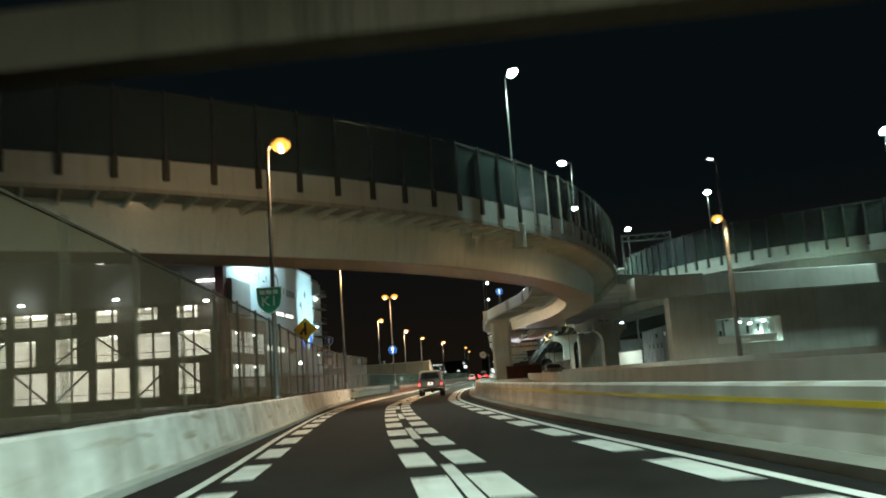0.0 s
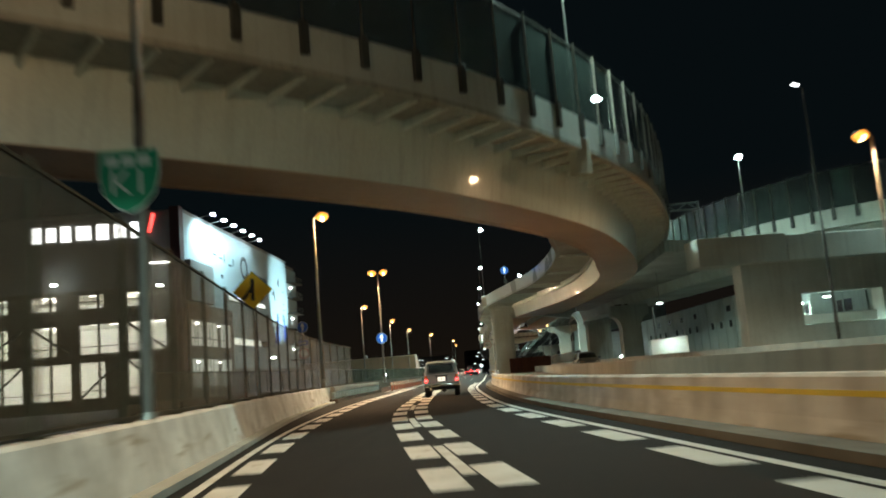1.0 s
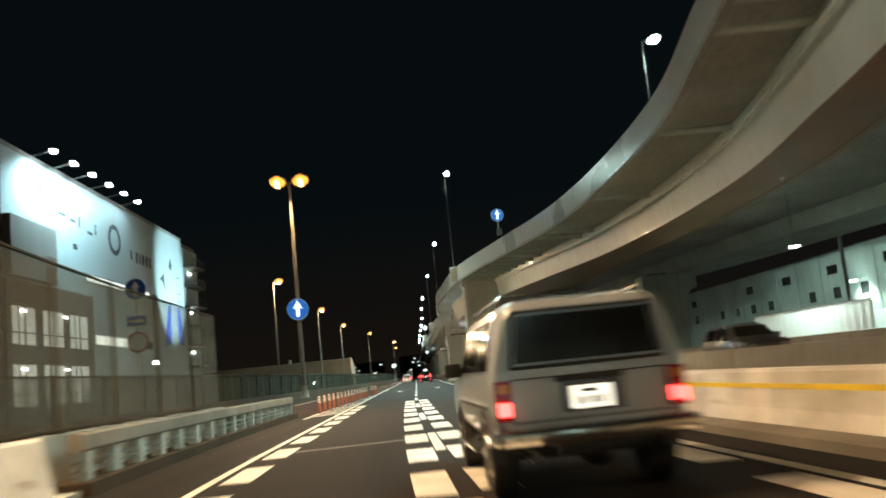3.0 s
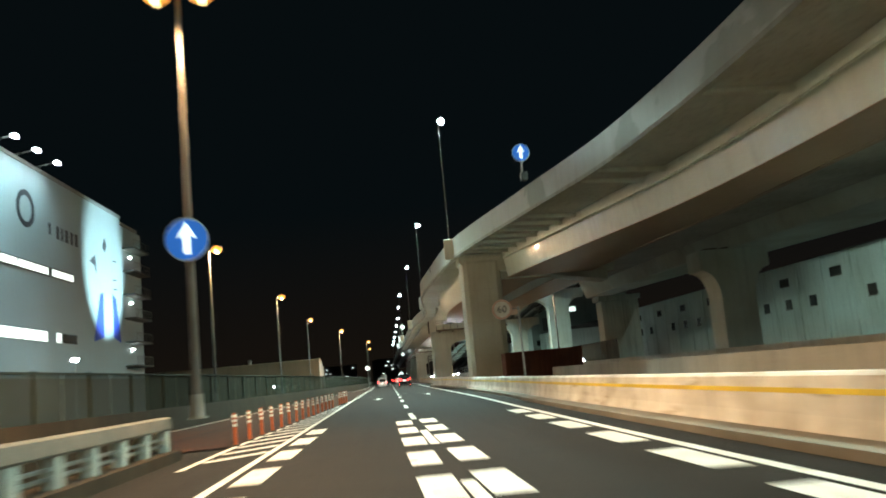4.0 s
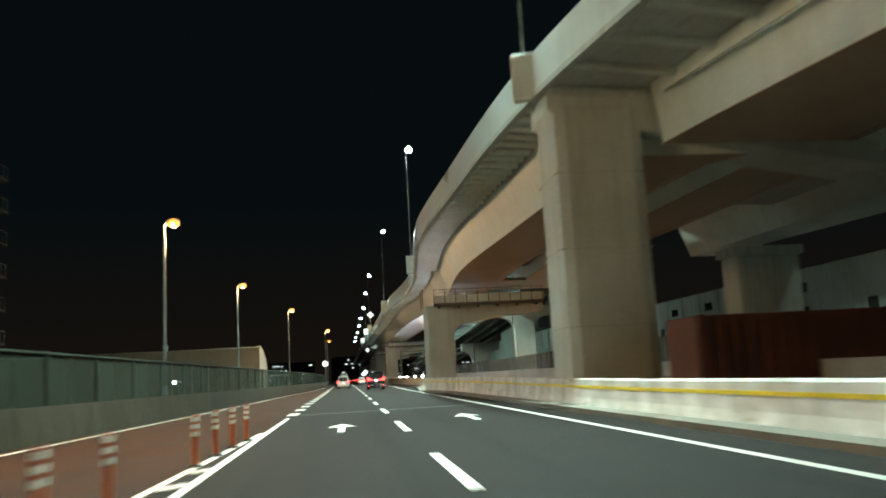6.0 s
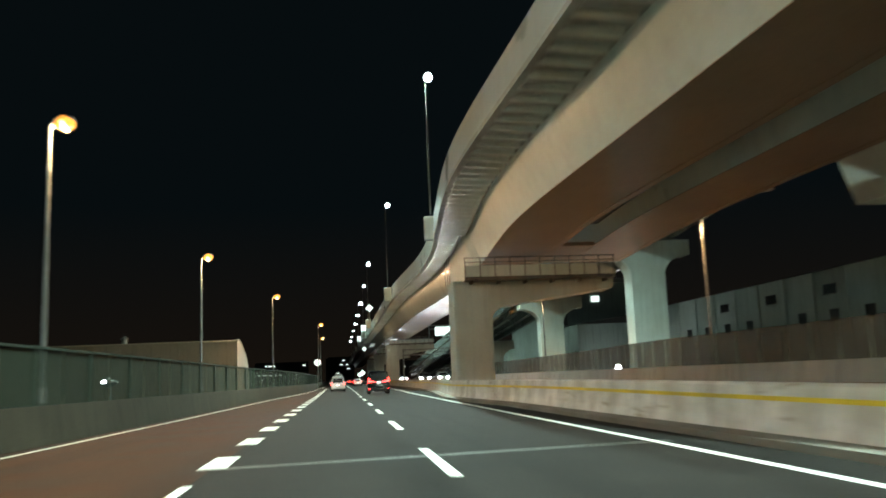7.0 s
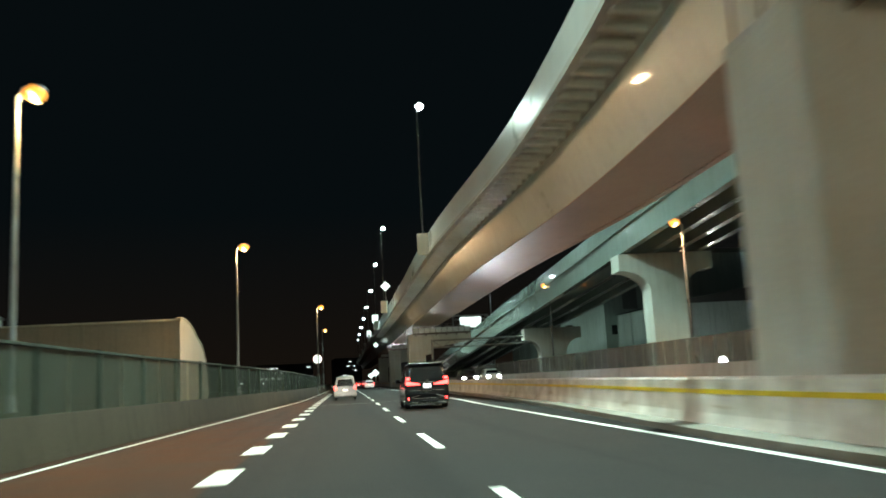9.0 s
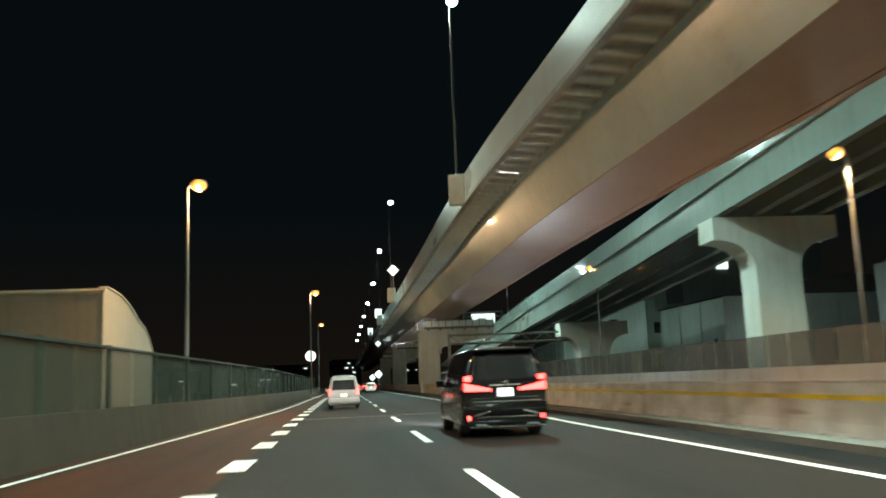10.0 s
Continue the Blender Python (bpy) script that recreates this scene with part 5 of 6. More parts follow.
# ---- hall behind the fence: upright front, roof curving down behind it ----
hall = thing("storage_hall", "long pale sheet-clad storage hall with a rounded roof", "building", (6.1, 221.0, 0), -7.0)
curve = [(5.7 * (k / 6.0) + 0.35, 6.0 - 1.05 * (k / 6.0) ** 2.3) for k in range(7)] + [(7.6, 4.6), (8.8, 4.0), (9.6, 3.3), (10.2, 2.4), (10.5, 1.2), (10.6, 0.0)]
outline = [(0.0, 0.0), (0.0, 5.85), (0.12, 5.97)] + curve
bm = bmesh.new()
rings = [[bm.verts.new((x, y, z)) for y, z in outline] for x in (-78.0, 0.0)]
bm.faces.new(rings[0])
bm.faces.new(rings[1][::-1])
for i in range(len(outline)):
    j = (i + 1) % len(outline)
    bm.faces.new((rings[0][i], rings[0][j], rings[1][j], rings[1][i]))
part("shell", bm, roof_pale, hall)
bm = bmesh.new()
edge = [[bm.verts.new((x, y, z + u)) for y, z in outline[1:]] for x, u in ((-0.25, 0.01), (0.06, 0.01), (0.06, 0.09), (-0.25, 0.09))]
for p, q in zip(edge, edge[1:] + edge[:1]):
    for i in range(len(p) - 1):
        bm.faces.new((p[i], p[i + 1], q[i + 1], q[i]))
part("verge", bm, roof_pale, hall)
for k in range(13):
    part("front_seam", span(-6.0 * k - 0.06, -6.0 * k + 0.0, -0.05, -0.003, 0, 5.85), roof_pale, hall)
part("eave_trim", span(-78, 0.03, -0.07, -0.004, 5.72, 5.86), roof_pale, hall)
roof_vent = bmesh.new()
tube(roof_vent, (-12, 1.6, 5.9), (-12, 1.6, 6.6), 0.3, sides=12)
bmesh.ops.create_cone(roof_vent, cap_ends=True, segments=12, radius1=0.5, radius2=0.1, depth=0.3, matrix=Matrix.Translation((-12, 1.6, 6.7)))
part("roof_vent", roof_vent, galvanised, hall)

# ---- factory buildings and fence on the far side of the opposite road ----
def factory(x, y0, y1, high, deep, label, turn, rows, lit=False):
    root = thing("factory", label, "building", (x, y0, 0), turn)
    L = y1 - y0
    part("wall", span(0, deep, 0, L, 0, high), factory_wall, root)
    bm = bmesh.new()
    prism(bm, [(-0.4, high + 0.02), (deep + 0.4, high + 0.02), (deep * 0.5, high + 2.2)], -0.3, L + 0.3)
    part("roof", bm, wall_dark, root)
    k = 0
    for z0, z1, step, wide in rows:
        y = 2.0
        while y + wide < L:
            if (k * 7) % 5 != 3:
                part("window", span(-0.03, 0.0 - 0.003, y, y + wide, z0, z1), window_dark, root)
                part("window_frame", span(-0.06, -0.034, y - 0.08, y + wide + 0.08, z0 - 0.1, z0), concrete_dark, root)
            y += step
            k += 1
    for q in range(int(L / 6)):
        part("pilaster", span(-0.12, -0.004, 6 * q, 6 * q + 0.3, 0, high), factory_wall, root)
    return root


factory(57, 128, 250, 10.5, 30, "grey factory hall with rows of small dark windows", -6.3, ((5.2, 6.4, 6.0, 1.6), (8.0, 9.0, 12.0, 2.4)))
factory(62, 262, 360, 9.0, 30, "plain grey-green factory shed beyond the sheet fence", -6.3, ((4.0, 4.6, 17.0, 1.0),))
factory(50, 84, 124, 9.0, 26, "grey workshop building with a lit bay beside the viaduct", -6.0, ((4.6, 5.9, 13.0, 4.0),))
# lit bay with a pale shutter and a yard lamp on the hall's wall
bay_root = thing("workshop_bay", "lit workshop bay with a pale ribbed shutter under a lamp", "shutter", (56.95, 128, 0), -6.3)
for k in range(30):
    part("shutter_rib", span(-0.14, -0.13 + 0.02 * (k % 2), 4.6 + 0.3 * k, 4.86 + 0.3 * k, 0.2, 3.3), wall_white, bay_root)
part("bay_glow", span(-0.16, -0.135, 14.2, 16.4, 1.6, 3.4), window_dim, bay_root, "dimly lit bay opening")
for k, y in enumerate((8.7, 1.6)):
    bm = bmesh.new()
    tube(bm, (-0.02, y, 6.9), (-1.1, y, 6.7), 0.04, sides=8)
    part("lamp_arm", bm, galvanised, bay_root)
    bm = bmesh.new()
    block(bm, (0.5, 0.6, 0.2), (-1.2, y, 6.56), bevel=0.05)
    part("bay_lamp", bm, led_glow, bay_root, "glowing white yard lamp")
    shine("workshop_light", (55.65 + 0.11 * y, 128 + y, 6.2), UNDER_WATTS * 0.6, LED, 0.25, 150, (57.2 + 0.11 * y, 128 + y, 0), 0.5)
# white hoarding behind the opposite road, lit by the lamp over it
hoarding = thing("hoarding", "white ribbed sheet hoarding lit from above", "fence", (25.4, 90.5, 0.4), -2.0, kind="structure")
white_sheet = sheet_mesh(1.95, 2.3, "hoarding_sheet", wall_white)
for k in range(6):
    o = new("hoarding_sheet", white_sheet)
    o.parent = hoarding
    o.matrix_basis = pose(0, 1.96 * k, 0)
part("top_rail", span(-0.06, 0.05, 0, 11.7, 2.3, 2.36), galvanised, hoarding)
# dazzling flood lamp standing low in the yard beyond the fence
yard = thing("yard_flood", "low dazzling white flood lamp on a short post", "flood lamp", (65.7, 255.3, 0))
bm = bmesh.new()
tube(bm, (0, 0.1, 0), (0, 0.1, 1.2), 0.05, sides=10)
part("post", bm, galvanised, yard)
bm = bmesh.new()
block(bm, (0.8, 0.3, 0.7), (0, 0.1, 1.4), bevel=0.06)
part("housing", bm, galvanised, yard)
bm = bmesh.new()
bmesh.ops.create_uvsphere(bm, u_segments=16, v_segments=8, radius=0.6, matrix=Matrix.Translation((-0.05, -0.08, 1.4)) @ Matrix.Diagonal((1, 0.4, 1, 1)))
part("lens", bm, flood_glow, yard, "glowing white lens", smooth=True)
shine("yard_light", (65.4, 254.4, 1.45), 2600, WHITE, 0.2, 130, (52, 236, 2.0), 0.5)
pale_fence = thing("sheet_fence", "see-through ribbed noise fence behind the opposite carriageway", "fence", (right_wall.x(136) + 12.4, 136, 0), kind="structure")
pale_sheet = sheet_mesh(1.95, 2.75, "fence_sheet", fence_pale)
for k in range(84):
    y = 136 + 2.0 * k
    o = new("fence_sheet", pale_sheet)
    o.parent = pale_fence
    o.matrix_basis = pose(right_wall.x(y) - right_wall.x(136), y - 136, 0.05, 0, 0, right_wall.turn(y + 1))
# ---- distant skyline ----
for k, (x, y, w, h) in enumerate(((-34, 620, 44, 11), (16, 690, 34, 14), (-92, 640, 50, 10), (110, 720, 60, 13), (-6, 560, 20, 8), (66, 720, 18, 17), (-140, 600, 40, 9))):
    root = thing("distant_building", "distant dark building with rows of lit windows" if x > 10 else "distant dark building with a few lit windows", "building", (x, y, 0), group="distant buildings")
    part("wall", span(0, w, 0, 20, 0, h), wall_dark, root)
    part("parapet", span(-0.2, w + 0.2, -0.25, 0.3, h, h + 0.5), wall_dark, root)
    z = 3.2
    while z < h - 1.2:
        wx = random.uniform(1, 4)
        while wx < w - 3:
            ww = random.uniform(0.7, 2.6)
            if random.random() < (0.4 if x > 10 else 0.06):
                part("lit_window", span(wx, wx + ww, -0.1, -0.004, z, z + 0.55), window_glow, root)
            wx += ww + random.uniform(0.6, 3.0)
        z += 2.9
# ---- tall plain block behind the sheds, with two pale boards ----
block_root = thing("office_block", "plain grey-green office block with a small lit board", "building", (62, 280.2, 0), -2)
part("wall", span(0, 26, 0, 20, 0, 18.0), factory_wall, block_root)
part("parapet", span(-0.3, 26.3, -0.3, 0.4, 18.0, 18.7), wall_grey, block_root)
part("lit_board", span(10.4, 12.0, -0.12, -0.004, 14.3, 15.4), sign_white_glow, block_root, "small lit white board")
part("pale_panel", span(3.0, 5.3, -0.1, -0.004, 9.9, 13.1), wall_grey, block_root, "pale grey wall panel")
for k in range(6):
    part("window", span(1.0 + 4.2 * k, 3.0 + 4.2 * k, -0.06, -0.004, 6.2, 7.6), window_dark, block_root)
# ---- vehicles ----
def shell(bm, stations):
    """Lofts a car body: stations of (y, half low, half belt, half roof, z low, z belt, z roof)."""
    rings = []
    for y, wl, wb, wr, z0, zb, zr in stations:
        right = [(wl - 0.10, z0), (wl, z0 + 0.12), (wb, (z0 + zb) / 2 + 0.05), (wb - 0.015, zb), (wr + 0.02, zr - 0.09), (wr - 0.10, zr - 0.015), (wr * 0.5, zr)]
        ring = [(x, z) for x, z in right] + [(-x, z) for x, z in right[::-1]]
        rings.append([bm.verts.new((x, y, z)) for x, z in ring])
    n = len(rings[0])
    for a, b in zip(rings, rings[1:]):
        for i in range(n):
            bm.faces.new((a[i], a[(i + 1) % n], b[(i + 1) % n], b[i]))
    bm.faces.new(rings[0])
    bm.faces.new(rings[-1][::-1])
    return bm


def quad(points, thick, way):
    """A thin plate through corner points, pushed out along a direction."""
    bm = bmesh.new()
    w = Vector(way).normalized()
    lo = [bm.verts.new(Vector(p) + w * 0.002) for p in points]
    hi = [bm.verts.new(Vector(p) + w * (0.002 + thick)) for p in points]
    bm.faces.new(lo[::-1])
    bm.faces.new(hi)
    n = len(points)
    for i in range(n):
        bm.faces.new((lo[i], lo[(i + 1) % n], hi[(i + 1) % n], hi[i]))
    return bm


def wheels(root, track, rear, front, r, wide):
    for x in (-track, track):
        for y in (rear, front):
            bm = bmesh.new()
            bmesh.ops.create_cone(bm, cap_ends=True, segments=28, radius1=r, radius2=r, depth=wide, matrix=pose(x, y, r, 0, 90, 0))
            bmesh.ops.bevel(bm, geom=[e for e in bm.edges if abs(e.verts[0].co.x - e.verts[1].co.x) < 1e-4], offset=0.03, segments=2, affect="EDGES")
            wheel = part("wheel", bm, tyre, root, smooth=True)
            s = 1 if x > 0 else -1
            bm = bmesh.new()
            bmesh.ops.create_cone(bm, cap_ends=True, segments=24, radius1=r * 0.62, radius2=r * 0.58, depth=0.03, matrix=pose(x + s * (wide / 2 + 0.005), y, r, 0, 90 * s, 0))
            for k in range(6):
                a = k * math.pi / 3
                block(bm, (0.02, 0.05, r * 0.5), (x + s * (wide / 2 + 0.025), y + r * 0.3 * math.sin(a), r + r * 0.3 * math.cos(a)), (-math.degrees(a), 0, 0), 0.006)
            part("rim", bm, chrome, wheel)
            # dark wheel arch lip
            bm = bmesh.new()
            arc = [(y + (r + 0.07) * math.cos(a), r + (r + 0.07) * math.sin(a)) for a in np.linspace(-0.1, math.pi + 0.1, 13)]
            inner = [(y + (r + 0.01) * math.cos(a), r + (r + 0.01) * math.sin(a)) for a in np.linspace(math.pi + 0.1, -0.1, 13)]
            xo = s * (abs(x) + wide / 2 - 0.02)
            lo = [bm.verts.new((xo - s * 0.10, yy, zz)) for yy, zz in arc + inner]
            hi = [bm.verts.new((xo + s * 0.035, yy, zz)) for yy, zz in arc + inner]
            n = len(lo)
            for i in range(n):
                bm.faces.new((lo[i], lo[(i + 1) % n], hi[(i + 1) % n], hi[i]))
            for i in range(12):
                for ring in (lo, hi):
                    bm.faces.new((ring[i], ring[i + 1], ring[n - 2 - i], ring[n - 1 - i]))
            part("arch_lip", bm, black_trim, root)


def plate_with_bars(root, y, z, w=0.36, h=0.18, material=None):
    bm = bmesh.new()
    block(bm, (w, 0.012, h), (0, y, z), bevel=0.004)
    plate = part("number_plate", bm, material or plate_glow, root, "lit number plate with plain bars")
    for k, (x, zz, ww, hh) in enumerate(((-0.02, 0.055, 0.16, 0.03), (-0.10, -0.03, 0.05, 0.07), (0.0, -0.03, 0.05, 0.07), (0.09, -0.03, 0.05, 0.07))):
        bm = bmesh.new()
        block(bm, (ww, 0.004, hh), (x, y - 0.009, z + zz))
        part("bar", bm, mark_dark, plate)


def side_windows(root, spans, belt, roof, half_belt, half_roof, material):
    for s in (-1, 1):
        for y0, y1, slant0, slant1 in spans:
            zb, zr = belt + 0.03, roof - 0.16
            f = (zr - belt) / (roof - 0.09 - belt)
            xb = half_belt - 0.015 - 0.002
            xr = xb + (half_roof + 0.02 - xb) * f
            pts = [(s * xb, y0, zb), (s * xb, y1, zb), (s * xr, y1 + slant1, zr), (s * xr, y0 + slant0, zr)]
            part("side_window", quad(pts if s > 0 else pts[::-1], 0.008, (s, 0, 0.3)), material, root)


def mirrors(root, x, y, z, material):
    for s in (-1, 1):
        bm = bmesh.new()
        block(bm, (0.2, 0.1, 0.17), (s * (x + 0.12), y, z), bevel=0.03)
        tube(bm, (s * (x - 0.03), y, z - 0.06), (s * (x + 0.08), y, z - 0.04), 0.02, sides=6)
        part("wing_mirror", bm, material, root)


def old_wagon(at, turn):
    root = thing("off_road_wagon", "old grey-blue boxy off-road wagon with lit tail lamps", "car", at, turn)
    bm = bmesh.new()
    shell(bm, [(0.0, 0.82, 0.86, 0.70, 0.62, 1.14, 1.72), (0.06, 0.86, 0.89, 0.72, 0.56, 1.16, 1.79), (0.30, 0.88, 0.90, 0.73, 0.52, 1.17, 1.83), (2.6, 0.88, 0.90, 0.73, 0.50, 1.17, 1.84), (3.02, 0.88, 0.90, 0.72, 0.50, 1.17, 1.80), (3.42, 0.88, 0.895, 0.80, 0.50, 1.15, 1.22), (4.55, 0.86, 0.88, 0.78, 0.52, 1.10, 1.15), (4.66, 0.84, 0.86, 0.76, 0.56, 1.02, 1.08)])
    part("body", bm, car_blue, root, smooth=True)
    part("rear_window", quad([(-0.66, -0.002, 1.24), (0.66, -0.002, 1.24), (0.60, -0.002, 1.66), (-0.60, -0.002, 1.66)], 0.012, (0, -1, 0.1)), car_glass, root)
    bm = bmesh.new()
    for a, b in (((-0.70, -0.01, 1.2), (0.70, -0.01, 1.2)), ((0.70, -0.01, 1.2), (0.635, -0.01, 1.70)), ((0.635, -0.01, 1.70), (-0.635, -0.01, 1.70)), ((-0.635, -0.01, 1.70), (-0.70, -0.01, 1.2))):
        tube(bm, a, b, 0.016, sides=6)
    part("window_seal", bm, black_trim, root)
    side_windows(root, ((0.28, 1.15, 0.1, 0.0), (1.25, 2.05, 0.0, 0.0), (2.13, 2.95, 0.0, -0.32)), 1.17, 1.83, 0.90, 0.73, car_glass)
    part("windscreen", quad([(-0.74, 3.40, 1.22), (-0.66, 3.04, 1.72), (0.66, 3.04, 1.72), (0.74, 3.40, 1.22)], 0.008, (0, 1, 0.7)), car_glass, root)
    # tailgate split, plate recess, badges
    bm = bmesh.new()
    block(bm, (1.44, 0.012, 0.012), (0, -0.004, 1.10))
    block(bm, (1.44, 0.012, 0.012), (0, 0.0, 0.72))
    part("tailgate_seam", bm, black_trim, root)
    bm = bmesh.new()
    block(bm, (0.62, 0.02, 0.05), (0, -0.012, 1.075), bevel=0.006)
    part("tailgate_handle", bm, black_trim, root)
    bm = bmesh.new()
    block(bm, (0.56, 0.012, 0.27), (0.02, -0.004, 0.91), bevel=0.004)
    part("plate_recess", bm, car_grey, root)
    plate_with_bars(root, -0.016, 0.9, 0.38, 0.2)
    for s in (-1, 1):
        bm = bmesh.new()
        block(bm, (0.15, 0.05, 0.36), (s * 0.79, -0.002, 0.92), bevel=0.012)
        lamp = part("tail_lamp", bm, tail_red, root, "red tail lamp cluster")
        bm = bmesh.new()
        block(bm, (0.12, 0.02, 0.12), (s * 0.79, -0.032, 0.85), bevel=0.01)
        part("lit_lens", bm, tail_glow, lamp, "glowing red lens")
        bm = bmesh.new()
        block(bm, (0.12, 0.02, 0.08), (s * 0.79, -0.032, 1.03), bevel=0.01)
        part("amber_lens", bm, amber, lamp)
    bm = bmesh.new()
    block(bm, (1.72, 0.16, 0.15), (0, -0.10, 0.60), bevel=0.03)
    for s in (-1, 1):
        block(bm, (0.06, 0.42, 0.14), (s * 0.89, 0.12, 0.60), bevel=0.02)
    part("rear_bumper", bm, chrome, root, "worn chrome rear bumper", smooth=True)
    bm = bmesh.new()
    block(bm, (1.6, 0.02, 0.03), (0, -0.185, 0.645), bevel=0.005)
    part("bumper_pad", bm, black_trim, root)
    bm = bmesh.new()
    tube(bm, (-0.58, -0.16, 0.43), (-0.58, 0.5, 0.45), 0.055, sides=14)
    part("exhaust", bm, chrome, root)
    bm = bmesh.new()
    tube(bm, (-0.70, 0.55, 0.40), (0.70, 0.55, 0.40), 0.06, sides=10)
    bmesh.ops.create_uvsphere(bm, u_segments=12, v_segments=8, radius=0.17, matrix=Matrix.Translation((0.1, 0.55, 0.40)))
    block(bm, (0.9, 0.5, 0.2), (0.1, 0.25, 0.50), bevel=0.05)
    part("rear_axle", bm, black_trim, root)
    bm = bmesh.new()
    block(bm, (1.5, 3.6, 0.12), (0, 2.2, 0.5), bevel=0.02)
    part("chassis", bm, black_trim, root)
    for s in (-1, 1):
        bm = bmesh.new()
        block(bm, (0.16, 1.6, 0.05), (s * 0.90, 2.05, 0.42), bevel=0.015)
        tube(bm, (s * 0.7, 1.5, 0.5), (s * 0.9, 1.5, 0.42), 0.025, sides=6)
        tube(bm, (s * 0.7, 2.6, 0.5), (s * 0.9, 2.6, 0.42), 0.025, sides=6)
        part("side_step", bm, chrome, root)
        bm = bmesh.new()
        tube(bm, (s * 0.68, 0.5, 1.88), (s * 0.68, 2.7, 1.88), 0.018, sides=8)
        for y in (0.55, 1.6, 2.65):
            tube(bm, (s * 0.68, y, 1.80), (s * 0.68, y, 1.88), 0.016, sides=6)
        part("roof_rail", bm, chrome, root)
        bm = bmesh.new()
        block(bm, (0.012, 2.9, 0.03), (s * 0.905, 1.8, 0.86), bevel=0.004)
        part("side_moulding", bm, black_trim, root)
        bm = bmesh.new()
        bmesh.ops.create_uvsphere(bm, u_segments=14, v_segments=8, radius=0.1, matrix=Matrix.Translation((s * 0.64, 4.66, 0.86)) @ Matrix.Diagonal((1, 0.4, 1, 1)))
        part("headlamp", bm, head_glow, root)
    mirrors(root, 0.86, 3.0, 1.24, black_trim)
    wheels(root, 0.76, 0.85, 3.62, 0.38, 0.25)
    return root


def minivan(at, turn):
    root = thing("minivan", "glossy black tall minivan with red tail lamps lit", "car", at, turn)
    bm = bmesh.new()
    shell(bm, [(0.0, 0.86, 0.88, 0.66, 0.24, 1.12, 1.76), (0.05, 0.90, 0.915, 0.70, 0.20, 1.13, 1.86), (0.30, 0.92, 0.925, 0.72, 0.19, 1.13, 1.92), (2.6, 0.92, 0.925, 0.73, 0.19, 1.10, 1.94), (3.3, 0.92, 0.92, 0.71, 0.19, 1.08, 1.86), (4.1, 0.91, 0.91, 0.76, 0.19, 1.05, 1.22), (4.75, 0.88, 0.88, 0.70, 0.20, 0.90, 1.02), (4.92, 0.80, 0.82, 0.64, 0.26, 0.76, 0.86)])
    part("body", bm, car_black, root, smooth=True)
    part("rear_window", quad([(-0.72, -0.002, 1.22), (0.72, -0.002, 1.22), (0.60, -0.002, 1.71), (-0.60, -0.002, 1.71)], 0.01, (0, -1, 0.15)), car_glass, root)
    bm = bmesh.new()
    block(bm, (1.3, 0.26, 0.05), (0, 0.0, 1.86), (8, 0, 0), 0.02)
    part("roof_spoiler", bm, car_black, root, smooth=True)
    side_windows(root, ((0.35, 1.3, 0.1, 0.0), (1.4, 2.5, 0.0, 0.0), (2.6, 3.3, 0.0, -0.3)), 1.11, 1.93, 0.925, 0.725, car_glass)
    part("windscreen", quad([(-0.74, 4.06, 1.20), (-0.66, 3.40, 1.80), (0.66, 3.40, 1.80), (0.74, 4.06, 1.20)], 0.008, (0, 1, 1)), car_glass, root)
    for s in (-1, 1):
        a = [(s * 0.30, -0.012, 0.98), (s * 0.30, -0.012, 1.03), (s * 0.88, -0.008, 1.16), (s * 0.88, -0.008, 0.99)]
        lamp = part("tail_lamp", quad(a if s < 0 else a[::-1], 0.03, (0, -1, 0)), tail_glow, root, "long glowing red tail lamp")
        bm = bmesh.new()
        block(bm, (0.15, 0.04, 0.11), (s * 0.80, -0.016, 1.25), bevel=0.012)
        part("upper_lens", bm, tail_glow, lamp, "small glowing red lens")
        bm = bmesh.new()
        block(bm, (0.04, 0.3, 0.14), (s * 0.90, 0.16, 1.08), bevel=0.012)
        part("side_lens", bm, tail_red, lamp)
        bm = bmesh.new()
        block(bm, (0.07, 0.03, 0.2), (s * 0.80, -0.02, 0.47), (0, s * 8, 0), 0.012)
        part("reflector", bm, tail_glow, root, "upright red reflector lamp")
        bm = bmesh.new()
        block(bm, (0.012, 0.02, 0.5), (s * 0.66, -0.012, 1.5), (0, -s * 11, 0), 0.003)
        part("window_trim", bm, chrome, root)
        bm = bmesh.new()
        block(bm, (0.02, 3.0, 0.03), (s * 0.93, 2.3, 0.32), bevel=0.006)
        part("sill_trim", bm, chrome, root)
        bm = bmesh.new()
        block(bm, (0.42, 0.08, 0.12), (s * 0.62, 4.86, 0.72), (0, 0, -s * 14), 0.03)
        part("headlamp", bm, head_glow, root)
    bm = bmesh.new()
    block(bm, (0.7, 0.025, 0.04), (0, -0.016, 1.10), bevel=0.008)
    part("tailgate_garnish", bm, chrome, root)
    bm = bmesh.new()
    bmesh.ops.create_uvsphere(bm, u_segments=16, v_segments=8, radius=0.075, matrix=Matrix.Translation((0, -0.02, 1.155)) @ Matrix.Diagonal((1.2, 0.3, 0.8, 1)))
    part("badge", bm, chrome, root)
    plate_with_bars(root, -0.03, 0.95, 0.34, 0.17, glow("plate_white", (0.95, 1.0, 1.0), 1.0))
    bm = bmesh.new()
    block(bm, (1.80, 0.12, 0.26), (0, -0.03, 0.60), bevel=0.05)
    block(bm, (1.70, 0.10, 0.14), (0, -0.04, 0.32), bevel=0.04)
    part("rear_bumper", bm, car_black, root, smooth=True)
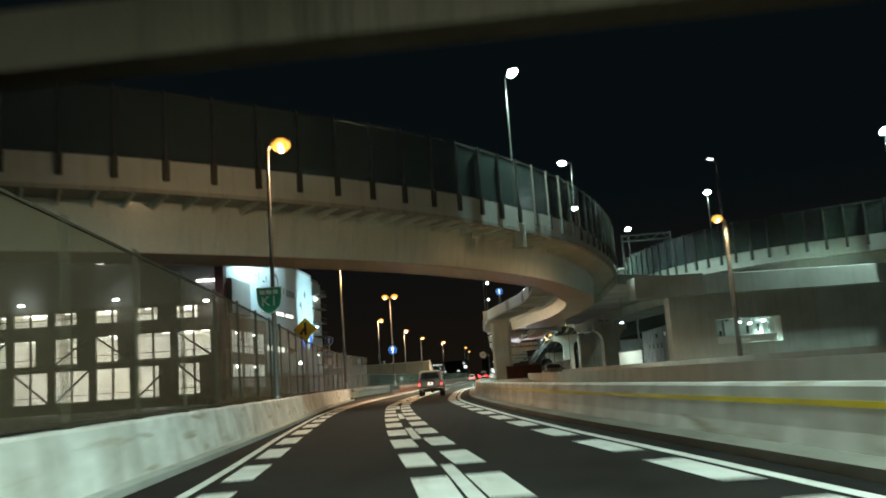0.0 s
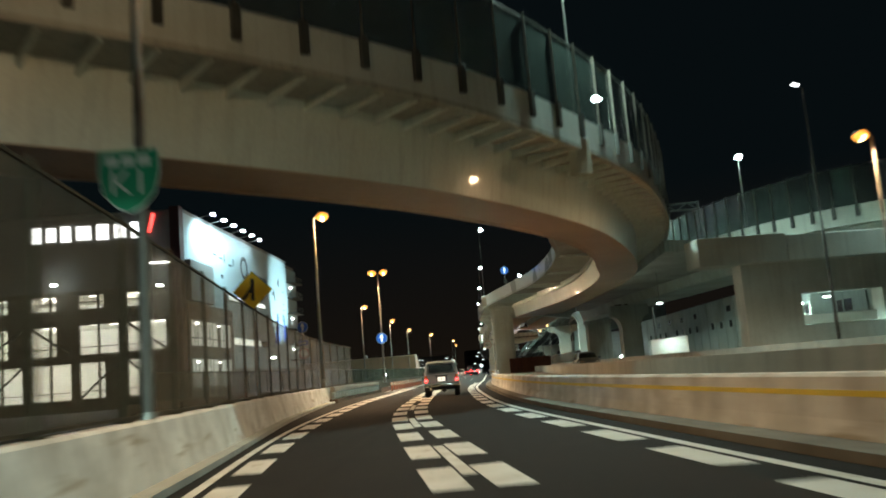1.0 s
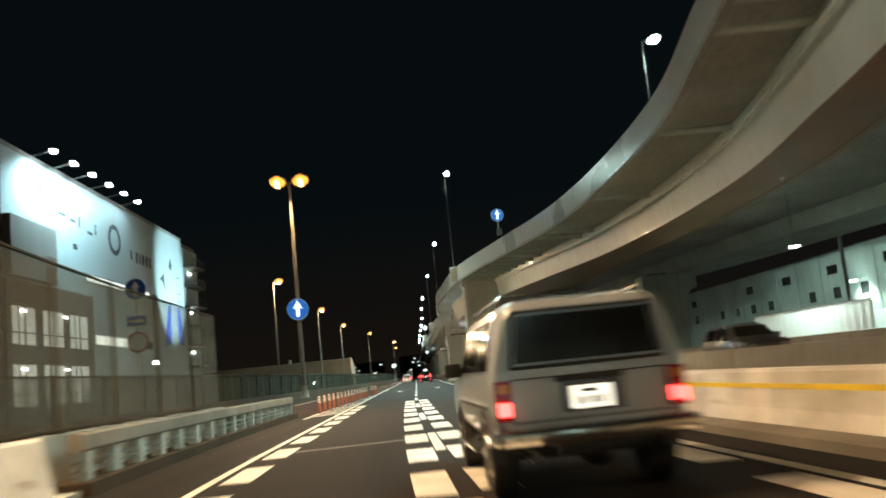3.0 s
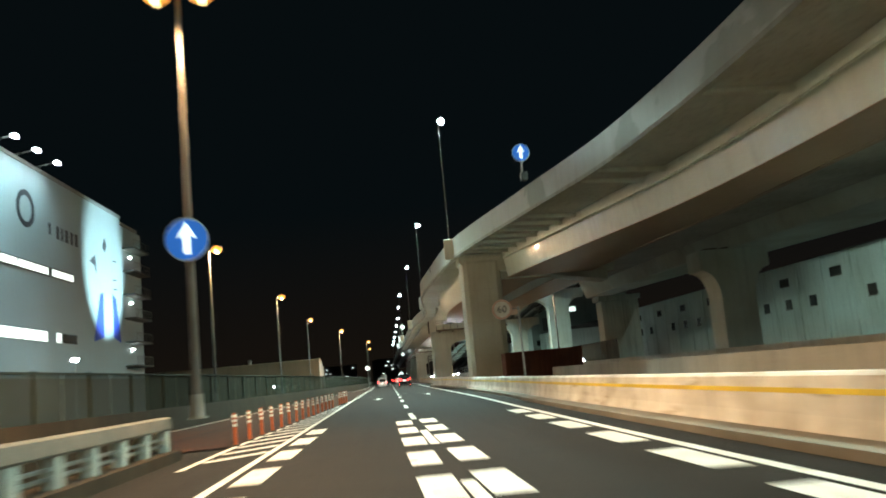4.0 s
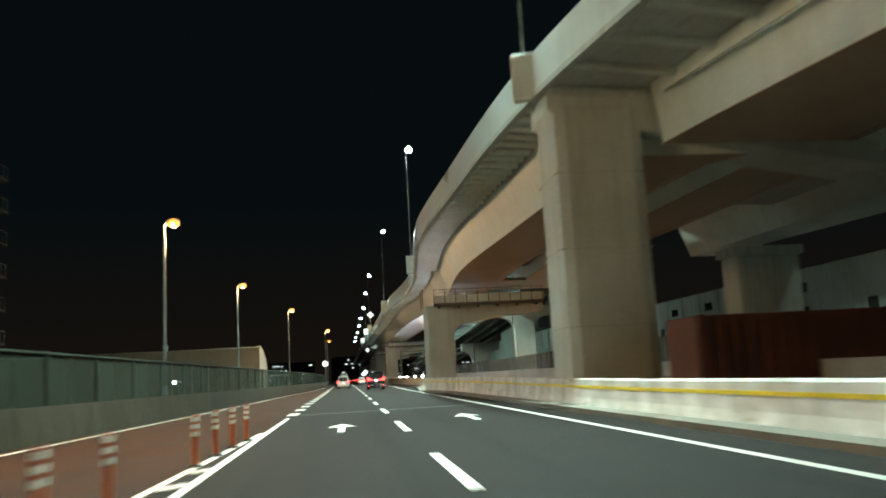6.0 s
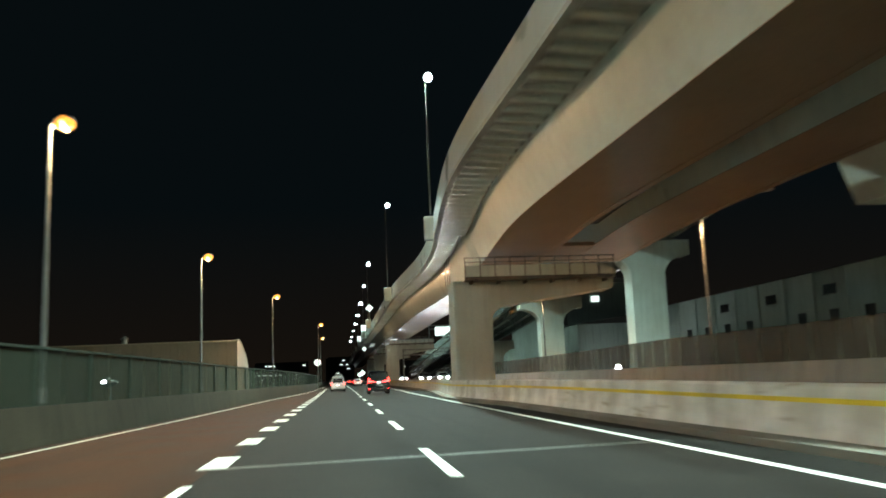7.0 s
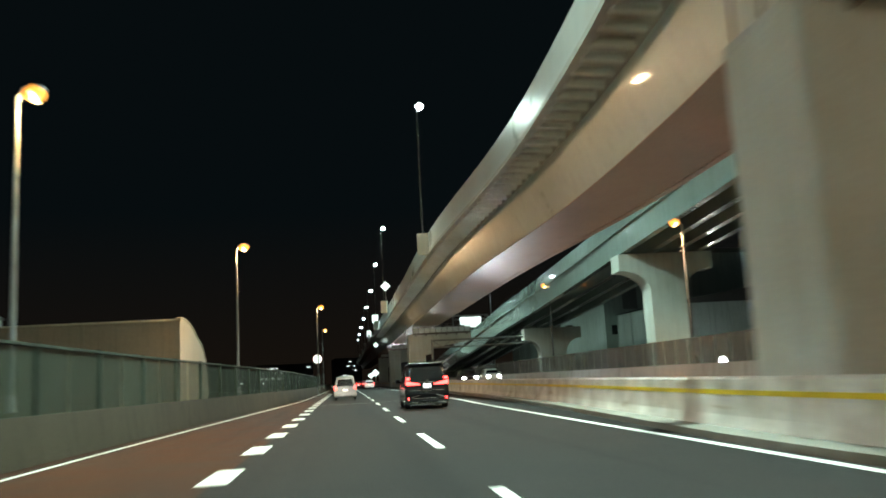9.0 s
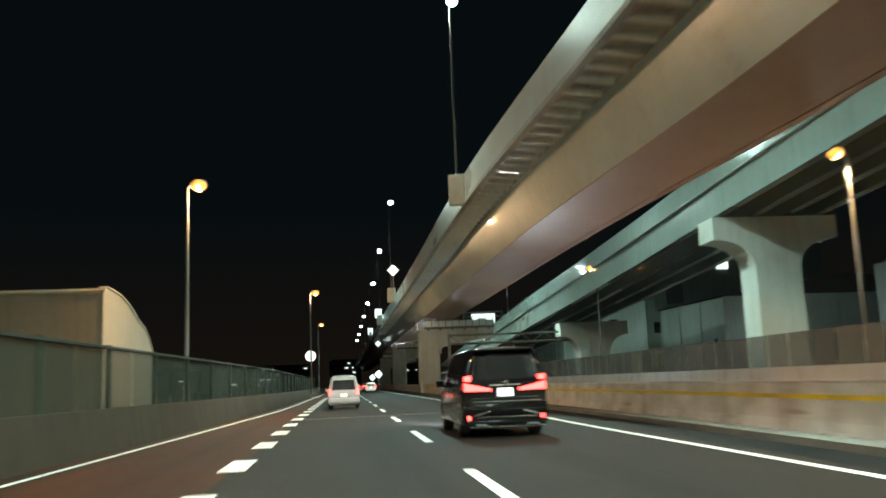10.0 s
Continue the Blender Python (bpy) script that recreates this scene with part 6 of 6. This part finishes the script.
    for z, w in ((0.76, 1.5), (0.44, 1.3), (0.235, 1.62)):
        bm = bmesh.new()
        block(bm, (w, 0.02, 0.022), (0, -0.10, z), bevel=0.005)
        part("bumper_trim", bm, chrome, root)
    bm = bmesh.new()
    block(bm, (1.44, 0.018, 0.014), (0, -0.012, 0.835), bevel=0.004)
    part("tailgate_seam", bm, black_trim, root)
    for s in (-1, 1):
        bm = bmesh.new()
        block(bm, (0.34, 0.03, 0.05), (s * 0.52, -0.095, 0.52), (0, s * 14, 0), 0.012)
        part("bumper_blade", bm, chrome, root)
        bm = bmesh.new()
        block(bm, (0.26, 0.05, 0.06), (s * 0.55, -0.10, 0.27), bevel=0.015)
        part("exhaust_trim", bm, chrome, root)
    bm = bmesh.new()
    block(bm, (1.5, 4.2, 0.1), (0, 2.4, 0.22), bevel=0.02)
    part("underbody", bm, black_trim, root)
    mirrors(root, 0.90, 3.45, 1.16, car_black)
    wheels(root, 0.79, 0.95, 3.95, 0.345, 0.23)
    return root


def small_car(at, turn, paint, label, oncoming=False, lit=True, tall=1.5):
    root = thing("hatchback", label, "car", at, turn, "cars in traffic")
    bm = bmesh.new()
    shell(bm, [(0.0, 0.76, 0.80, 0.60, 0.34, 0.92, tall - 0.22), (0.06, 0.80, 0.83, 0.62, 0.26, 0.94, tall - 0.10), (0.5, 0.82, 0.84, 0.62, 0.2, 0.94, tall - 0.01), (1.9, 0.82, 0.84, 0.63, 0.2, 0.92, tall), (2.4, 0.82, 0.84, 0.60, 0.2, 0.92, tall - 0.10), (3.0, 0.82, 0.83, 0.72, 0.2, 0.90, 1.0), (3.75, 0.80, 0.80, 0.66, 0.24, 0.80, 0.86), (3.9, 0.74, 0.76, 0.60, 0.30, 0.66, 0.72)])
    part("body", bm, paint, root, smooth=True)
    part("rear_window", quad([(-0.62, -0.002, 1.0), (0.62, -0.002, 1.0), (0.52, -0.002, tall - 0.27), (-0.52, -0.002, tall - 0.27)], 0.01, (0, -1, 0.2)), car_glass, root)
    part("windscreen", quad([(-0.66, 2.96, 1.02), (-0.56, 2.46, tall - 0.14), (0.56, 2.46, tall - 0.14), (0.66, 2.96, 1.02)], 0.01, (0, 1, 1)), car_glass, root)
    side_windows(root, ((0.4, 1.25, 0.1, 0.0), (1.33, 2.4, 0.0, -0.2)), 0.93, tall, 0.84, 0.625, car_glass)
    for s in (-1, 1):
        bm = bmesh.new()
        block(bm, (0.14, 0.05, 0.26), (s * 0.72, 0.0, 0.9), bevel=0.02)
        part("tail_lamp", bm, tail_glow if lit else tail_red, root, "red tail lamp")
        bm = bmesh.new()
        block(bm, (0.34, 0.10, 0.18), (s * 0.58, 3.86, 0.68), bevel=0.03)
        part("headlamp", bm, head_glow if oncoming else chrome, root)
    bm = bmesh.new()
    block(bm, (1.6, 0.14, 0.24), (0, 0.0, 0.46), bevel=0.04)
    part("rear_bumper", bm, paint, root)
    plate_with_bars(root, -0.02, 0.72, 0.33, 0.165)
    mirrors(root, 0.80, 2.55, 1.0, paint)
    wheels(root, 0.70, 0.7, 3.15, 0.29, 0.18)
    return root


old_wagon((1.68, 61.4, 0), centre_line.turn(62))
minivan((17.6, 198.5, 0), centre_line.turn(201))
shine("car_beam", (18.17, 203.7, 0.75), 4000, (0.9, 0.97, 1.0), 0.08, 62, (16.9, 216, -0.4), 0.5)
lane_r = lambda y: (centre_line.x(y) + right_edge.x(y)) / 2
lane_l = lambda y: (centre_line.x(y) + left_edge.x(y)) / 2
small_car((lane_l(226), 226.0, 0), centre_line.turn(226), car_silver, "tall silver hatchback with red tail lamps lit", tall=1.78)
for y, lane, paint, what, tall in ((312, lane_r, car_white, "white hatchback with red tail lamps in the traffic", 1.55), (338, lane_r, car_red, "dark red hatchback in the traffic ahead", 1.5), (352, lane_l, car_grey, "grey hatchback with tail lamps lit in the traffic", 1.5), (372, lane_r, car_grey, "dark grey hatchback in the far traffic", 1.5), (392, lane_r, car_white, "white hatchback in the far traffic", 1.5), (412, lane_l, car_red, "red hatchback in the far traffic", 1.5)):
    small_car((lane(y), y, 0), centre_line.turn(y), paint, what, tall=tall)
for y, off, paint, what in ((246, 3.4, car_grey, "dark hatchback with bright headlamps on the opposite road"), (252, 6.8, car_white, "white hatchback with bright headlamps on the opposite road"), (300, 3.4, car_white, "white hatchback with dazzling headlamps on the opposite road"), (330, 7.0, car_grey, "dark grey hatchback with dazzling headlamps on the opposite road"), (362, 3.4, car_white, "white hatchback with headlamps lit in the far opposite traffic"), (84, 7.4, car_grey, "dark hatchback waiting on the opposite road")):
    small_car((right_wall.x(y) + off, y, 0.42), centre_line.turn(y) + 180, paint, what, oncoming=y != 84, lit=False)
    if y != 84:
        shine("car_beam", (right_wall.x(y) + off, y - 4.1, 1.1), 5500, (0.9, 0.97, 1.0), 0.08, 46, (right_wall.x(y) + off - 4.0, y - 30, -1.6), 0.6)


def box_truck(at, turn):
    """A small lorry seen from behind: box, cab, bumper, lamps, wheels."""
    root = thing("box_truck", "white box lorry with red tail lamps in the far traffic", "truck", at, turn)
    bm = bmesh.new()
    block(bm, (2.1, 4.4, 2.3), (0, 2.2, 2.0), bevel=0.05)
    part("cargo_box", bm, car_white, root)
    bm = bmesh.new()
    block(bm, (1.95, 1.6, 1.75), (0, 5.3, 1.35), bevel=0.14)
    part("cab", bm, car_white, root)
    for s in (-1, 1):
        bm = bmesh.new()
        block(bm, (0.98, 0.03, 2.1), (0.51 * s, -0.018, 2.0), bevel=0.012)
        part("rear_door", bm, car_white, root)
        bm = bmesh.new()
        block(bm, (0.36, 0.06, 0.14), (0.78 * s, -0.05, 0.66), bevel=0.02)
        part("tail_lamp", bm, tail_glow, root, "red tail lamp")
        bm = bmesh.new()
        tube(bm, (0.06 * s, -0.05, 1.0), (0.06 * s, -0.05, 3.0), 0.015, sides=8)
        part("lock_rod", bm, galvanised, root)
    bm = bmesh.new()
    block(bm, (1.9, 0.10, 0.12), (0, 0.05, 0.5), bevel=0.02)
    part("bumper", bm, rail_dark, root)
    bm = bmesh.new()
    block(bm, (0.8, 5.6, 0.22), (0, 3.0, 0.74), bevel=0.02)
    part("chassis", bm, rail_dark, root)
    plate_with_bars(root, -0.01, 0.6, 0.33, 0.165)
    wheels(root, 0.82, 1.1, 5.2, 0.36, 0.24)
    return root


box_truck((lane_l(372), 372.0, 0), centre_line.turn(372))
for y, lane, paint, what in ((432, lane_r, car_grey, "grey hatchback with tail lamps lit in the far traffic"), (446, lane_l, car_white, "white hatchback with tail lamps lit in the far traffic"), (458, lane_r, car_red, "dark red hatchback in the far traffic"), (478, lane_r, car_white, "small white hatchback in the far traffic")):
    small_car((lane(y), y, 0), centre_line.turn(y), paint, what, tall=1.55)
# ---- signs ----
def disc(bm, r, y, x=0.0, z=0.0, thick=0.02, sides=32):
    bmesh.ops.create_cone(bm, cap_ends=True, segments=sides, radius1=r, radius2=r, depth=thick, matrix=pose(x, y, z, 90, 0, 0))
    return bm


def plane_shape(points, y, thick=0.006):
    bm = bmesh.new()
    a = [bm.verts.new((x, y, z)) for x, z in points]
    b = [bm.verts.new((x, y - thick, z)) for x, z in points]
    bm.faces.new(a)
    bm.faces.new(b[::-1])
    n = len(points)
    for i in range(n):
        bm.faces.new((a[i], a[(i + 1) % n], b[(i + 1) % n], b[i]))
    return bm


def letters(text, size, material, parent, x, y, z):
    data = bpy.data.curves.new("letters", "FONT")
    data.body, data.size, data.extrude, data.align_x, data.align_y = text, size, 0.004, "CENTER", "CENTER"
    ob = new("lettering", data)
    ob.parent = parent
    ob.matrix_basis = pose(x, y, z, 90, 0, 0)
    data.materials.append(material)
    return ob


ARROW_UP = [(-0.07, -0.30), (0.07, -0.30), (0.07, 0.08), (0.20, 0.02), (0.0, 0.36), (-0.20, 0.02), (-0.07, 0.08)]


def arrow_sign(at, turn, r, label, post=None, lit=False, bracket=None):
    root = thing("arrow_sign", label, "road sign", at, turn, "blue arrow signs")
    part("rim", disc(bmesh.new(), r, 0.012, thick=0.02), sign_white, root)
    part("face", disc(bmesh.new(), r * 0.95, -0.001, thick=0.012), sign_blue_glow if lit else sign_blue, root)
    part("arrow", plane_shape([(x * r / 0.45, z * r / 0.45) for x, z in ARROW_UP], -0.009), sign_white_glow if lit else sign_white, root)
    bm = bmesh.new()
    if post:
        tube(bm, (0, 0.07, -post), (0, 0.07, r * 0.6), 0.045, sides=10)
    else:
        block(bm, (0.5, 0.05, 0.05), (0, 0.05, 0.15))
        block(bm, (0.5, 0.05, 0.05), (0, 0.05, -0.15))
    part("post", bm, galvanised, root)
    if bracket:
        bm = bmesh.new()
        block(bm, (0.34, 0.34, 0.42), (0.05, 0.1, -post - 0.05), bevel=0.03)
        part("bracket", bm, post_dark, root)
    return root


arrow_sign((-1.28, 90.78, 4.55), -4, 0.46, "round glowing blue sign with a white arrow on a lamp post", lit=True)
arrow_sign((13.25, 113.7, 12.25), -4, 0.46, "round blue sign with a white arrow fixed to the parapet", post=1.2, lit=True, bracket=True)
sign_post = arrow_sign((-8.0, 91.3, 6.05), -4, 0.46, "round blue arrow sign above two smaller signs on a post", post=6.05)
bm = bmesh.new()
block(bm, (0.8, 0.02, 0.42), (0, 0.02, -1.35), bevel=0.005)
board = part("arrow_board", bm, mark_blue, sign_post)
part("arrow", plane_shape([(-0.3, -1.40), (0.1, -1.40), (0.1, -1.47), (0.3, -1.35), (0.1, -1.23), (0.1, -1.30), (-0.3, -1.30)], 0.006), sign_white, board)
ring = part("round_sign", disc(bmesh.new(), 0.45, 0.02, z=-2.25), sign_red, sign_post)
part("face", disc(bmesh.new(), 0.36, 0.006, z=-2.25, thick=0.01), sign_white, ring)

# route shield on the first lamp post
shield = thing("route_shield", "green route shield sign with white lettering on a lamp post", "road sign", (-4.62, 29.85, 4.32), -2)
out = [(-0.42, 0.45), (0.42, 0.45), (0.42, 0.1), (0.36, -0.18), (0.18, -0.38), (0.0, -0.46), (-0.18, -0.38), (-0.36, -0.18), (-0.42, 0.1)]
part("rim", plane_shape([(x * 1.05, z * 1.05) for x, z in out], 0.01, 0.012), sign_white, shield)
part("face", plane_shape(out, -0.004, 0.008), sign_green, shield)
for k in range(3):
    part("bar", plane_shape([(-0.33 + 0.23 * k, 0.22), (-0.15 + 0.23 * k, 0.22), (-0.15 + 0.23 * k, 0.37), (-0.33 + 0.23 * k, 0.37)], -0.014), sign_white, shield)
letters("K1", 0.5, sign_white, shield, 0, -0.016, -0.04)
bm = bmesh.new()
block(bm, (0.3, 0.1, 0.05), (-0.02, 0.06, 0.2))
block(bm, (0.3, 0.1, 0.05), (-0.02, 0.06, -0.15))
part("clamp", bm, galvanised, shield)

# yellow warning diamond
warn = thing("warning_sign", "yellow diamond warning sign with a black merging road symbol", "road sign", (-5.0, 43.7, 4.16), -2)
part("rim", plane_shape([(0, -0.60), (0.60, 0), (0, 0.60), (-0.60, 0)], 0.012, 0.012), sign_black, warn)
part("face", plane_shape([(0, -0.575), (0.575, 0), (0, 0.575), (-0.575, 0)], -0.003, 0.01), sign_yellow, warn)
part("symbol", plane_shape([(-0.05, -0.3), (0.06, -0.3), (0.06, 0.36), (-0.05, 0.36)], -0.015), sign_black, warn)
part("symbol", plane_shape([(-0.32, -0.22), (-0.22, -0.28), (-0.05, -0.04), (-0.05, 0.12)], -0.015), sign_black, warn)
bm = bmesh.new()
tube(bm, (0, 0.06, -3.26), (0, 0.06, 0.4), 0.045, sides=10)
part("post", bm, galvanised, warn)

# speed limit sign
speed = thing("speed_sign", "round speed limit sign reading 60 on a median post", "road sign", (9.85, 107.8, 3.77), -7)
part("rim", disc(bmesh.new(), 0.43, 0.012), sign_faded, speed)
part("face", disc(bmesh.new(), 0.345, -0.002, thick=0.012), sign_dull, speed)
letters("60", 0.42, mark_dark, speed, 0, -0.012, -0.01)
bm = bmesh.new()
x0 = right_wall.x(107.8) + 0.25 - 9.85
tube(bm, (x0, 0.1, -2.95), (x0, 0.1, 0.1), 0.045, sides=10)
tube(bm, (x0, 0.1, 0.0), (0, 0.06, 0.0), 0.03, sides=8)
part("post", bm, galvanised, speed)

# round sign further on; its face glows in place of thrown-back headlamp light
far_round = thing("round_sign", "round pale reflective sign on a post by the road", "road sign", (18.7, 267.9, 4.3), -6)
part("face", disc(bmesh.new(), 0.52, 0.0), sign_white_glow, far_round)
part("rim", disc(bmesh.new(), 0.56, 0.014, thick=0.014), sign_red, far_round)
bm = bmesh.new()
tube(bm, (0, 0.07, -4.3), (0, 0.07, 0.3), 0.05, sides=10)
part("post", bm, galvanised, far_round)
# diamonds on the deck lamps and by the road
for k, (x, y, z, r) in enumerate(((27.6, 269.0, 13.1, 0.62), (37.5, 345.2, 9.0, 0.6), (30.5, 300.0, 2.6, 0.6), (34.0, 330.0, 2.4, 0.55))):
    root = thing("diamond_sign", "white reflective diamond sign with a small dark arrow", "road sign", (x, y, z), -6, "diamond signs")
    part("face", plane_shape([(0, -r), (r, 0), (0, r), (-r, 0)], 0.0, 0.02), sign_white_glow, root)
    part("mark", plane_shape([(-0.22 * r, 0), (0.05 * r, -0.25 * r), (0.05 * r, -0.1 * r), (0.25 * r, -0.1 * r), (0.25 * r, 0.1 * r), (0.05 * r, 0.1 * r), (0.05 * r, 0.25 * r)], -0.022), mark_dark, root)
    bm = bmesh.new()
    tube(bm, (0, 0.06, -z if z < 5 else -2.2), (0, 0.06, r * 0.7), 0.05, sides=8)
    part("post", bm, galvanised, root)
for k, (x, y, z) in enumerate(((33.5, 318.0, 12.6), (38.5, 362, 12.4))):
    root = thing("lit_board", "small lit white panel sign on a parapet post", "road sign", (x, y, z), -6, "lit panels on the viaduct")
    bm = bmesh.new()
    block(bm, (1.0, 0.12, 1.5), (0, 0, 0), bevel=0.03)
    part("panel", bm, sign_white_glow, root)
    bm = bmesh.new()
    tube(bm, (0, 0.1, -1.8), (0, 0.1, 0.6), 0.06, sides=8)
    part("post", bm, galvanised, root)

# portal gantries
def gantry(x, y, wide, high, foot, label, board):
    root = thing("sign_gantry", label, "sign gantry", (x, y, foot), -6, "sign gantries")
    for xx in (0, wide):
        bm = bmesh.new()
        tube(bm, (xx, 0, 0), (xx, 0, high), 0.16, 0.14, 12)
        part("leg", bm, galvanised, root, smooth=True)
    for z in (high - 0.15, high - 1.0):
        bm = bmesh.new()
        tube(bm, (0, 0, z), (wide, 0, z), 0.11, sides=10)
        part("beam", bm, galvanised, root, smooth=True)
    bm = bmesh.new()
    n = max(3, int(wide / 1.2))
    for k in range(n):
        tube(bm, (wide * k / n, 0, high - 1.0 if k % 2 else high - 0.15), (wide * (k + 1) / n, 0, high - 0.15 if k % 2 else high - 1.0), 0.04, sides=6)
    part("lattice", bm, galvanised, root)
    if board:
        bm = bmesh.new()
        block(bm, (wide * 0.6, 0.15, 2.2), (wide * 0.5, -0.2, high - 1.6), bevel=0.03)
        part("board", bm, sign_white_glow, root, "pale lit sign board")
    return root


gantry(53.0, 337.7, 7.5, 12.0, 2.2, "white portal sign gantry with a pale board over the opposite road", True)
gantry(32.2, 272.0 - 8, 13.4, 5.9, 0.0, "pale lattice gantry spanning the opposite road under the viaduct", False)
gantry(33.0, 122.0, 7.0, 10.0, 10.2, "pale steel sign gantry standing on the second viaduct", False)

# box beam over the road at the start of the drive
beam = thing("overhead_beam", "plain dark weathered box beam on posts spanning the road", "gantry", (-7.4, 14.6, 0), -8.0, kind="structure")
part("beam", span(-0.4, 19.4, -0.45, 0.45, 6.85, 7.95, 0.06), concrete_brown, beam)
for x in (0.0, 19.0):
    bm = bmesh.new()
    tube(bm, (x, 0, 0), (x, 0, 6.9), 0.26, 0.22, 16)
    part("leg", bm, concrete_brown, beam, smooth=True)
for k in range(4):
    part("splice_plate", span(1.9 + 3.7 * k, 2.2 + 3.7 * k, -0.47, -0.453, 6.95, 7.85), concrete_brown, beam)

# rust-red steel container behind the median, by the pier
box = thing("steel_container", "rust-red ribbed steel container behind the median barrier", "container", (15.1, 128.4, 0), -6.4)
part("shell", span(0, 5.3, 0, 1.9, 0.1, 2.3, 0.04), rust_box, box)
for k in range(14):
    part("rib", span(0.2 + 0.37 * k, 0.36 + 0.37 * k, -0.05, -0.003, 0.25, 2.15), rust_box, box)
for x in (0.05, 5.05):
    part("corner_post", span(x, x + 0.2, -0.07, -0.004, 0.1, 2.32), rust_box, box)
for x in (0.3, 4.6):
    part("skid", span(x, x + 0.3, 0, 1.9, 0, 0.098), black_trim, box)
